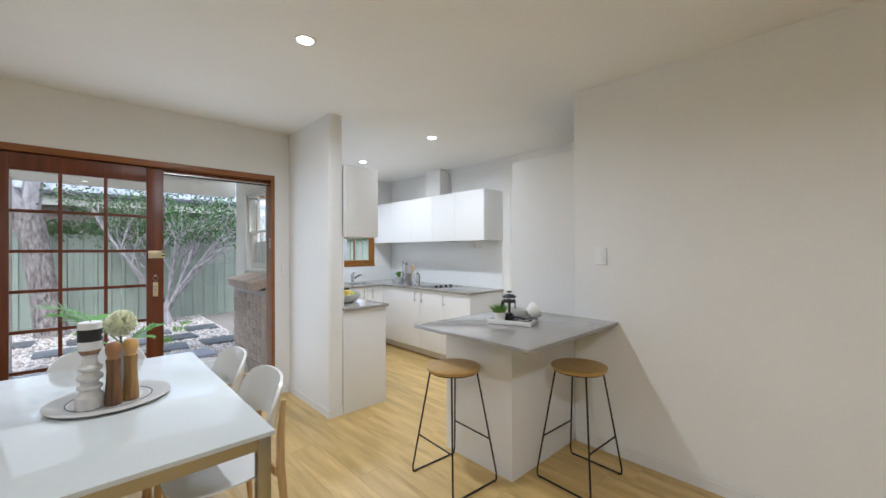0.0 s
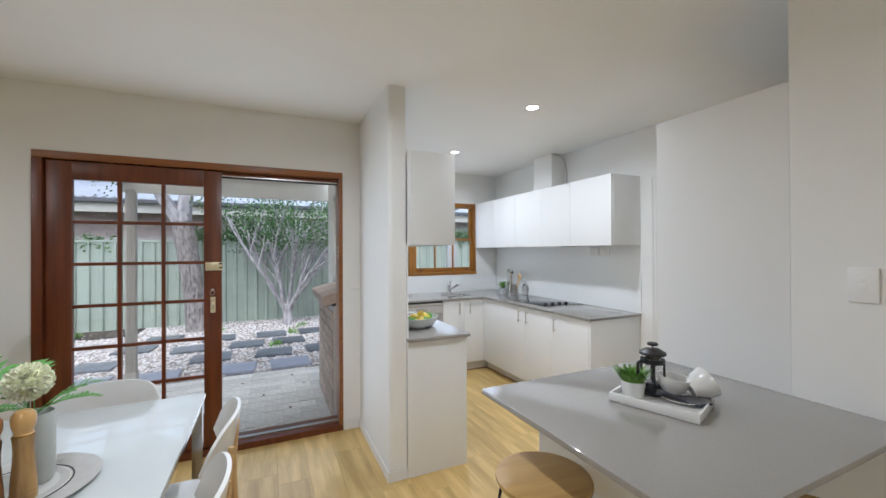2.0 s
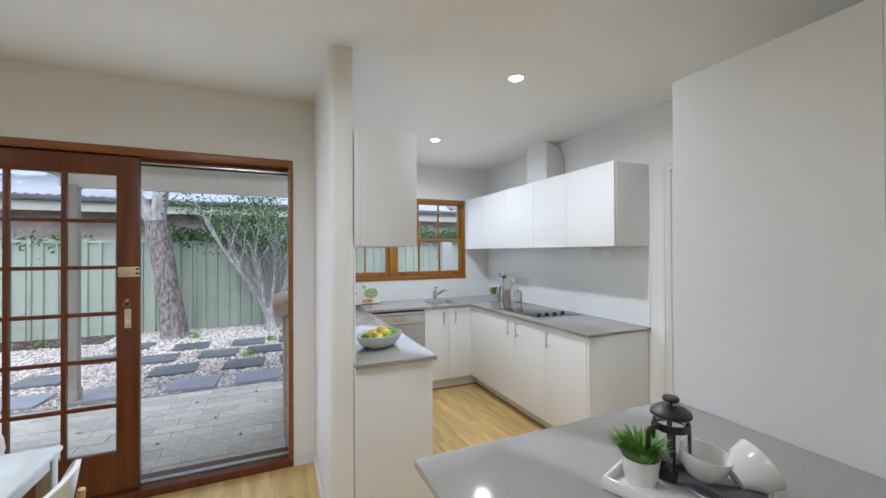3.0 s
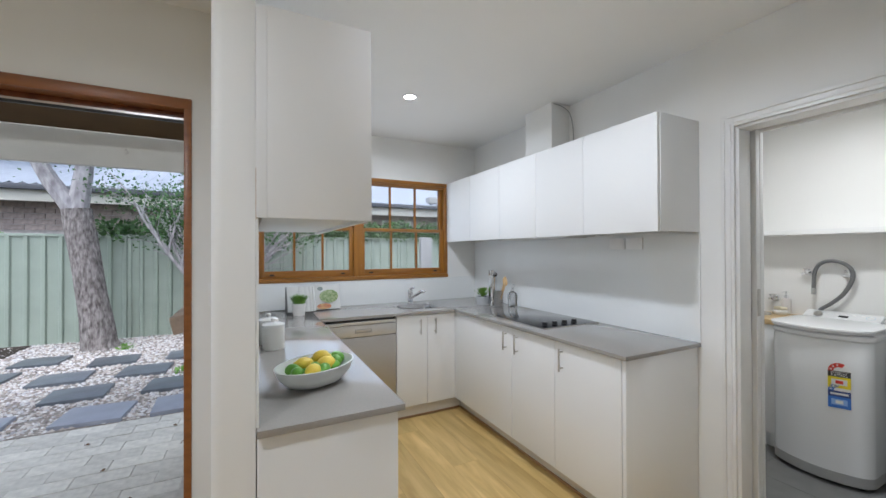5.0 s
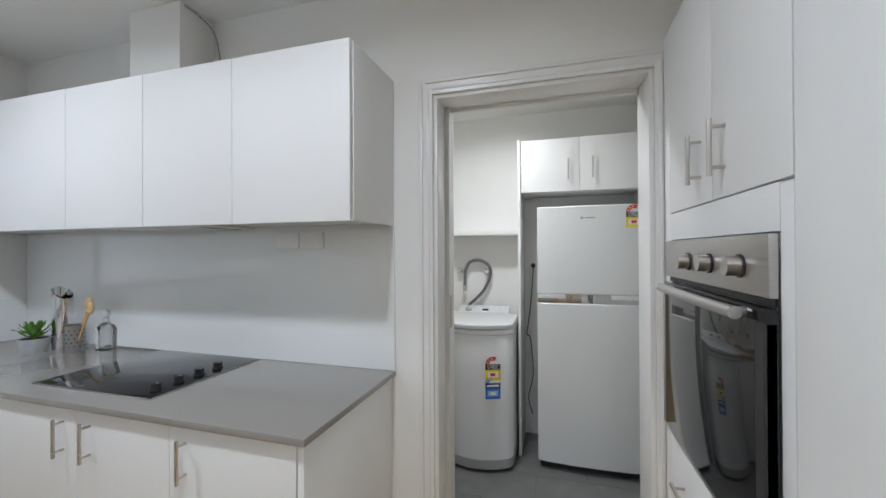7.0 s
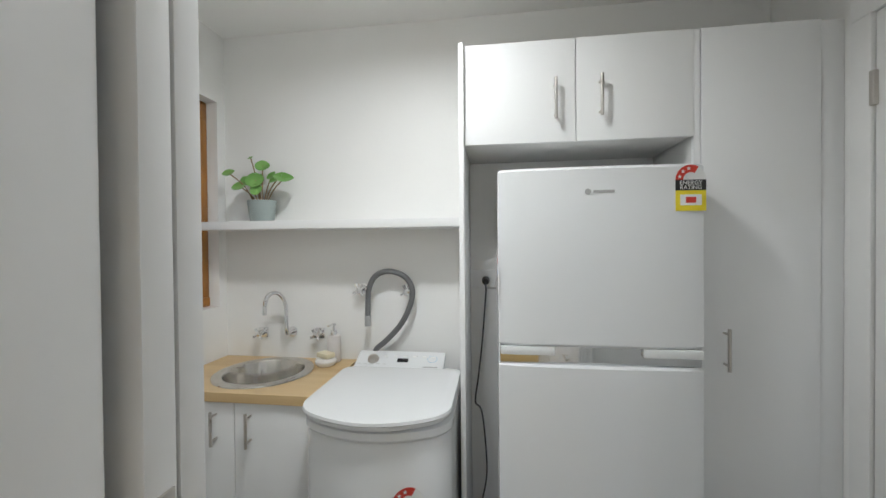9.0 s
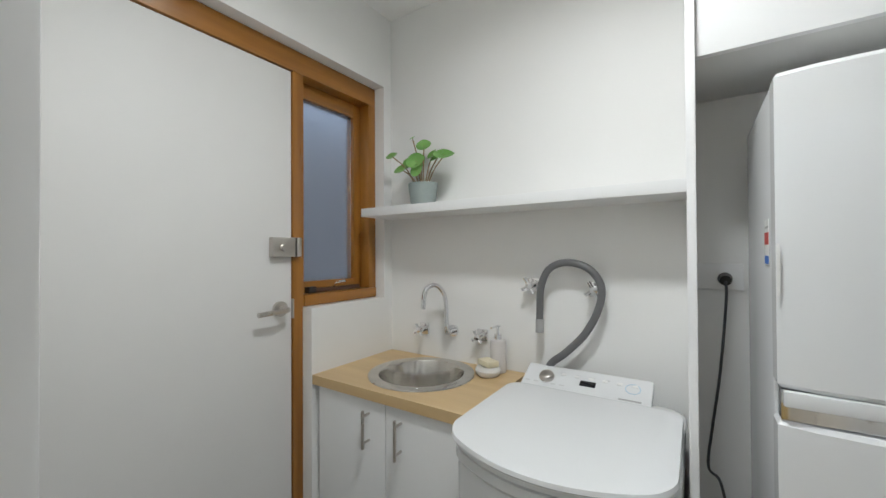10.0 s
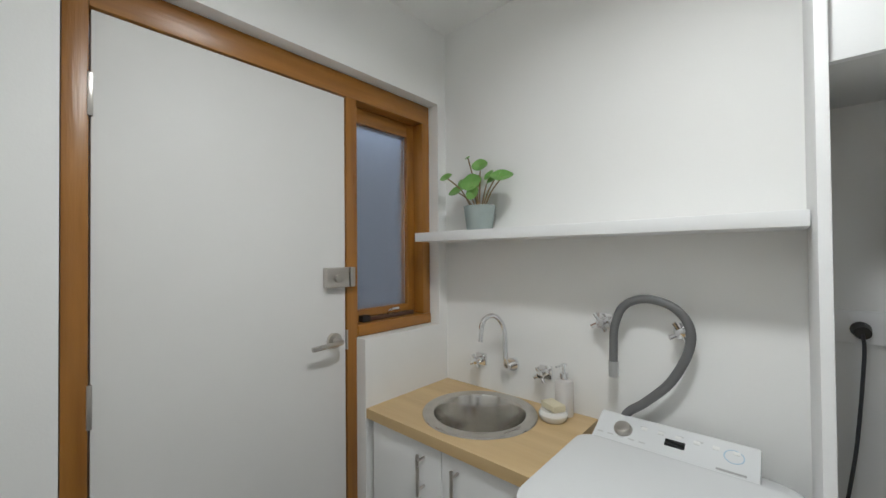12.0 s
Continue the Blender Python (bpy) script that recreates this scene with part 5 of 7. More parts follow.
lathe(bm, [(0.0, 0), (0.046, 0.0), (0.046, 0.045), (0.036, 0.055), (0.030, 0.07), (0.040, 0.078), (0.040, 0.088), (0.028, 0.094), (0.026, 0.105), (0.038, 0.112), (0.042, 0.122), (0.036, 0.134), (0.024, 0.142), (0.038, 0.150), (0.040, 0.16), (0.026, 0.172), (0.022, 0.20), (0.030, 0.212)], 36)
part("stem", bm, mat("white_washed_wood", (0.68, 0.66, 0.63), 0.55, var=0.10, scale=25, stretch=(1, 1, 0.3)), cd)
bm = bmesh.new()
lathe(bm, [(0.024, 0.208), (0.034, 0.222), (0.034, 0.228), (0.0, 0.229)], 36)
part("cup", bm, wood("brown_turned_wood", (0.22, 0.09, 0.04), (0.40, 0.24, 0.14), 0.4, 2, 30), cd, "brown wooden collar")
cn = thing("candle", pose(0.605, 3.19, TZ + 0.240), "white pillar candle with a black label", "candle")
bm = bmesh.new()
lathe(bm, [(0.0, 0), (0.036, 0.0), (0.038, 0.004), (0.038, 0.106), (0.034, 0.110), (0.0, 0.106)], 36)
part("wax", bm, M_CERAMIC, cn)
bm = bmesh.new()
lathe(bm, [(0.0382, 0.034), (0.0386, 0.034), (0.0386, 0.082), (0.0382, 0.082)], 36)
lb = part("label", bm, M_BLACK, cn, "black paper label")
bm = bmesh.new()
box(bm, 0.008, 0.030, -0.0312, -0.0300, 0.053, 0.058)
bmesh.ops.rotate(bm, verts=bm.verts, cent=(0, 0, 0), matrix=Matrix.Rotation(0.45, 3, "Z"))
part("lettering", bm, M_CERAMIC, lb, "small pale unreadable lettering")
bm = bmesh.new()
rod(bm, (0, 0, 0.106), (0.001, 0, 0.118), 0.0012, 6)
part("wick", bm, M_BLACK, cn)


def pepper_mill(x, y, dark, light, name, label):
    th = thing("pepper_mill", pose(x, y, TZ + 0.010), label, "pepper mill")
    m = wood(name, dark, light, 0.35, 2, 55, 0.2)
    bm = bmesh.new()
    lathe(bm, [(0.0, 0), (0.028, 0.0), (0.029, 0.012), (0.0275, 0.05), (0.0235, 0.10), (0.022, 0.14), (0.0235, 0.165), (0.025, 0.178), (0.024, 0.182)], 32)
    part("body", bm, m, th)
    bm = bmesh.new()
    lathe(bm, [(0.023, 0.184), (0.020, 0.189), (0.021, 0.196), (0.0255, 0.208), (0.027, 0.224), (0.0255, 0.240), (0.018, 0.250), (0.0, 0.252)], 32)
    part("knob", bm, wood(name + "_top", light, tuple(min(1, c * 1.5) for c in light), 0.3, 2, 20, 0.3), th)
    bm = bmesh.new()
    lathe(bm, [(0.0285, 0.016), (0.0300, 0.018), (0.0285, 0.020)], 32)
    part("groove_ring", bm, m, th)
    return th


pepper_mill(0.675, 3.165, (0.022, 0.008, 0.003), (0.25, 0.115, 0.04), "walnut", "dark striped walnut pepper mill")
pepper_mill(0.732, 3.195, (0.15, 0.07, 0.018), (0.46, 0.27, 0.09), "acacia", "warm brown acacia salt mill")
vs_ = thing("vase", pose(0.715, 3.295, TZ + 0.010), "grey ceramic vase holding a flower and fern leaves", "vase")
bm = bmesh.new()
lathe(bm, [(0.0, 0), (0.040, 0), (0.046, 0.02), (0.046, 0.20), (0.043, 0.21), (0.040, 0.205), (0.040, 0.03), (0.0, 0.02)], 32)
part("body", bm, mat("vase_grey", (0.46, 0.48, 0.45), 0.4), vs_)
fl = thing("flower", pose(0.705, 3.285, TZ + 0.19), "round pale yellow-green pompom flower on a stem", "flower")
g = np.random.RandomState(4)
vs0, fs0 = [], []
for i in range(900):
    d = g.randn(3)
    d /= np.linalg.norm(d)
    u = np.cross(d, g.randn(3))
    u /= np.linalg.norm(u)
    c = np.array((0, 0, 0.128))
    a, b = c + d * 0.038, c + d * (0.053 + g.uniform(-0.004, 0.005))
    k = len(vs0)
    vs0 += [tuple(a - u * 0.002), tuple(a + u * 0.002), tuple(b + u * 0.0045), tuple(b + d * 0.003), tuple(b - u * 0.0045)]
    fs0.append((k, k + 1, k + 2, k + 3, k + 4))
me = bpy.data.meshes.new("petals")
me.from_pydata(vs0, [], fs0)
me.materials.append(mat("petal_cream", (0.94, 0.95, 0.72), 0.6, var=0.12, scale=20))
new("petals", me).parent = fl
bm = bmesh.new()
bmesh.ops.create_icosphere(bm, subdivisions=2, radius=0.045, matrix=Matrix.Translation((0, 0, 0.128)))
part("heart", bm, mat("petal_green", (0.86, 0.89, 0.58), 0.6), fl)
bm = bmesh.new()
tube(bm, curve_pts([(0, 0.005, 0.0), (0.0, 0.0, 0.05), (0.0, 0, 0.1)], 4), 0.003, 6)
part("stem", bm, M_LEAF, fl)


def frond(base, direction, length, seed):
    """A fern leaf: a bent stem with paired narrow leaflets, as one mesh."""
    g = np.random.RandomState(seed)
    d = Vector(direction).normalized()
    pts = [Vector(base) + d * (length * t) + Vector((0, 0, length * (0.35 * t - 0.55 * t * t))) for t in np.linspace(0, 1, 14)]
    bm = bmesh.new()
    tube(bm, pts, [0.0018 - 0.0001 * i for i in range(14)], 5)
    side = d.cross(Vector((0, 0, 1))).normalized()
    for i in range(3, 14):
        L = length * 0.26 * math.sin(math.pi * (0.15 + 0.8 * (i - 3) / 10))
        for s in (-1, 1):
            w = (side * s + d * 0.55 + Vector((0, 0, g.uniform(-0.2, 0.1)))).normalized()
            a = pts[i]
            n = d * 0.009
            v = [bm.verts.new(p) for p in (a, a + w * L * 0.4 + n, a + w * L, a + w * L * 0.4 - n)]
            bm.faces.new(v)
    return bm


M_FERN = mat("fern_green", (0.10, 0.30, 0.06), 0.45, var=0.2, scale=20, color2=(0.20, 0.46, 0.11))
fn = thing("fern_sprig", pose(0.715, 3.295, TZ + 0.215), "bright green fern leaves standing in the vase", "fern")
for k, dv in enumerate(((-1, 0.05, 1.0), (-1, 0.5, 0.9), (-0.9, -0.15, 0.8), (-0.4, 0.8, 0.7), (0.9, 0.3, 0.6), (0.8, 0.8, 0.2), (-0.7, 0.3, 0.1))):
    part("frond", frond((0, 0, 0.0), dv, (0.38, 0.34, 0.30, 0.27, 0.19, 0.17, 0.18)[k], k), M_FERN, fn, smooth=None)

# pot plant on a wire stand by the wall
pp = thing("plant_stand", pose(-0.20, 4.58, 0), "white bowl planter on thin metal legs", "planter")
bm = bmesh.new()
lathe(bm, [(0.0, 0.50), (0.07, 0.50), (0.115, 0.54), (0.13, 0.60), (0.13, 0.70), (0.122, 0.70), (0.12, 0.60), (0.0, 0.56)], 40)
part("bowl", bm, M_CERAMIC, pp)
bm = bmesh.new()
lathe(bm, [(0.0, 0.67), (0.121, 0.67)], 30)
part("soil", bm, M_SOIL, pp)
for k in range(3):
    a = 2 * math.pi * k / 3 + 0.5
    bm = bmesh.new()
    for o in (-0.03, 0.03):
        rod(bm, (0.11 * math.cos(a + o * 5), 0.11 * math.sin(a + o * 5), 0.56), (0.15 * math.cos(a), 0.15 * math.sin(a), 0.004), 0.003, 6)
    part("leg", bm, M_NICKEL, pp, "thin metal hairpin leg")
bm = bmesh.new()
lathe(bm, [(0.124, 0.556), (0.128, 0.556), (0.128, 0.562), (0.124, 0.562)], 30)
part("stand_ring", bm, M_NICKEL, pp)


def broad_leaf(bm, base, direction, length, width, droop, seed=0, roll=0.0):
    """A broad leaf with a fold along its rib, added to a bmesh."""
    d = Vector(direction).normalized()
    side = d.cross(Vector((0, 0, 1))).normalized()
    up = side.cross(d)
    side, up = side * math.cos(roll) + up * math.sin(roll), up * math.cos(roll) - side * math.sin(roll)
    n = 9
    rows = []
    for i in range(n):
        t = i / (n - 1)
        c = Vector(base) + d * (length * t) - Vector((0, 0, droop * t * t))
        w = width * math.sin(math.pi * min(1, t * 0.93 + 0.03)) ** 0.8 * (1 - 0.25 * t)
        rows.append([bm.verts.new(c + side * (w * v) + up * (abs(v) * w * 0.35 + 0.004 * math.sin(9 * t + v + seed))) for v in (-1, -0.5, 0, 0.5, 1)])
    for a, b in zip(rows, rows[1:]):
        for j in range(4):
            bm.faces.new((a[j], a[j + 1], b[j + 1], b[j]))


pl2 = thing("fiddle_leaf_plant", pose(-0.20, 4.58, 0.67), "house plant with big glossy dark green leaves", "potted plant")
M_BIGLEAF = mat("big_leaf_glossy", (0.012, 0.055, 0.018), 0.25, var=0.2, scale=12, color2=(0.03, 0.10, 0.03))
for k, (dv, ln, wd, dr, bz) in enumerate((((0.85, -0.3, 0.35), 0.27, 0.085, 0.05, 0.36), ((0.9, -0.35, -0.1), 0.28, 0.09, 0.10, 0.27), ((0.2, -1, 0.4), 0.3, 0.08, 0.12, 0.2), ((-0.8, -0.3, 0.5), 0.32, 0.08, 0.1, 0.25), ((-0.5, 0.3, 0.8), 0.3, 0.08, 0.05, 0.25), ((0.4, 0.2, 0.9), 0.28, 0.08, 0.02, 0.28), ((0.75, -0.5, -0.45), 0.24, 0.085, 0.06, 0.2))):
    bm = bmesh.new()
    broad_leaf(bm, (0.05 * dv[0], 0.05 * dv[1], bz), dv, ln, wd, dr, k, -1.05 if dv[0] > 0.7 else -0.3)
    lf = part("leaf", bm, M_BIGLEAF, pl2, smooth=60)
    bm = bmesh.new()
    tube(bm, curve_pts([(0, 0, 0), (0.02 * dv[0], 0.02 * dv[1], bz * 0.6), (0.05 * dv[0], 0.05 * dv[1], bz)], 3), 0.004, 6)
    part("stalk", bm, M_LEAFDARK, lf)


def grass_pot(name, x, y, z, r, h, spread, label, count=70, length=0.09, material=None, tuft=None, seed=1):
    """A small pot with a tuft of upright blades."""
    th = thing(name, pose(x, y, z), label, "potted plant")
    bm = bmesh.new()
    lathe(bm, [(0.0, 0), (r * 0.82, 0), (r, h), (r * 0.93, h), (r * 0.80, 0.01), (0, 0.01)], 32)
    part("pot", bm, material or M_CERAMIC, th)
    bm = bmesh.new()
    lathe(bm, [(0, h - 0.006), (r * 0.93, h - 0.006)], 24)
    part("soil", bm, M_SOIL, th)
    g = np.random.RandomState(seed)
    bm = bmesh.new()
    for i in range(count):
        a, q = g.uniform(0, 6.28), r * 0.8 * math.sqrt(g.rand())
        lean = spread * (0.3 + q / r)
        L = length * g.uniform(0.65, 1.1)
        w = 0.0035
        base = Vector((q * math.cos(a), q * math.sin(a), h - 0.006))
        d = Vector((math.cos(a) * lean, math.sin(a) * lean, 1)).normalized()
        sd = Vector((-math.sin(a), math.cos(a), 0)) * w
        b2 = base + d * L * 0.6
        tip = base + d * L + Vector((math.cos(a), math.sin(a), -0.6)) * (lean * L * 0.25)
        vv = [bm.verts.new(p) for p in (base - sd, base + sd, b2 + sd * 0.8, tip, b2 - sd * 0.8)]
        bm.faces.new(vv)
    part("grass", bm, tuft or M_GRASS, th, smooth=None)
    return th


M_GRASS = mat("artificial_grass", (0.10, 0.24, 0.03), 0.5, var=0.2, scale=30, color2=(0.22, 0.40, 0.07))

# tray on the peninsula
PZ = HC
tr = thing("serving_tray", pose(2.673, 2.651, PZ, 0, 0, 19.5), "white rectangular serving tray on the grey peninsula", "tray")
part("base", boxm(-0.105, 0.105, -0.145, 0.145, 0.002, 0.008), M_CERAMIC, tr)
for a in ((-0.105, -0.097, -0.145, 0.145), (0.097, 0.105, -0.145, 0.145), (-0.097, 0.097, -0.145, -0.137), (-0.097, 0.097, 0.137, 0.145)):
    part("rim", boxm(*a, 0.002, 0.032, bevel=0.002), M_CERAMIC, tr)
grass_pot("grass_pot", 2.632, 2.735, PZ + 0.009, 0.045, 0.058, 0.65, "small white pot of artificial grass on the tray", 260, 0.066)
fp = thing("french_press", pose(2.717, 2.715, PZ + 0.009), "glass and black french press coffee maker", "coffee maker")
bm = bmesh.new()
lathe(bm, [(0.0, 0.006), (0.036, 0.006), (0.037, 0.012), (0.037, 0.150), (0.035, 0.150), (0.035, 0.012), (0, 0.009)], 32)
part("beaker", bm, M_GLASS, fp, "clear glass beaker").visible_shadow = False
bm = bmesh.new()
lathe(bm, [(0.0, 0), (0.040, 0), (0.041, 0.028), (0.038, 0.028), (0.0, 0.004)], 32)
part("base", bm, M_BLACK, fp)
bm = bmesh.new()
lathe(bm, [(0.039, 0.118), (0.042, 0.118), (0.042, 0.136), (0.039, 0.136)], 32)
part("collar", bm, M_BLACK, fp)
for k in range(4):
    a = math.pi / 4 + k * math.pi / 2
    bm = bmesh.new()
    rod(bm, (0.040 * math.cos(a), 0.040 * math.sin(a), 0.01), (0.040 * math.cos(a), 0.040 * math.sin(a), 0.13), 0.004, 6)
    part("strut", bm, M_BLACK, fp)
bm = bmesh.new()
tube(bm, curve_pts([(-0.041, 0.0, 0.128), (-0.075, 0, 0.130), (-0.082, 0, 0.11), (-0.080, 0, 0.05), (-0.070, 0, 0.03)], 4), 0.006, 8)
part("handle", bm, M_BLACK, fp)
bm = bmesh.new()
lathe(bm, [(0.039, 0.150), (0.047, 0.152), (0.046, 0.160), (0.028, 0.172), (0.0, 0.174)], 32)
part("lid", bm, M_BLACK, fp)
bm = bmesh.new()
rod(bm, (0, 0, 0.03), (0, 0, 0.188), 0.003, 8)
lathe(bm, [(0.0, 0.186), (0.018, 0.186), (0.020, 0.191), (0.016, 0.196), (0.0, 0.197)], 24)
part("plunger", bm, M_BLACK, fp)
bm = bmesh.new()
lathe(bm, [(0.0, 0.03), (0.034, 0.03), (0.034, 0.045), (0, 0.046)], 24)
part("filter", bm, M_BLACK, fp)


def teacup(x, y, z, m, label):
    th = thing("bowl_cup", pose(x, y, z) @ m, label, "cup", "cups on the tray")
    bm = bmesh.new()
    lathe(bm, [(0.0, 0), (0.026, 0.0), (0.028, 0.006), (0.049, 0.034), (0.056, 0.070), (0.053, 0.070), (0.045, 0.034), (0.0, 0.008)], 36)
    part("bowl", bm, M_CERAMIC, th)
    return th


sa = thing("saucer", pose(2.752, 2.622, PZ + 0.009), "white saucer under the cups", "saucer")
bm = bmesh.new()
lathe(bm, [(0, 0), (0.04, 0), (0.075, 0.012), (0.074, 0.015), (0.04, 0.004), (0, 0.004)], 36)
part("plate", bm, M_CERAMIC, sa)
teacup(2.748, 2.664, PZ + 0.019, pose(0, 0, 0, 8, 4, 0), "white ceramic cup standing on the tray")
teacup(2.772, 2.602, PZ + 0.049, pose(0, 0, 0, 62, 0, 66), "white ceramic cup lying tilted on the tray")
bm = bmesh.new()
rows = []
for i in range(15):
    for_row = []
    for j in range(9):
        u, v = i / 14, j / 8
        for_row.append(bm.verts.new((-0.034 + 0.068 * v + 0.012 * u, 0.085 - 0.17 * u, 0.020 + 0.010 * math.sin(7 * u + 2 * v) * (1 - 0.4 * v) - 0.008 * u)))
    rows.append(for_row)
for a, b in zip(rows, rows[1:]):
    for j in range(8):
        bm.faces.new((a[j], a[j + 1], b[j + 1], b[j]))
bmesh.ops.solidify(bm, geom=list(bm.faces), thickness=0.004)
cl = thing("folded_napkin", pose(2.725, 2.60, PZ + 0.014, 0, 0, 31), "folded grey cloth napkin with dark edges on the tray", "napkin")
part("cloth", bm, mat("grey_linen", (0.26, 0.26, 0.28), 0.9, var=0.12, scale=90, bump=0.2, bscale=400), cl)
bm = bmesh.new()
tube(bm, [(-0.034 + 0.012 * u, 0.085 - 0.17 * u, 0.021 + 0.010 * math.sin(7 * u) - 0.008 * u) for u in np.linspace(0, 1, 12)], 0.004, 6)
part("hem", bm, mat("dark_hem", (0.05, 0.05, 0.07), 0.9), cl, "dark hem")

# ---- kitchen bench things ----
bw = thing("fruit_bowl", pose(2.385, 4.345, HC), "oval white bowl full of lemons and limes", "fruit bowl")
bm = bmesh.new()
rings = []
for sx, sy, z in ((0.02, 0.02, 0.0), (0.072, 0.050, 0.0), (0.118, 0.086, 0.016), (0.148, 0.110, 0.045), (0.163, 0.121, 0.080), (0.158, 0.117, 0.081), (0.142, 0.105, 0.048), (0.110, 0.080, 0.022), (0.02, 0.02, 0.010)):
    rings.append([bm.verts.new((sx * math.cos(a), sy * math.sin(a), z)) for a in np.linspace(0, 2 * math.pi, 41)[:40]])
skin(bm, rings, True, True)
bmesh.ops.rotate(bm, verts=bm.verts, matrix=Matrix.Rotation(radians(35), 3, "Z"))
part("bowl", bm, mat("bowl_glaze", (0.64, 0.655, 0.62), 0.35, var=0.02), bw)
M_LEMON = mat("lemon_peel", (0.80, 0.60, 0.07), 0.42, var=0.06, scale=12, bump=0.15, bscale=160)
M_LIME = mat("lime_peel", (0.14, 0.36, 0.035), 0.38, var=0.25, scale=9, bump=0.12, bscale=160)


def fruit(kind, x, y, z, rz, tilt):
    s = 0.0285 if kind == "lemon" else 0.024
    bm = bmesh.new()
    prof = [(s * math.sin(a) * (1 if abs(math.cos(a)) < 0.8 else 0.96), -s * 1.28 * math.cos(a) + (0.006 * (abs(math.cos(a)) > 0.97) * (-1 if math.cos(a) > 0 else 1) if kind == "lemon" else 0)) for a in np.linspace(0.02, math.pi - 0.02, 16)]
    lathe(bm, prof, 20)
    return solo(kind, bm, M_LEMON if kind == "lemon" else M_LIME, "yellow lemon lying in the fruit bowl" if kind == "lemon" else "green lime lying in the fruit bowl", kind, kind + "s in the bowl", at=pose(x, y, z, 90 + tilt, 0, rz), smooth=60)


for k, (kind, dx, dy, dz) in enumerate((("lime", -0.085, -0.04, 0.058), ("lime", -0.10, 0.01, 0.06), ("lemon", -0.045, 0.03, 0.072), ("lemon", -0.02, -0.06, 0.062), ("lime", 0.0, -0.005, 0.06), ("lemon", 0.035, 0.065, 0.085), ("lemon", 0.05, 0.005, 0.072), ("lime", 0.03, -0.045, 0.06), ("lime", 0.10, 0.055, 0.066), ("lime", 0.115, 0.09, 0.072), ("lime", 0.075, 0.095, 0.068), ("lime", 0.085, 0.01, 0.056), ("lime", -0.03, 0.075, 0.058), ("lime", -0.05, -0.015, 0.042), ("lime", 0.04, 0.04, 0.042))):
    fruit(kind, 2.385 + dx * 0.82, 4.345 + dy * 0.82, HC + dz * 0.95 + 0.002, k * 47 % 180, (k * 13) % 30 - 15)


def canister(x, y, h, r, label):
    th = thing("canister", pose(x, y, HC), label, "canister", "canisters on the bench")
    bm = bmesh.new()
    lathe(bm, [(0, 0), (r * 0.97, 0), (r, 0.006), (r, h - 0.006), (r * 0.98, h), (0, h)], 36)
    part("jar", bm, mat("canister_cream", (0.74, 0.72, 0.66), 0.4, var=0.02) if "canister_cream" not in bpy.data.materials else bpy.data.materials["canister_cream"], th)
    bm = bmesh.new()
    lathe(bm, [(r * 1.03, h), (r * 1.03, h + 0.012), (r * 0.9, h + 0.018), (r * 0.2, h + 0.024), (0.010, h + 0.030), (0.013, h + 0.040), (0.008, h + 0.046), (0, h + 0.047)], 36)
    part("lid", bm, M_CERAMIC, th)
    return th


canister(2.268, 5.0, 0.115, 0.054, "cream ceramic canister with a knobbed lid")
canister(2.250, 5.135, 0.12, 0.050, "tall cream ceramic canister with a knobbed lid")
grass_pot("grass_pot", 2.505, 6.05, HC, 0.055, 0.095, 0.45, "white pot of artificial grass beside the cookbook", 260, 0.082, seed=7)
gp = grass_pot("succulent_pot", 4.14, 5.905, HC, 0.062, 0.076, 0.8, "little grey concrete pot with a spiky green succulent", 0, 0.06, mat("concrete_pot", (0.50, 0.52, 0.53), 0.6, var=0.06, scale=25, bump=0.05))
bm = bmesh.new()
for k in range(24):
    a = 2.4 * k
    up = 0.55 + 0.11 * k
    broad_leaf(bm, (0, 0, 0.068), (math.cos(a), math.sin(a), up), 0.095, 0.012, -0.004, k)
part("rosette", bm, M_GRASS, gp, "spiky green leaves")
# cookbook on a stand
bk = thing("open_cookbook", pose(2.655, 6.215, HC, 0, 0, 10), "open cookbook with food photographs leaning under the window", "book")


def page(x0, x1, bulge, thick=0.008):
    bm = bmesh.new()
    rows = []
    for i in range(9):
        u = i / 8
        x = x0 + (x1 - x0) * u
        yb = -bulge * math.sin(math.pi * u) ** 0.7
        rows.append([bm.verts.new((x, yb + 0.05 * v, 0.008 + 0.205 * v)) for v in (0, 0.5, 1)])
    for a, b in zip(rows, rows[1:]):
        for j in range(2):
            bm.faces.new((a[j], b[j], b[j + 1], a[j + 1]))
    bmesh.ops.recalc_face_normals(bm, faces=bm.faces)
    bmesh.ops.solidify(bm, geom=list(bm.faces), thickness=thick)
    return bm


M_PAGE = mat("page_white", (0.74, 0.74, 0.72), 0.35, var=0.03)
part("page_block", page(-0.225, 0.0, 0.022), M_PAGE, bk)
part("page_block", page(0.0, 0.225, 0.022), M_PAGE, bk)
for far, lift in ((-0.16, 0.042), (-0.125, 0.052), (-0.09, 0.060), (-0.055, 0.064)):
    part("loose_page", page(far, -0.002, lift, 0.0015), M_PAGE, bk, "white page standing up from the spine")
part("cover", boxm(-0.232, 0.232, 0.058, 0.064, 0.0, 0.21), M_WHITEGREY, bk)
bm = bmesh.new()
M_SALAD = mat("photo_salad", (0.10, 0.22, 0.03), 0.35, var=0.3, scale=70, color2=(0.55, 0.58, 0.38))
M_BERRY = mat("photo_berries", (0.45, 0.09, 0.06), 0.35, scale=35, color2=(0.75, 0.55, 0.25))
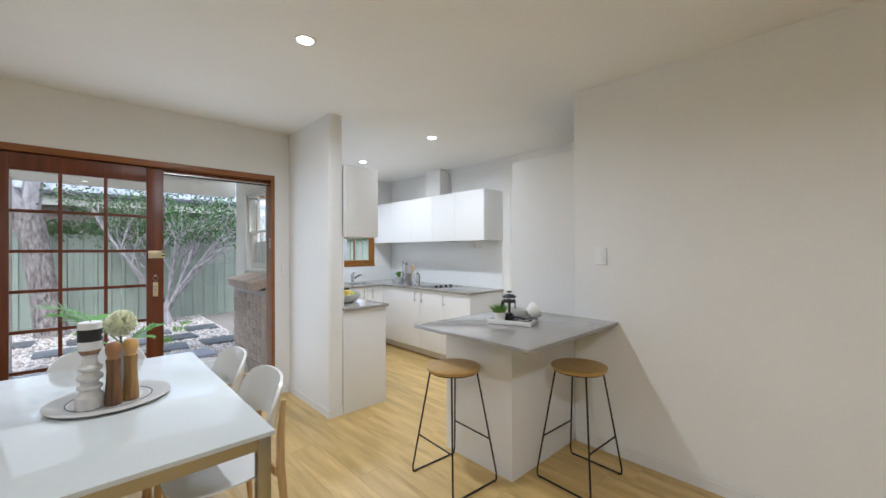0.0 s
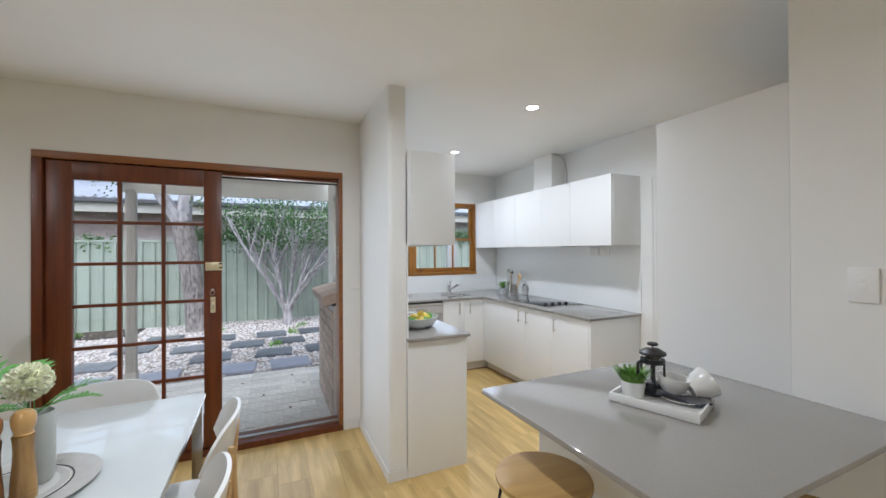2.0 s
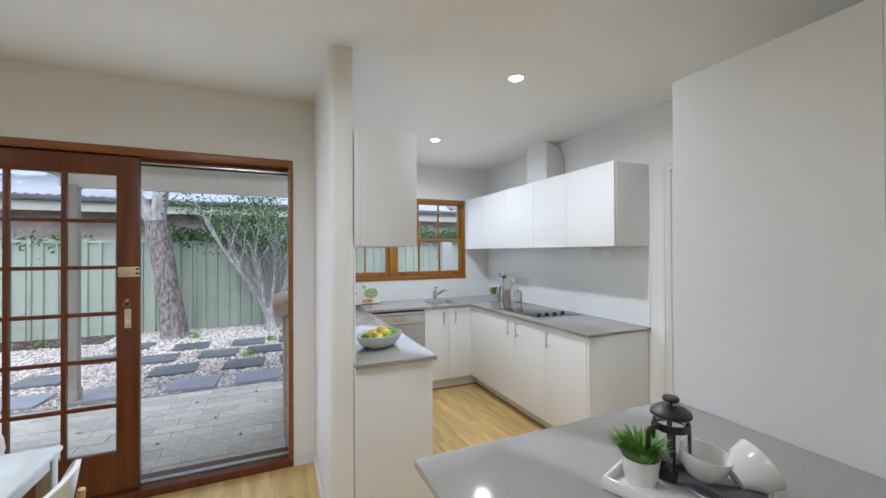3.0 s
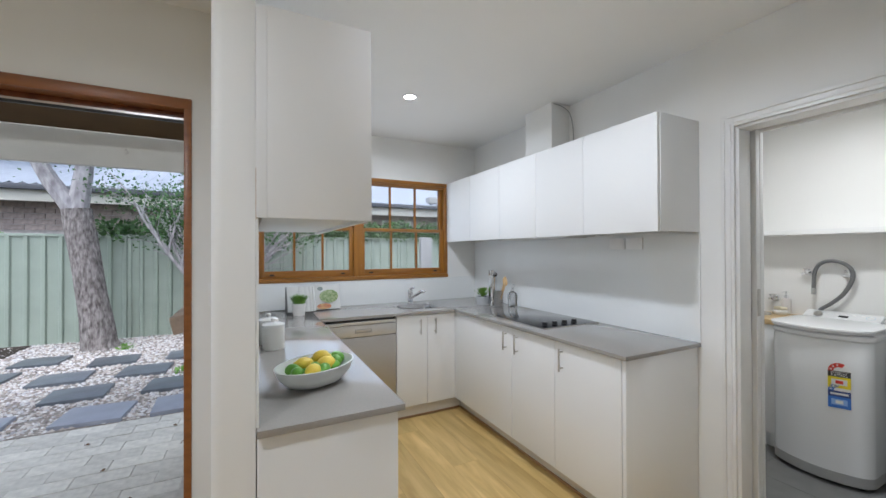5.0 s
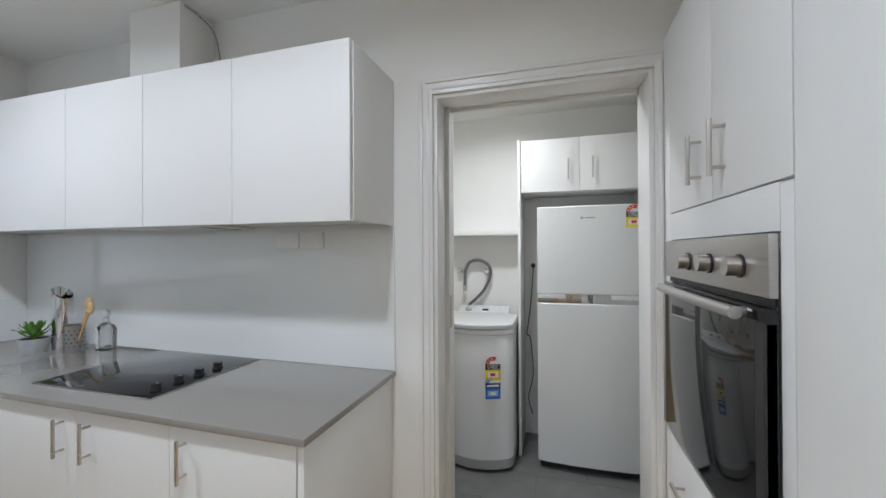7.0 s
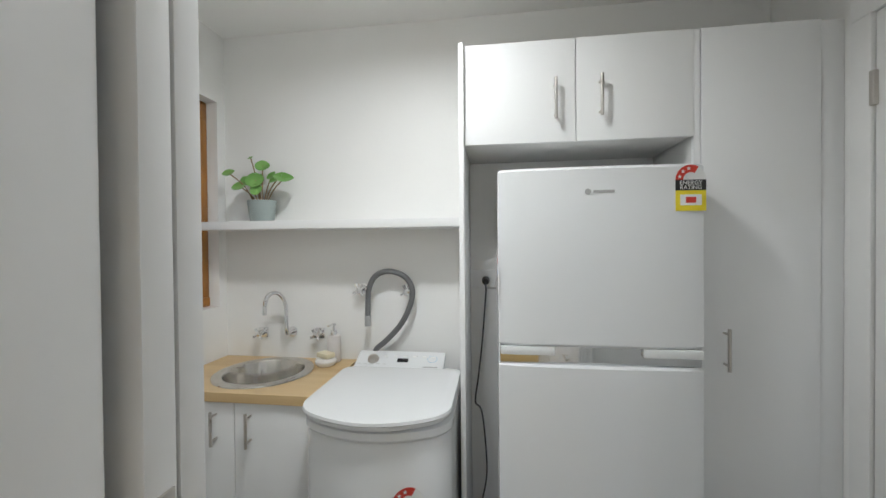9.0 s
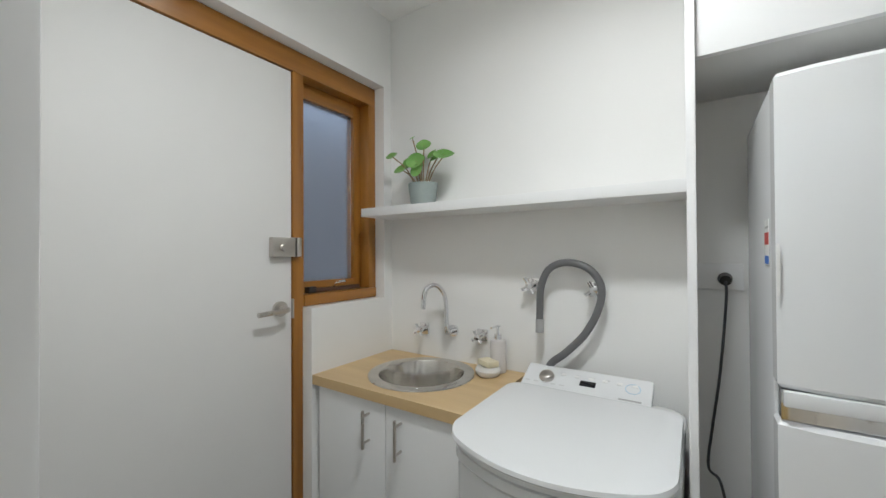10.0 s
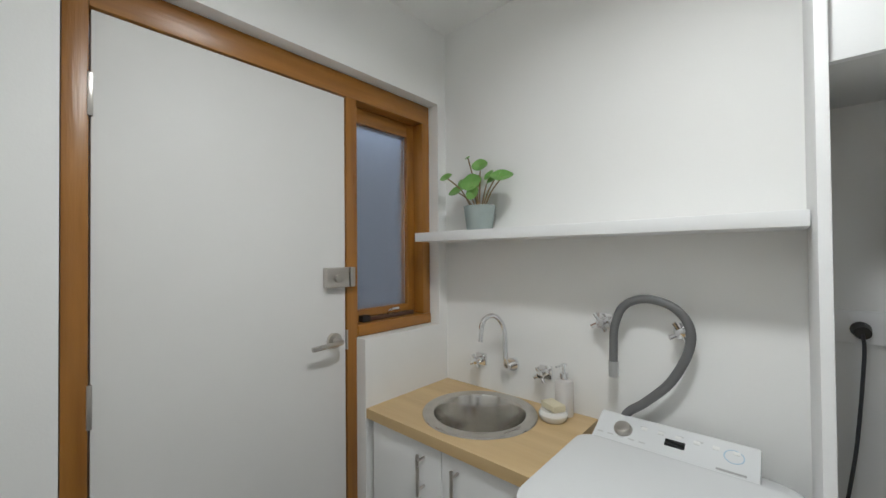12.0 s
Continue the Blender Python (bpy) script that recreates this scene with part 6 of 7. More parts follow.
for nm, mt, cx, cz, rx, rz_ in (("photo_salad", M_SALAD, 0.118, 0.118, 0.084, 0.055), ("photo_berries", M_BERRY, 0.070, 0.036, 0.060, 0.024), ("photo_cup", M_GREYPOT, 0.045, 0.185, 0.022, 0.017)):
    bm = bmesh.new()
    vv = []
    for a in np.linspace(0, 2 * math.pi, 25)[:24]:
        x, z = cx + rx * math.cos(a), cz + rz_ * math.sin(a)
        vv.append(bm.verts.new((x, -0.022 * math.sin(math.pi * min(1, max(0, x / 0.225))) ** 0.7 + 0.05 * (z - 0.008) / 0.205 - 0.0095, z)))
    bm.faces.new(vv)
    part(nm, bm, mt, bk, "printed food photograph")
bm = bmesh.new()
for k in range(9):
    zz = 0.17 - 0.014 * k
    box(bm, -0.155, -0.06, -0.0335 + 0.05 * (zz / 0.205), -0.0325 + 0.05 * (zz / 0.205), zz, zz + 0.004)
part("print_lines", bm, mat("print_grey", (0.58, 0.58, 0.57), 0.5), bk, "grey unreadable print")


# utensil holder and glass bottle
uh = thing("utensil_holder", pose(4.215, 5.745, HC), "perforated steel utensil holder", "utensil holder")
bm = bmesh.new()
lathe(bm, [(0, 0), (0.040, 0), (0.041, 0.003), (0.041, 0.132), (0.0425, 0.135), (0.039, 0.135), (0.039, 0.004), (0, 0.004)], 32)
part("can", bm, M_STEEL, uh)
bm = bmesh.new()
for r_ in range(5):
    for k in range(12):
        a = 2 * math.pi * (k + 0.5 * (r_ % 2)) / 12
        rod(bm, (0.0405 * math.cos(a), 0.0405 * math.sin(a), 0.03 + 0.02 * r_), (0.0416 * math.cos(a), 0.0416 * math.sin(a), 0.03 + 0.02 * r_), 0.004, 8)
part("perforations", bm, mat("dark_steel", (0.16, 0.16, 0.165), 0.5, 0.6), uh)
sp = thing("steel_caddy", pose(4.235, 5.87, HC), "tall polished steel cylinder with a slanted open top", "utensil holder")
bm = bmesh.new()
rings = []
for rr_, f in ((0.0, 0), (0.043, 0), (0.043, 1), (0.041, 1), (0.041, 0.03), (0.0, 0.03)):
    rings.append([bm.verts.new((max(rr_, 1e-4) * math.cos(a), max(rr_, 1e-4) * math.sin(a), 0.003 + f * (0.29 + 0.75 * max(rr_, 1e-4) * math.sin(a)))) for a in np.linspace(0, 2 * math.pi, 29)[:28]])
skin(bm, rings)
part("cylinder", bm, M_CHROME, sp)
for k, (dx, dy, top) in enumerate(((0.03, -0.045, 0.21), (0.015, -0.075, 0.19), (0.04, -0.02, 0.20))):
    ws = thing("wooden_spoon", pose(4.205 + 0.2 * dx, 5.745 + 0.2 * dy, HC + 0.006), "pale wooden spoon standing in the holder", "utensil", "wooden spoons")
    bm = bmesh.new()
    rod(bm, (0, 0, 0), (dx, dy, top), 0.005, 8)
    part("handle", bm, M_BIRCH, ws)
    bm = bmesh.new()
    bmesh.ops.create_uvsphere(bm, u_segments=14, v_segments=8, radius=1, matrix=Matrix.Translation((dx * 1.12, dy * 1.12, top + 0.025)) @ Matrix.Diagonal((0.012, 0.021, 0.032, 1)))
    part("bowl", bm, M_BIRCH, ws)
gb = thing("glass_bottle", pose(4.285, 5.63, HC), "clear square glass bottle with a round stopper", "bottle")
bm = bmesh.new()
skin(bm, [rrect(bm, 0, 0, 0.032, 0.032, 0.008, 0.0), rrect(bm, 0, 0, 0.034, 0.034, 0.008, 0.10), rrect(bm, 0, 0, 0.030, 0.030, 0.012, 0.122), rrect(bm, 0, 0, 0.013, 0.013, 0.0128, 0.14), rrect(bm, 0, 0, 0.013, 0.013, 0.0128, 0.165)], True, True)
part("body", bm, M_GLASS, gb).visible_shadow = False
bm = bmesh.new()
bmesh.ops.create_uvsphere(bm, u_segments=18, v_segments=12, radius=0.02, matrix=Matrix.Translation((0, 0, 0.186)))
part("stopper", bm, M_GLASS, gb).visible_shadow = False


# ---- laundry ----
def words(text, size, m, material, parent):
    """Raised lettering in the built-in font, as a part."""
    cu = bpy.data.curves.new("lettering", "FONT")
    cu.body, cu.size, cu.align_x, cu.align_y, cu.extrude = text, size, "CENTER", "CENTER", 0.0002
    cu.materials.append(material)
    ob = new("lettering", cu)
    ob.parent = parent
    ob.matrix_basis = m
    return ob


M_RED = mat("label_red", (0.62, 0.05, 0.03), 0.5)
M_YELLOW = mat("label_yellow", (0.80, 0.66, 0.02), 0.5)
M_BLUE = mat("label_blue", (0.05, 0.18, 0.60), 0.5)
M_PAPER = mat("label_white", (0.80, 0.80, 0.78), 0.5)


def arc_band(r0, r1, a0, a1, n=14, depth=0.0006, z=0.0):
    """A curved band in the local x-z plane, facing -y."""
    bm = bmesh.new()
    pts = []
    for i in range(n + 1):
        a = radians(a0 + (a1 - a0) * i / n)
        pts.append(((r0 * math.cos(a), r0 * math.sin(a)), (r1 * math.cos(a), r1 * math.sin(a))))
    vs = [[bm.verts.new((p[0], yy, p[1] + z)) for p in q] for yy in (-depth, 0) for q in pts]
    f, b = vs[:n + 1], vs[n + 1:]
    for i in range(n):
        bm.faces.new((f[i][0], f[i][1], f[i + 1][1], f[i + 1][0]))
        bm.faces.new((b[i + 1][0], b[i + 1][1], b[i][1], b[i][0]))
        bm.faces.new((f[i][1], b[i][1], b[i + 1][1], f[i + 1][1]))
    return bm


def rating_label(m, w, blue, parent_label):
    """A star rating sticker: an arc of stars over a black band and a coloured field; faces local -y."""
    th = thing("rating_sticker", m, parent_label, "sticker")
    r = w / 2
    part("arc_field", arc_band(0.0, r, 0, 180, z=0.0), M_PAPER, th)
    part("arc_band", arc_band(r * 0.5, r, 60 if not blue else 90, 180, depth=0.0010), M_BLUE if blue else M_RED, th)
    for k in range(3):
        a = radians(165 - 32 * k)
        bm = bmesh.new()
        vv = [bm.verts.new((r * 0.76 * math.cos(a) + r * (0.15 if i % 2 == 0 else 0.065) * math.sin(i * math.pi / 5), -0.0013, r * 0.76 * math.sin(a) + r * (0.15 if i % 2 == 0 else 0.065) * math.cos(i * math.pi / 5))) for i in range(10)]
        bm.faces.new(vv)
        part("star", bm, M_PAPER, th)
    part("band", boxm(-r, r, -0.0011, 0, -w * 0.36, 0), M_BLACK if not blue else mat("label_navy", (0.03, 0.06, 0.22), 0.5), th)
    if not blue:
        words("ENERGY", w * 0.20, pose(0, -0.0013, -w * 0.11, 90, 0, 0), M_PAPER, th)
        words("RATING", w * 0.20, pose(0, -0.0013, -w * 0.265, 90, 0, 0), M_PAPER, th)
    else:
        bm = boxm(-r * 0.8, r * 0.8, -0.0014, -0.0011, -w * 0.24, -w * 0.12)
        part("print_bar", bm, M_PAPER, th, "unreadable pale print")
    part("field", boxm(-r, r, -0.0010, 0, -w * 1.05, -w * 0.36), M_BLUE if blue else M_YELLOW, th)
    bm = boxm(-r * 0.7, r * 0.7, -0.0014, -0.0010, -w * 0.86, -w * 0.5)
    part("panel", bm, M_PAPER if not blue else mat("label_sky", (0.30, 0.48, 0.80), 0.5), th)
    part("figure_bar", boxm(-r * 0.34, r * 0.34, -0.0018, -0.0014, -w * 0.78, -w * 0.58), M_RED if not blue else M_PAPER, th, "unreadable printed figure")
    return th


# washing machine
WC = (5.565, 3.895)
wm = thing("washing_machine", pose(WC[0], WC[1], 0), "white top-loading washing machine with its lid closed", "washing machine")


WM_BOW, WM_IN = 0.082, 0.020   # how far the front bows, and how far its corners stand back


def wm_front(y, hx=0.262, hy=0.236):
    return -hx + WM_IN - WM_BOW * (1 - (y / hy) ** 2)


def wm_loop(bm, hx, hy, r, z, bow=WM_BOW, n=19):
    """A ring with a bowed front: the back corners, then the front curve."""
    hf = hx - WM_IN
    pts = []
    for cx, cy, a0 in ((hx - r, hy - r, 0), (-hf + r, hy - r, 90), (-hf + r, -hy + r, 180), (hx - r, -hy + r, 270)):
        if a0 == 180:
            pts += [(-hf, (hy - r) * (1 - 2 * i / n)) for i in range(1, n)]
        for i in range(7):
            a = radians(a0 + 15 * i)
            pts.append((cx + r * math.cos(a), cy + r * math.sin(a)))
    return [bm.verts.new((x - (bow * max(0, 1 - (y / hy) ** 2) * min(1, -x / (hf - r)) if x < 0 else 0), y, z)) for x, y in pts]


bm = bmesh.new()
skin(bm, [wm_loop(bm, 0.262, 0.236, 0.045, z) for z in (0.085, 0.3, 0.6, 0.845)] + [wm_loop(bm, 0.255, 0.230, 0.045, 0.862)], True, True)
part("cabinet", bm, M_WHITEGOOD, wm, "white curved cabinet")
bm = bmesh.new()
skin(bm, [wm_loop(bm, 0.255, 0.229, 0.045, 0.022), wm_loop(bm, 0.263, 0.2365, 0.045, 0.028), wm_loop(bm, 0.263, 0.2365, 0.045, 0.083), wm_loop(bm, 0.255, 0.229, 0.045, 0.0845)], True, True)
part("kick_band", bm, M_WHITEGREY, wm, "grey base band")
for sx in (-0.2, 0.2):
    for sy in (-0.18, 0.18):
        bm = bmesh.new()
        upright(bm, sx, sy, 0, 0.024, 0.02)
        part("foot", bm, M_BLACK, wm)
bm = bmesh.new()
skin(bm, [wm_loop(bm, 0.262, 0.236, 0.05, 0.8625), wm_loop(bm, 0.268, 0.241, 0.05, 0.872), wm_loop(bm, 0.266, 0.240, 0.05, 0.892), wm_loop(bm, 0.25, 0.228, 0.05, 0.902)], True, True)
part("top_rim", bm, M_WHITEGOOD, wm)
bm = bmesh.new()
rings = [wm_loop(bm, 0.207, 0.238, 0.05, z, 0.092) for z in (0.905, 0.915)] + [wm_loop(bm, 0.214, 0.244, 0.05, 0.921, 0.092), wm_loop(bm, 0.212, 0.242, 0.05, 0.930, 0.092), wm_loop(bm, 0.192, 0.222, 0.05, 0.935, 0.088)]
skin(bm, rings, True, True)
bmesh.ops.translate(bm, verts=bm.verts, vec=(-0.060, 0.006, 0))
part("lid", bm, M_WHITEGOOD, wm, "closed white lid")
bm = boxm(-0.060, 0.060, -0.190, 0.194, -0.018, 0.010, bevel=0.006)
pan = part("control_panel", bm, M_WHITEGOOD, wm)
pan.matrix_basis = pose(0.208, 0.030, 0.935, 0, -24, 0)
bm = bmesh.new()
lathe(bm, [(0.024, 0.010), (0.025, 0.014), (0.021, 0.024), (0.018, 0.026), (0, 0.0262)], 28, 0.0, 0.118)
part("dial", bm, M_NICKEL, pan, "silver dial")
part("display", boxm(-0.012, 0.012, -0.035, 0.012, 0.0095, 0.0110, bevel=0.001), M_BLKGLASS, pan, "small dark display")
M_PRINT = bpy.data.materials["print_grey"]
for k in range(9):
    yy = 0.175 - 0.028 * (k % 5) if k < 5 else 0.07 - 0.045 * (k - 5)
    part("print_mark", boxm(-0.028 if k < 5 else 0.028, -0.024 if k < 5 else 0.032, yy - 0.008, yy + 0.008, 0.0095, 0.0104), M_PRINT, pan)
for k in range(6):
    bm = boxm(0.018, 0.030, 0.06 - 0.042 * k, 0.075 - 0.042 * k, 0.0095, 0.0112, bevel=0.001)
    part("button", bm, M_PAPER, pan)
part("brand_bar", boxm(-0.040, -0.034, -0.165, -0.105, 0.0095, 0.0104), M_WHITEGREY, pan, "grey printed bar")
bm = bmesh.new()
lathe(bm, [(0.019, 0.0098), (0.0195, 0.0106), (0.021, 0.0106), (0.0215, 0.0098)], 28, 0.012, -0.138)
part("round_print", bm, mat("print_pale_blue", (0.45, 0.60, 0.72), 0.5), pan)
for zc, bl in ((0.685, False), (0.568, True)):
    yy = -0.117
    rating_label(pose(WC[0] + wm_front(yy) - 0.004, WC[1] + yy, zc, 0, 0, -90) @ pose(0, 0, 0, 0, 0, 22), 0.095, bl, "blue star rating sticker on the washing machine" if bl else "yellow and red star rating sticker on the washing machine")

# fridge
frg = thing("fridge", pose(5.62, 3.208, 0), "white two-door fridge with the freezer on top", "fridge")
part("cabinet", boxm(-0.165, 0.22, -0.302, 0.302, 0.03, 1.668, bevel=0.006), M_WHITEGOOD, frg)


def bowed_door(z0, z1):
    bm = bmesh.new()
    n = 12
    rings = []
    for z, ins in ((z0, 0.006), (z0 + 0.008, 0.0), (z1 - 0.008, 0.0), (z1, 0.006)):
        pts = [(-0.168, 0.303 - ins), (-0.168, -0.303 + ins)]
        for i in range(n + 1):
            y = (-0.303 + ins) + (0.606 - 2 * ins) * i / n
            e = min(i, n - i)
            pts.append((-0.220 - 0.012 * (1 - (y / 0.303) ** 2) + (0.008 if e == 0 else 0) + ins, y))
        rings.append([bm.verts.new((x, y, z)) for x, y in pts])
    return skin(bm, rings, True, True)


part("freezer_door", bowed_door(1.118, 1.672), M_WHITEGOOD, frg, "white freezer door")
fd = part("fridge_door", bowed_door(0.05, 1.062), M_WHITEGOOD, frg, "white fridge door")
part("handle_band", boxm(-0.212, -0.17, -0.298, 0.298, 1.064, 1.116), mat("fridge_band", (0.72, 0.73, 0.74), 0.04, 1.0), frg, "glossy silver strip between the doors")
part("grip_lip", boxm(-0.228, -0.212, -0.297, -0.13, 1.090, 1.117, bevel=0.004), M_WHITEGOOD, frg)
part("grip_lip", boxm(-0.228, -0.212, 0.13, 0.297, 1.090, 1.117, bevel=0.004), M_WHITEGOOD, frg)
part("plinth", boxm(-0.19, 0.2, -0.29, 0.29, 0.008, 0.05), M_BLACK, frg)
bm = bmesh.new()
rod(bm, (-0.234, 0.032, 1.595), (-0.2325, 0.032, 1.595), 0.009, 20)
box(bm, -0.2340, -0.2320, -0.045, 0.016, 1.591, 1.599)
part("badge", bm, M_WHITEGREY, frg, "small grey badge")
part("door_sticker", boxm(-0.223, -0.219, 0.299, 0.3035, 1.28, 1.37), M_PAPER, frg)
rating_label(pose(5.398, 2.945, 1.624, 0, 0, -90) @ pose(0, 0, 0, 0, 0, 5), 0.088, False, "yellow and red star rating sticker on the fridge")
ss = thing("side_sticker", pose(5.50, 3.5105, 1.37), "small red and blue sticker on the side of the fridge", "sticker")
part("paper", boxm(-0.02, 0.03, 0, 0.0008, -0.04, 0.05), M_PAPER, ss)
part("red_bar", boxm(-0.02, 0.03, 0.0008, 0.0012, 0.0, 0.024), M_RED, ss)
part("print_bar", boxm(-0.014, 0.024, 0.0008, 0.0012, 0.032, 0.036), M_WHITEGREY, ss, "unreadable grey print")
part("blue_bar", boxm(-0.02, 0.03, 0.0008, 0.0012, -0.038, -0.022), M_BLUE, ss)

# fridge surround
sp_ = solo("fridge_side_panel", boxm(5.52, LX - 0.001, 3.626, 3.644, 0, 2.145, bevel=0.001), M_CAB, "tall white panel beside the fridge", "cabinet panel")
cu_ = thing("fridge_cupboard", pose(5.7, 3.25, 1.79), "white cupboard with two doors above the fridge", "cabinet")
wbox("body", cu_, 5.562, LX - 0.002, 2.868, 3.625, 1.792, 2.14, M_CARC)
d = wbox("door", cu_, 5.542, 5.560, 3.243, 3.625, 1.79, 2.142, M_CAB)
whandle(cu_, d, (5.542, 3.312, 1.862), (5.542, 3.312, 2.0), (-1, 0, 0))
d = wbox("door", cu_, 5.542, 5.560, 2.867, 3.240, 1.79, 2.142, M_CAB)
whandle(cu_, d, (5.542, 3.163, 1.865), (5.542, 3.163, 2.003), (-1, 0, 0))
tc = thing("broom_cupboard", pose(5.72, 2.64, 0), "tall white cupboard beside the fridge", "cabinet")
wbox("body", tc, 5.562, LX - 0.002, 2.422, 2.866, 0, 2.14, M_CARC)
wbox("side_panel", tc, 5.545, 5.562, 2.846, 2.866, 0, 2.142, M_CAB)
d = wbox("door", tc, 5.542, 5.560, 2.492, 2.843, 0.10, 2.142, M_CAB)
whandle(tc, d, (5.542, 2.775, 1.02), (5.542, 2.775, 1.158), (-1, 0, 0))
wbox("filler", tc, 5.548, 5.5615, 2.422, 2.488, 0, 2.14, M_CAB)
d4 = thing("door_4", pose(0, 0, 0), "white door in a moulded frame beside the broom cupboard", "door", "", "structure")
part("upright", boxm(5.445, 5.51, 2.42, 2.438, 0, 2.10, bevel=0.003), M_TRIM, d4)
part("upright", boxm(4.58, 4.615, 2.42, 2.438, 0, 2.10, bevel=0.003), M_TRIM, d4)
part("header", boxm(4.58, 5.51, 2.42, 2.438, 2.10, 2.165, bevel=0.003), M_TRIM, d4)
part("leaf", boxm(4.617, 5.442, 2.415, 2.427, 0.01, 2.098, bevel=0.002), M_TRIM, d4, "smooth white door leaf")
part("hinge", boxm(5.433, 5.448, 2.427, 2.441, 1.83, 1.93, bevel=0.002), M_NICKEL, d4, "steel hinge")

# laundry bench, sink and shelf
lc = thing("laundry_cabinet", pose(5.65, 4.48, 0), "white laundry cabinet with two doors", "cabinet")
wbox("body", lc, 5.464, LX - 0.002, 4.155, LW - 0.002, 0.10, 0.745, M_CARC)
wbox("side_panel", lc, 5.464, LX - 0.002, 4.155, 4.171, 0.746, 0.874, M_CARC)
wbox("side_panel", lc, 5.464, LX - 0.002, LW - 0.02, LW - 0.003, 0.746, 0.874, M_CARC)
for a, b, hy in ((4.464, 4.785, 4.534), (4.165, 4.460, 4.398)):
    d = wbox("door", lc, 5.444, 5.462, a, b, 0.11, 0.870, M_CAB)
    whandle(lc, d, (5.444, hy, 0.722), (5.444, hy, 0.845), (-1, 0, 0))
wbox("plinth", lc, 5.49, 5.505, 4.16, LW - 0.003, 0, 0.10, M_CAB)
SC, SR = (5.665, 4.482), 0.158
LB = (5.432, LX - 0.001, 4.152, LW - 0.001)
angles = sorted([2 * math.pi * i / 48 for i in range(48)] + [math.atan2(yc - SC[1], xc - SC[0]) % (2 * math.pi) for xc in LB[:2] for yc in LB[2:]])
bm = bmesh.new()
levels = []
for z in (0.910, 0.876):
    inner, outer = [], []
    for a in angles:
        c, s_ = math.cos(a), math.sin(a)
        tx = (LB[1] - SC[0]) / c if c > 1e-9 else ((LB[0] - SC[0]) / c if c < -1e-9 else 1e9)
        ty = (LB[3] - SC[1]) / s_ if s_ > 1e-9 else ((LB[2] - SC[1]) / s_ if s_ < -1e-9 else 1e9)
        q = min(tx, ty)
        inner.append(bm.verts.new((SC[0] + SR * c, SC[1] + SR * s_, z)))
        outer.append(bm.verts.new((SC[0] + q * c, SC[1] + q * s_, z)))
    levels.append((inner, outer))
(i0, o0), (i1, o1) = levels
skin(bm, [i0, o0, o1, i1, i0])
solo("laundry_benchtop", bm, M_LAUNBENCH, "pale timber laminate laundry benchtop", "benchtop", smooth=None)
bm = bmesh.new()
lathe(bm, [(0.198, 0.911), (0.196, 0.915), (0.176, 0.917), (0.158, 0.914), (0.153, 0.905), (0.148, 0.80), (0.135, 0.765), (0.03, 0.755), (0.0, 0.754)], 56, SC[0], SC[1])
snk = thing("laundry_sink", pose(0, 0, 0), "round stainless steel laundry sink set in the bench", "sink")
part("basin", bm, mat("laundry_sink_steel", (0.62, 0.60, 0.56), 0.16, 1.0, var=0.08, scale=20), snk)
bm = bmesh.new()
lathe(bm, [(0.0, 0.760), (0.022, 0.760), (0.026, 0.757)], 24, SC[0], SC[1])
part("drain", bm, M_CHROME, snk)
sh = thing("wall_shelf", pose(5.78, 4.23, 1.51), "white floating shelf along the laundry wall", "shelf")
part("board", boxm(-0.10, LX - 5.7805, -0.584, 0.579, 0, 0.035, bevel=0.0015), M_CAB, sh)


def cross_tap(x, y, z, label, material, spread=0.028):
    th = thing("wall_tap", pose(x, y, z), label, "tap", "laundry taps")
    part("wall_plate", boxm(-0.010, 0, -0.024, 0.024, -0.024, 0.024, bevel=0.003), M_CHROME, th)
    bm = bmesh.new()
    rod(bm, (0, 0, 0), (-0.045, 0, 0), 0.013, 16)
    part("spindle", bm, M_CHROME, th)
    for k in range(4):
        a = math.pi / 4 + k * math.pi / 2 + 0.25
        bm = bmesh.new()
        rod(bm, (-0.046, 0, 0), (-0.048, spread * math.cos(a), spread * math.sin(a)), 0.0055, 10, r2=0.0065)
        part("arm", bm, material, th)
    bm = bmesh.new()
    lathe(bm, [(0.0, 0.0), (0.012, 0.0), (0.012, 0.010), (0.0, 0.012)], 16)
    bmesh.ops.rotate(bm, verts=bm.verts, matrix=Matrix.Rotation(radians(-90), 3, "Y"))
    bmesh.ops.translate(bm, verts=bm.verts, vec=(-0.043, 0, 0))
    part("cap", bm, material, th)
    return th


cross_tap(LX, 4.618, 1.028, "chrome cross-handled wall tap over the laundry sink", M_CHROME)
cross_tap(LX, 4.334, 1.030, "chrome cross-handled wall tap over the laundry sink", M_CHROME)
cross_tap(LX, 4.125, 1.238, "chrome cross-handled washing machine tap", M_CHROME, 0.032)
cross_tap(LX, 3.905, 1.232, "chrome cross-handled washing machine tap", M_CHROME, 0.032)
spt = thing("wall_spout", pose(LX, 4.470, 1.034), "chrome gooseneck wall spout over the laundry sink", "spout")
bm = bmesh.new()
rod(bm, (0, 0, 0), (-0.012, 0, 0), 0.024, 20)
part("flange", bm, M_CHROME, spt)
bm = bmesh.new()
tube(bm, curve_pts([(-0.010, 0, 0), (-0.042, 0, 0.0), (-0.056, 0.0, 0.018), (-0.060, 0.002, 0.13), (-0.078, 0.015, 0.180), (-0.105, 0.033, 0.194), (-0.130, 0.052, 0.17), (-0.136, 0.058, 0.10)], 6), 0.0095, 14)
part("neck", bm, M_CHROME, spt)
hs = thing("washer_hose", pose(LX - 0.055, 4.0, 1.0), "grey corrugated washing machine hose hooked over the tap", "hose")
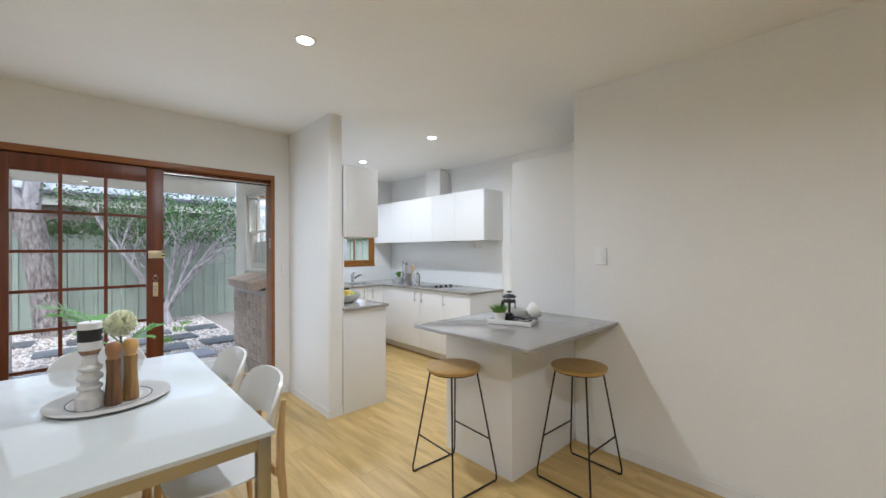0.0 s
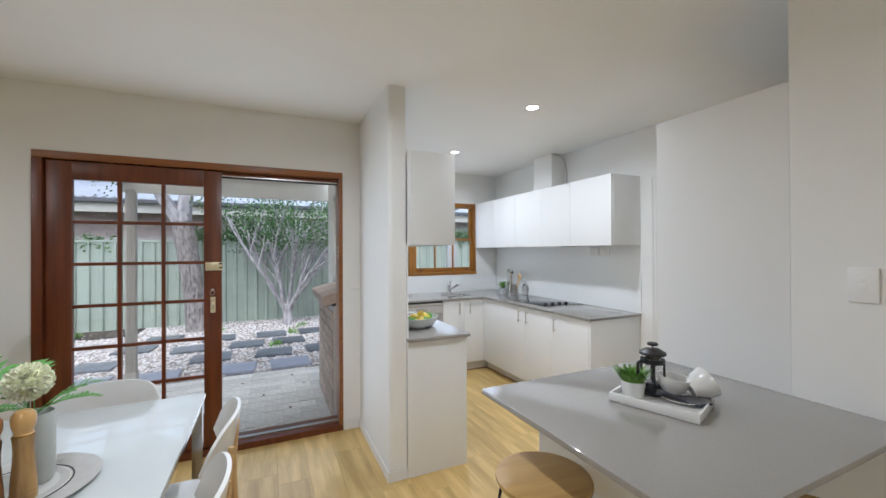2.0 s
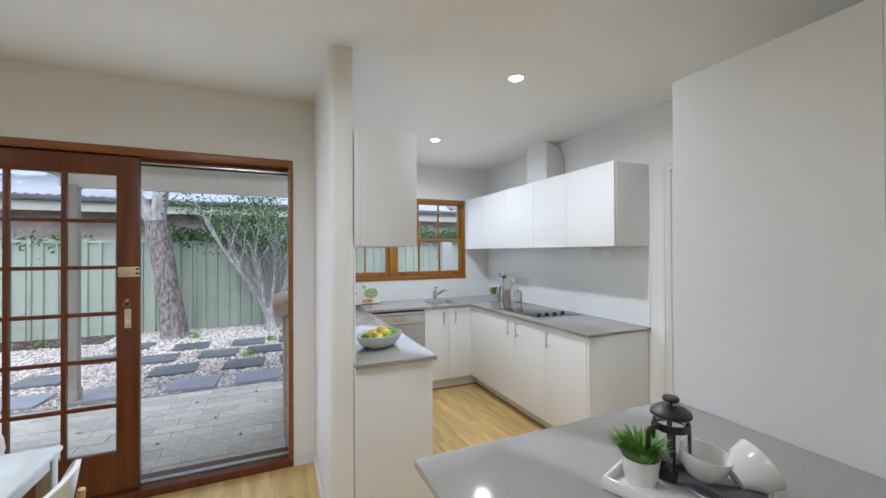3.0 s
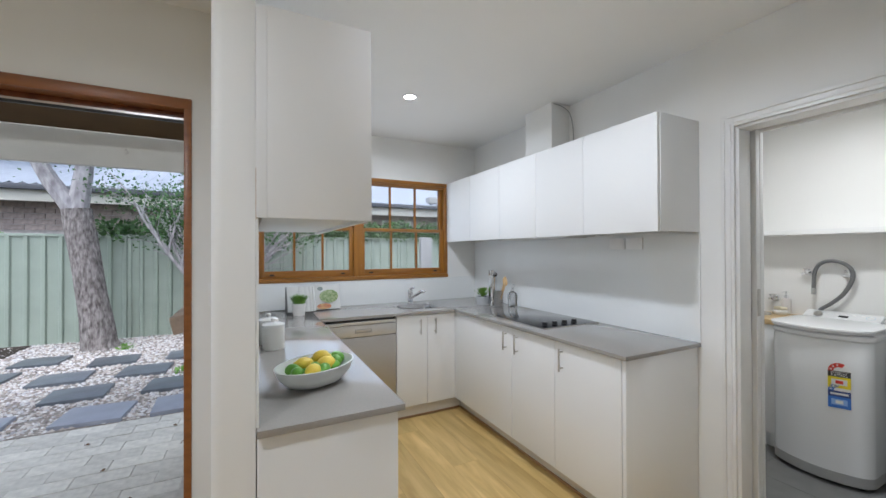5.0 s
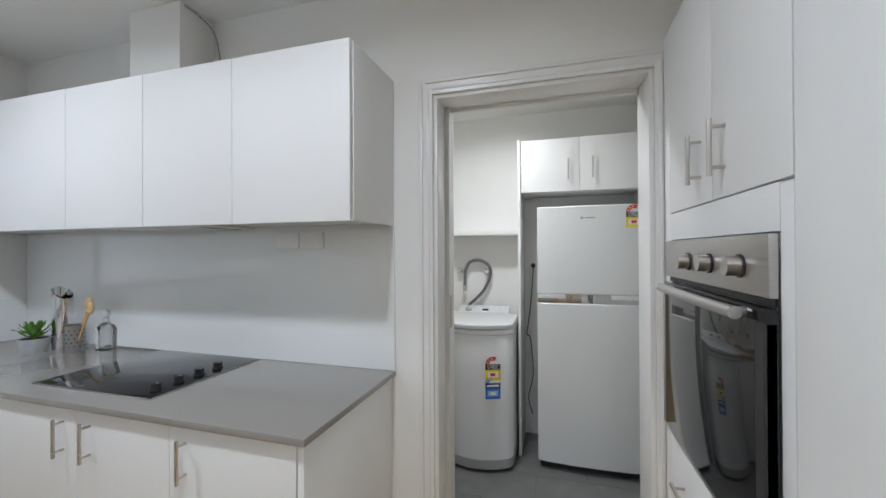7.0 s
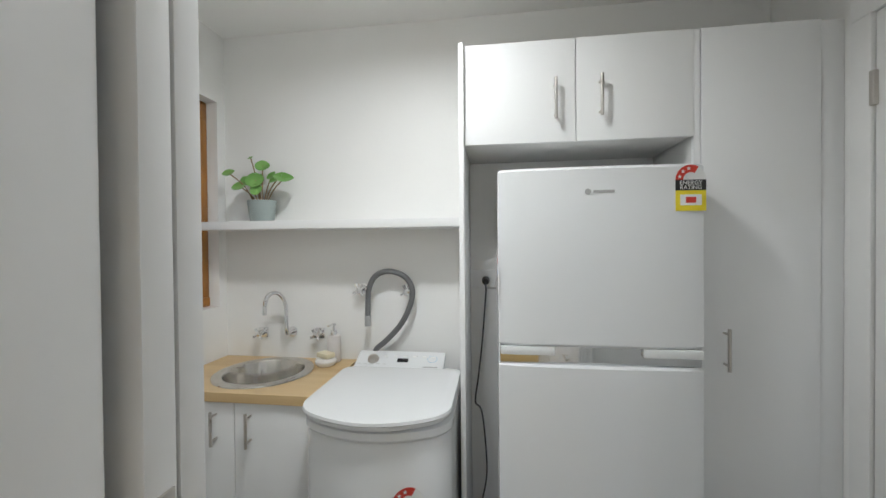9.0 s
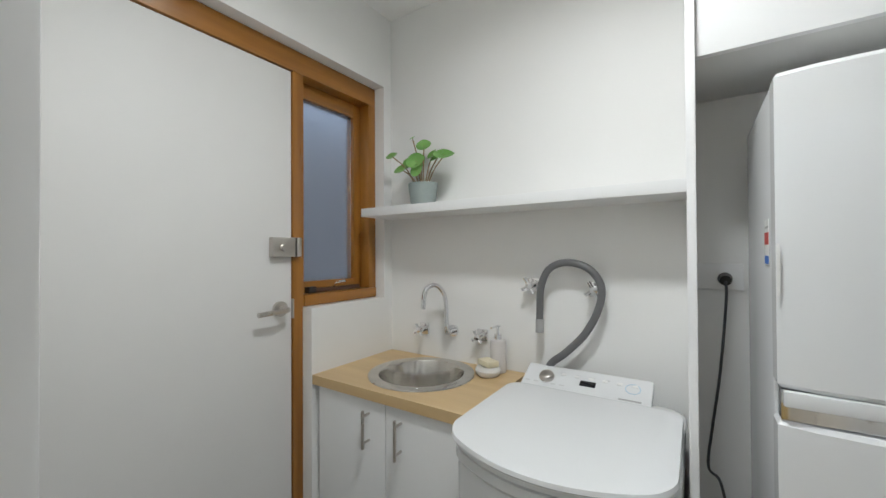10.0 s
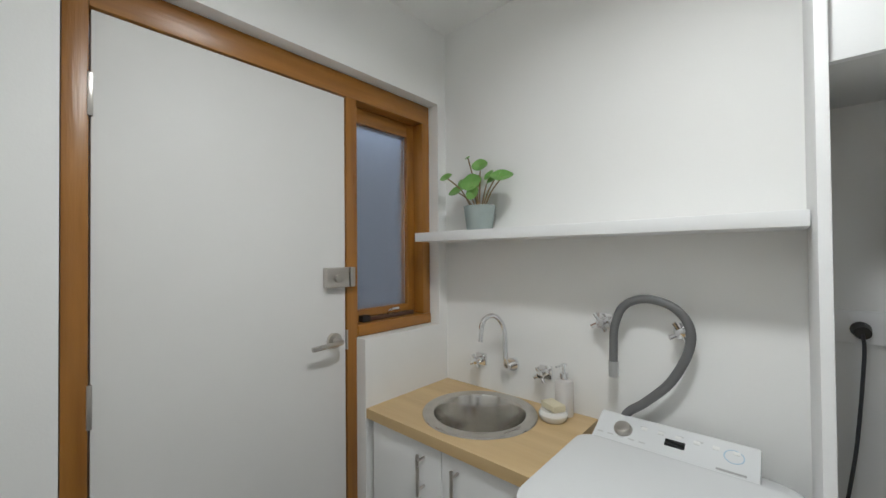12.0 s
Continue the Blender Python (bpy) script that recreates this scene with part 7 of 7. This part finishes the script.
path = curve_pts([(0.0, 0.084, 0.088), (0.0, 0.083, 0.16), (0.0, 0.078, 0.235), (0.0, 0.05, 0.298), (0.0, -0.01, 0.322), (0.0, -0.08, 0.303), (0.0, -0.118, 0.25), (0.0, -0.112, 0.18), (0.005, -0.068, 0.09), (0.01, 0.0, 0.015), (0.012, 0.05, -0.03), (0.012, 0.08, -0.10)], 16)
bm = bmesh.new()
tube(bm, path, [0.0128 if i % 2 else 0.0120 for i in range(len(path))], 14)
part("tube", bm, mat("hose_grey", (0.15, 0.15, 0.15), 0.5, var=0.05), hs)
bm = bmesh.new()
tube(bm, [(0, 0.084, 0.078), (0, 0.0835, 0.125)], 0.0145, 14)
part("cuff", bm, M_WHITEGREY, hs)
sd = thing("soap_dish", pose(5.775, 4.262, 0.911), "round white soap dish on the laundry bench", "soap dish")
bm = bmesh.new()
lathe(bm, [(0, 0), (0.036, 0), (0.046, 0.012), (0.047, 0.022), (0.040, 0.034), (0.034, 0.034), (0.0, 0.030)], 32)
part("dish", bm, M_CERAMIC, sd)
solo("soap_bar", boxm(-0.036, 0.036, -0.024, 0.024, 0, 0.022, bevel=0.006), mat("soap_cream", (0.78, 0.72, 0.52), 0.5), "cream soap bar resting on the dish", "soap", at=pose(5.775, 4.262, 0.9455, 0, 0, 62))
dp = thing("soap_dispenser", pose(5.835, 4.250, 0.911), "pale ceramic soap pump bottle", "soap dispenser")
bm = bmesh.new()
lathe(bm, [(0, 0), (0.029, 0), (0.030, 0.004), (0.030, 0.112), (0.026, 0.118), (0.012, 0.120), (0.012, 0.126), (0, 0.126)], 28)
part("bottle", bm, mat("dispenser_stone", (0.66, 0.63, 0.60), 0.45), dp)
bm = bmesh.new()
lathe(bm, [(0.014, 0.122), (0.014, 0.140), (0.005, 0.142), (0.005, 0.165), (0.010, 0.166), (0.010, 0.172), (0, 0.172)], 20)
rod(bm, (0, 0, 0.169), (-0.034, 0.012, 0.166), 0.004, 8)
part("pump", bm, M_CHROME, dp)
# shelf plant
spn = thing("shelf_plant", pose(5.805, 4.575, 1.545) @ Matrix.Diagonal((1.15, 1.28, 1.2, 1)), "round-leaved green plant in a grey pot on the shelf", "potted plant")
bm = bmesh.new()
lathe(bm, [(0, 0), (0.040, 0), (0.050, 0.083), (0.046, 0.083), (0.040, 0.02), (0, 0.02)], 32)
part("pot", bm, M_GREYPOT, spn)
bm = bmesh.new()
lathe(bm, [(0, 0.076), (0.046, 0.076)], 24)
part("soil", bm, M_SOIL, spn)
M_ROUNDLEAF = mat("round_leaf", (0.13, 0.30, 0.06), 0.4, var=0.15, scale=15, color2=(0.24, 0.44, 0.12))
for k, (lx, ly, lz, lr) in enumerate(((-0.04, 0.10, 0.185, 0.022), (-0.03, 0.065, 0.135, 0.028), (-0.01, 0.055, 0.16, 0.020), (-0.02, 0.02, 0.165, 0.026), (0.0, -0.005, 0.215, 0.026), (-0.01, 0.035, 0.245, 0.012), (-0.04, 0.0, 0.155, 0.032), (-0.02, -0.07, 0.160, 0.028), (-0.03, -0.10, 0.160, 0.034), (-0.01, -0.045, 0.175, 0.020), (-0.05, -0.01, 0.120, 0.022), (0.03, 0.03, 0.17, 0.026))):
    bm = bmesh.new()
    tube(bm, curve_pts([(0.2 * lx, 0.2 * ly, 0.07), (0.5 * lx, 0.55 * ly, 0.07 + 0.6 * (lz - 0.07)), (lx, ly, lz)], 4), 0.0022, 6)
    stx = part("stalk", bm, mat("stalk_pink", (0.30, 0.20, 0.10), 0.5) if k == 0 else bpy.data.materials["stalk_pink"], spn)
    bm = bmesh.new()
    g = np.random.RandomState(k)
    rings = [[bm.verts.new((q * lr * math.cos(a) * (1 - 0.12 * math.cos(a)), q * lr * math.sin(a), 0.25 * lr * q * q + 0.05 * lr * math.sin(3 * a) * q)) for a in np.linspace(0, 2 * math.pi, 19)[:18]] for q in (0.02, 0.5, 1.0)]
    skin(bm, rings)
    bmesh.ops.rotate(bm, verts=bm.verts, matrix=(Matrix.Rotation(g.uniform(-0.5, 0.5), 3, "X") @ Matrix.Rotation(radians(-55 + g.uniform(-20, 25)), 3, "Y")))
    bmesh.ops.translate(bm, verts=bm.verts, vec=(lx, ly, lz))
    part("leaf", bm, M_ROUNDLEAF, stx, smooth=60)
# fridge socket and cable
power_point("power_point", pose(LX, 3.575, 1.285, 0, 0, 90), 0.115, 1, "white power point beside the fridge")
cb = thing("fridge_cable", pose(LX, 3.56, 1.28), "black plug with a grey cable hanging beside the fridge", "cable")
bm = bmesh.new()
rod(bm, (-0.008, 0, 0), (-0.042, 0, -0.004), 0.018, 16, r2=0.014)
part("plug", bm, M_BLACK, cb)
bm = bmesh.new()
tube(bm, curve_pts([(-0.04, 0, -0.005), (-0.05, 0.0, -0.06), (-0.06, 0.015, -0.25), (-0.05, 0.035, -0.42), (-0.10, 0.045, -0.50), (-0.13, 0.02, -0.52), (-0.15, 0.005, -0.62), (-0.12, 0.0, -0.80), (-0.16, 0.03, -0.95), (-0.20, 0.0, -1.05)], 6), 0.0035, 8)
part("lead", bm, mat("lead_dark_grey", (0.06, 0.06, 0.065), 0.5), cb, "dark grey lead")

# ---- pieces: floors, pavers, bricks ----
rng = np.random.RandomState(11)
PW, PL = 0.192, 1.38

def plank_mesh(w, l, cache={}):
    key = (round(w, 3), round(l, 3))
    if key not in cache:
        cache[key] = mesh_of("plank", boxm(0.0006, w - 0.0006, 0.0006, l - 0.0006, -0.006, 0.0), M_OAK)
    return cache[key]


x = X0 + 0.01
row = 0
while x < HX + 0.05:
    w = min(PW, HX + 0.06 - x)
    y = Y0 + 0.01 - (0.46 * (row * 7 % 3) + 0.11 * (row % 4))
    yend = KW - 0.01 if x > 2.08 else NY - 0.013
    while y < yend:
        a, b = max(y, Y0 + 0.01), min(y + PL, yend)
        if x > 3.3:
            a = max(a, 2.3)
        if b - a > 0.05 and x + w > -1.0:
            piece("plank", plank_mesh(w, b - a), floor, pose(x, a, 0))
        y += PL
    x += PW
    row += 1
bm = boxm(X0, -1.05, Y0, NY, -0.0058, -0.001)
structure("floor_rest", bm, M_OAK, "oak laminate floor of the far end of the dining room")


def tile_mesh(w, l, cache={}):
    key = (round(w, 3), round(l, 3))
    if key not in cache:
        cache[key] = mesh_of("tile", boxm(0.0015, w - 0.0015, 0.0015, l - 0.0015, -0.006, 0.0), M_GREYTILE)
    return cache[key]


for i in range(5):
    for j in range(6):
        tx, ty = HX + 0.062 + 0.30 * i, 2.32 + 0.6 * j - (0.3 if i % 2 else 0)
        low = LD0 if tx < HX + TH - 0.15 else 2.425
        a, b, w = max(ty, low), min(ty + 0.6, LD1 if tx < HX + TH - 0.15 else LW), min(0.30, LX - tx)
        if b - a > 0.03 and w > 0.03:
            piece("tile", tile_mesh(w, b - a), lfloor, pose(tx, a, 0))
paving = thing("paving", pose(0, 0, 0), "cream and grey brick paving of the patio", "paving", "", "structure")
pav_me = mesh_of("paver", boxm(0.002, 0.296, 0.002, 0.142, -0.02, 0.0, bevel=0.004), M_PAVER)
for j in range(12):
    for i in range(11):
        px = -1.05 + 0.298 * i - (0.149 if j % 2 else 0)
        if px < 1.73:
            piece("paver", pav_me, paving, pose(px, NY + 0.215 + 0.144 * j, rng.uniform(-0.006, 0.0), 0, 0, rng.uniform(-0.4, 0.4)))
wbk = thing("patio_brickwork", pose(0, 0, 0), "cream bricks of the patio wall", "brick wall", "", "structure")
br_me = mesh_of("brick", boxm(0.0, 0.035, 0.0, 0.226, 0.0, 0.074, bevel=0.003), M_BRICK)
half_me = mesh_of("half_brick", boxm(0.0, 0.035, 0.0, 0.108, 0.0, 0.074, bevel=0.003), M_BRICK)
for j in range(11):
    for i in range(4):
        at = pose(BXF + rng.uniform(-0.002, 0.003), NY + 0.256 + 0.236 * i, -0.01 + 0.086 * j)
        if j % 2 == 0:
            piece("brick", br_me, wbk, at)
        elif i == 0:
            piece("half_brick", half_me, wbk, at)
            piece("half_brick", half_me, wbk, pose(BXF, NY + 0.256 + 0.236 * 3.5, -0.01 + 0.086 * j))
        if j % 2 and i < 3:
            piece("brick", br_me, wbk, at @ pose(0, 0.118, 0))
nb = bpy.data.objects["neighbour_house"]
hb_me = mesh_of("brick", boxm(0.0, 0.288, -0.006, 0.03, 0.0, 0.100), M_HOUSEBRICK)
for j in range(6):
    for i in range(36):
        piece("brick", hb_me, nb, pose(-3.6 + 0.30 * i - (0.15 if j % 2 else 0), 0.0, 1.85 + 0.112 * j))

# ---- small garden things ----
structure("soil_bed", boxm(-4.5, -0.75, 9.9, 10.68, -0.03, 0.016), M_SOIL, "dark soil bed along the fence")
M_DRY = mat("dry_leaf", (0.16, 0.09, 0.04), 0.8, var=0.3, scale=30)
for k, (qx, qy) in enumerate(((0.98, 5.62), (1.32, 5.98), (1.55, 5.55), (1.72, 6.2), (0.75, 5.75), (1.1, 6.45), (0.35, 6.1), (1.62, 6.55))):
    bm = bmesh.new()
    broad_leaf(bm, (-0.02, 0, 0.006), (1, 0.2, 0.05), 0.045, 0.012, 0.004, k)
    solo("dry_leaf", bm, M_DRY, "small brown dry leaf lying on the paving", "leaf", "fallen leaves", at=pose(qx, qy, 0.0, 0, 0, 67 * k))
for k, (qx, qy) in enumerate(((1.75, 9.0), (1.45, 8.1), (-1.6, 10.2), (0.55, 9.75), (1.95, 9.6))):
    me = leaf_cloud([(0, 0, 0.03), (0.04, 0.02, 0.04), (-0.03, 0.03, 0.05)], 60, 0.028, 0.05, 60 + k)
    me.materials.append(M_GRASS)
    w_ = new("weed", me)
    w_.matrix_basis = pose(qx, qy, 0.0)
    tagged(w_, "small green weed growing between the pebbles", "weed", "weeds in the gravel")
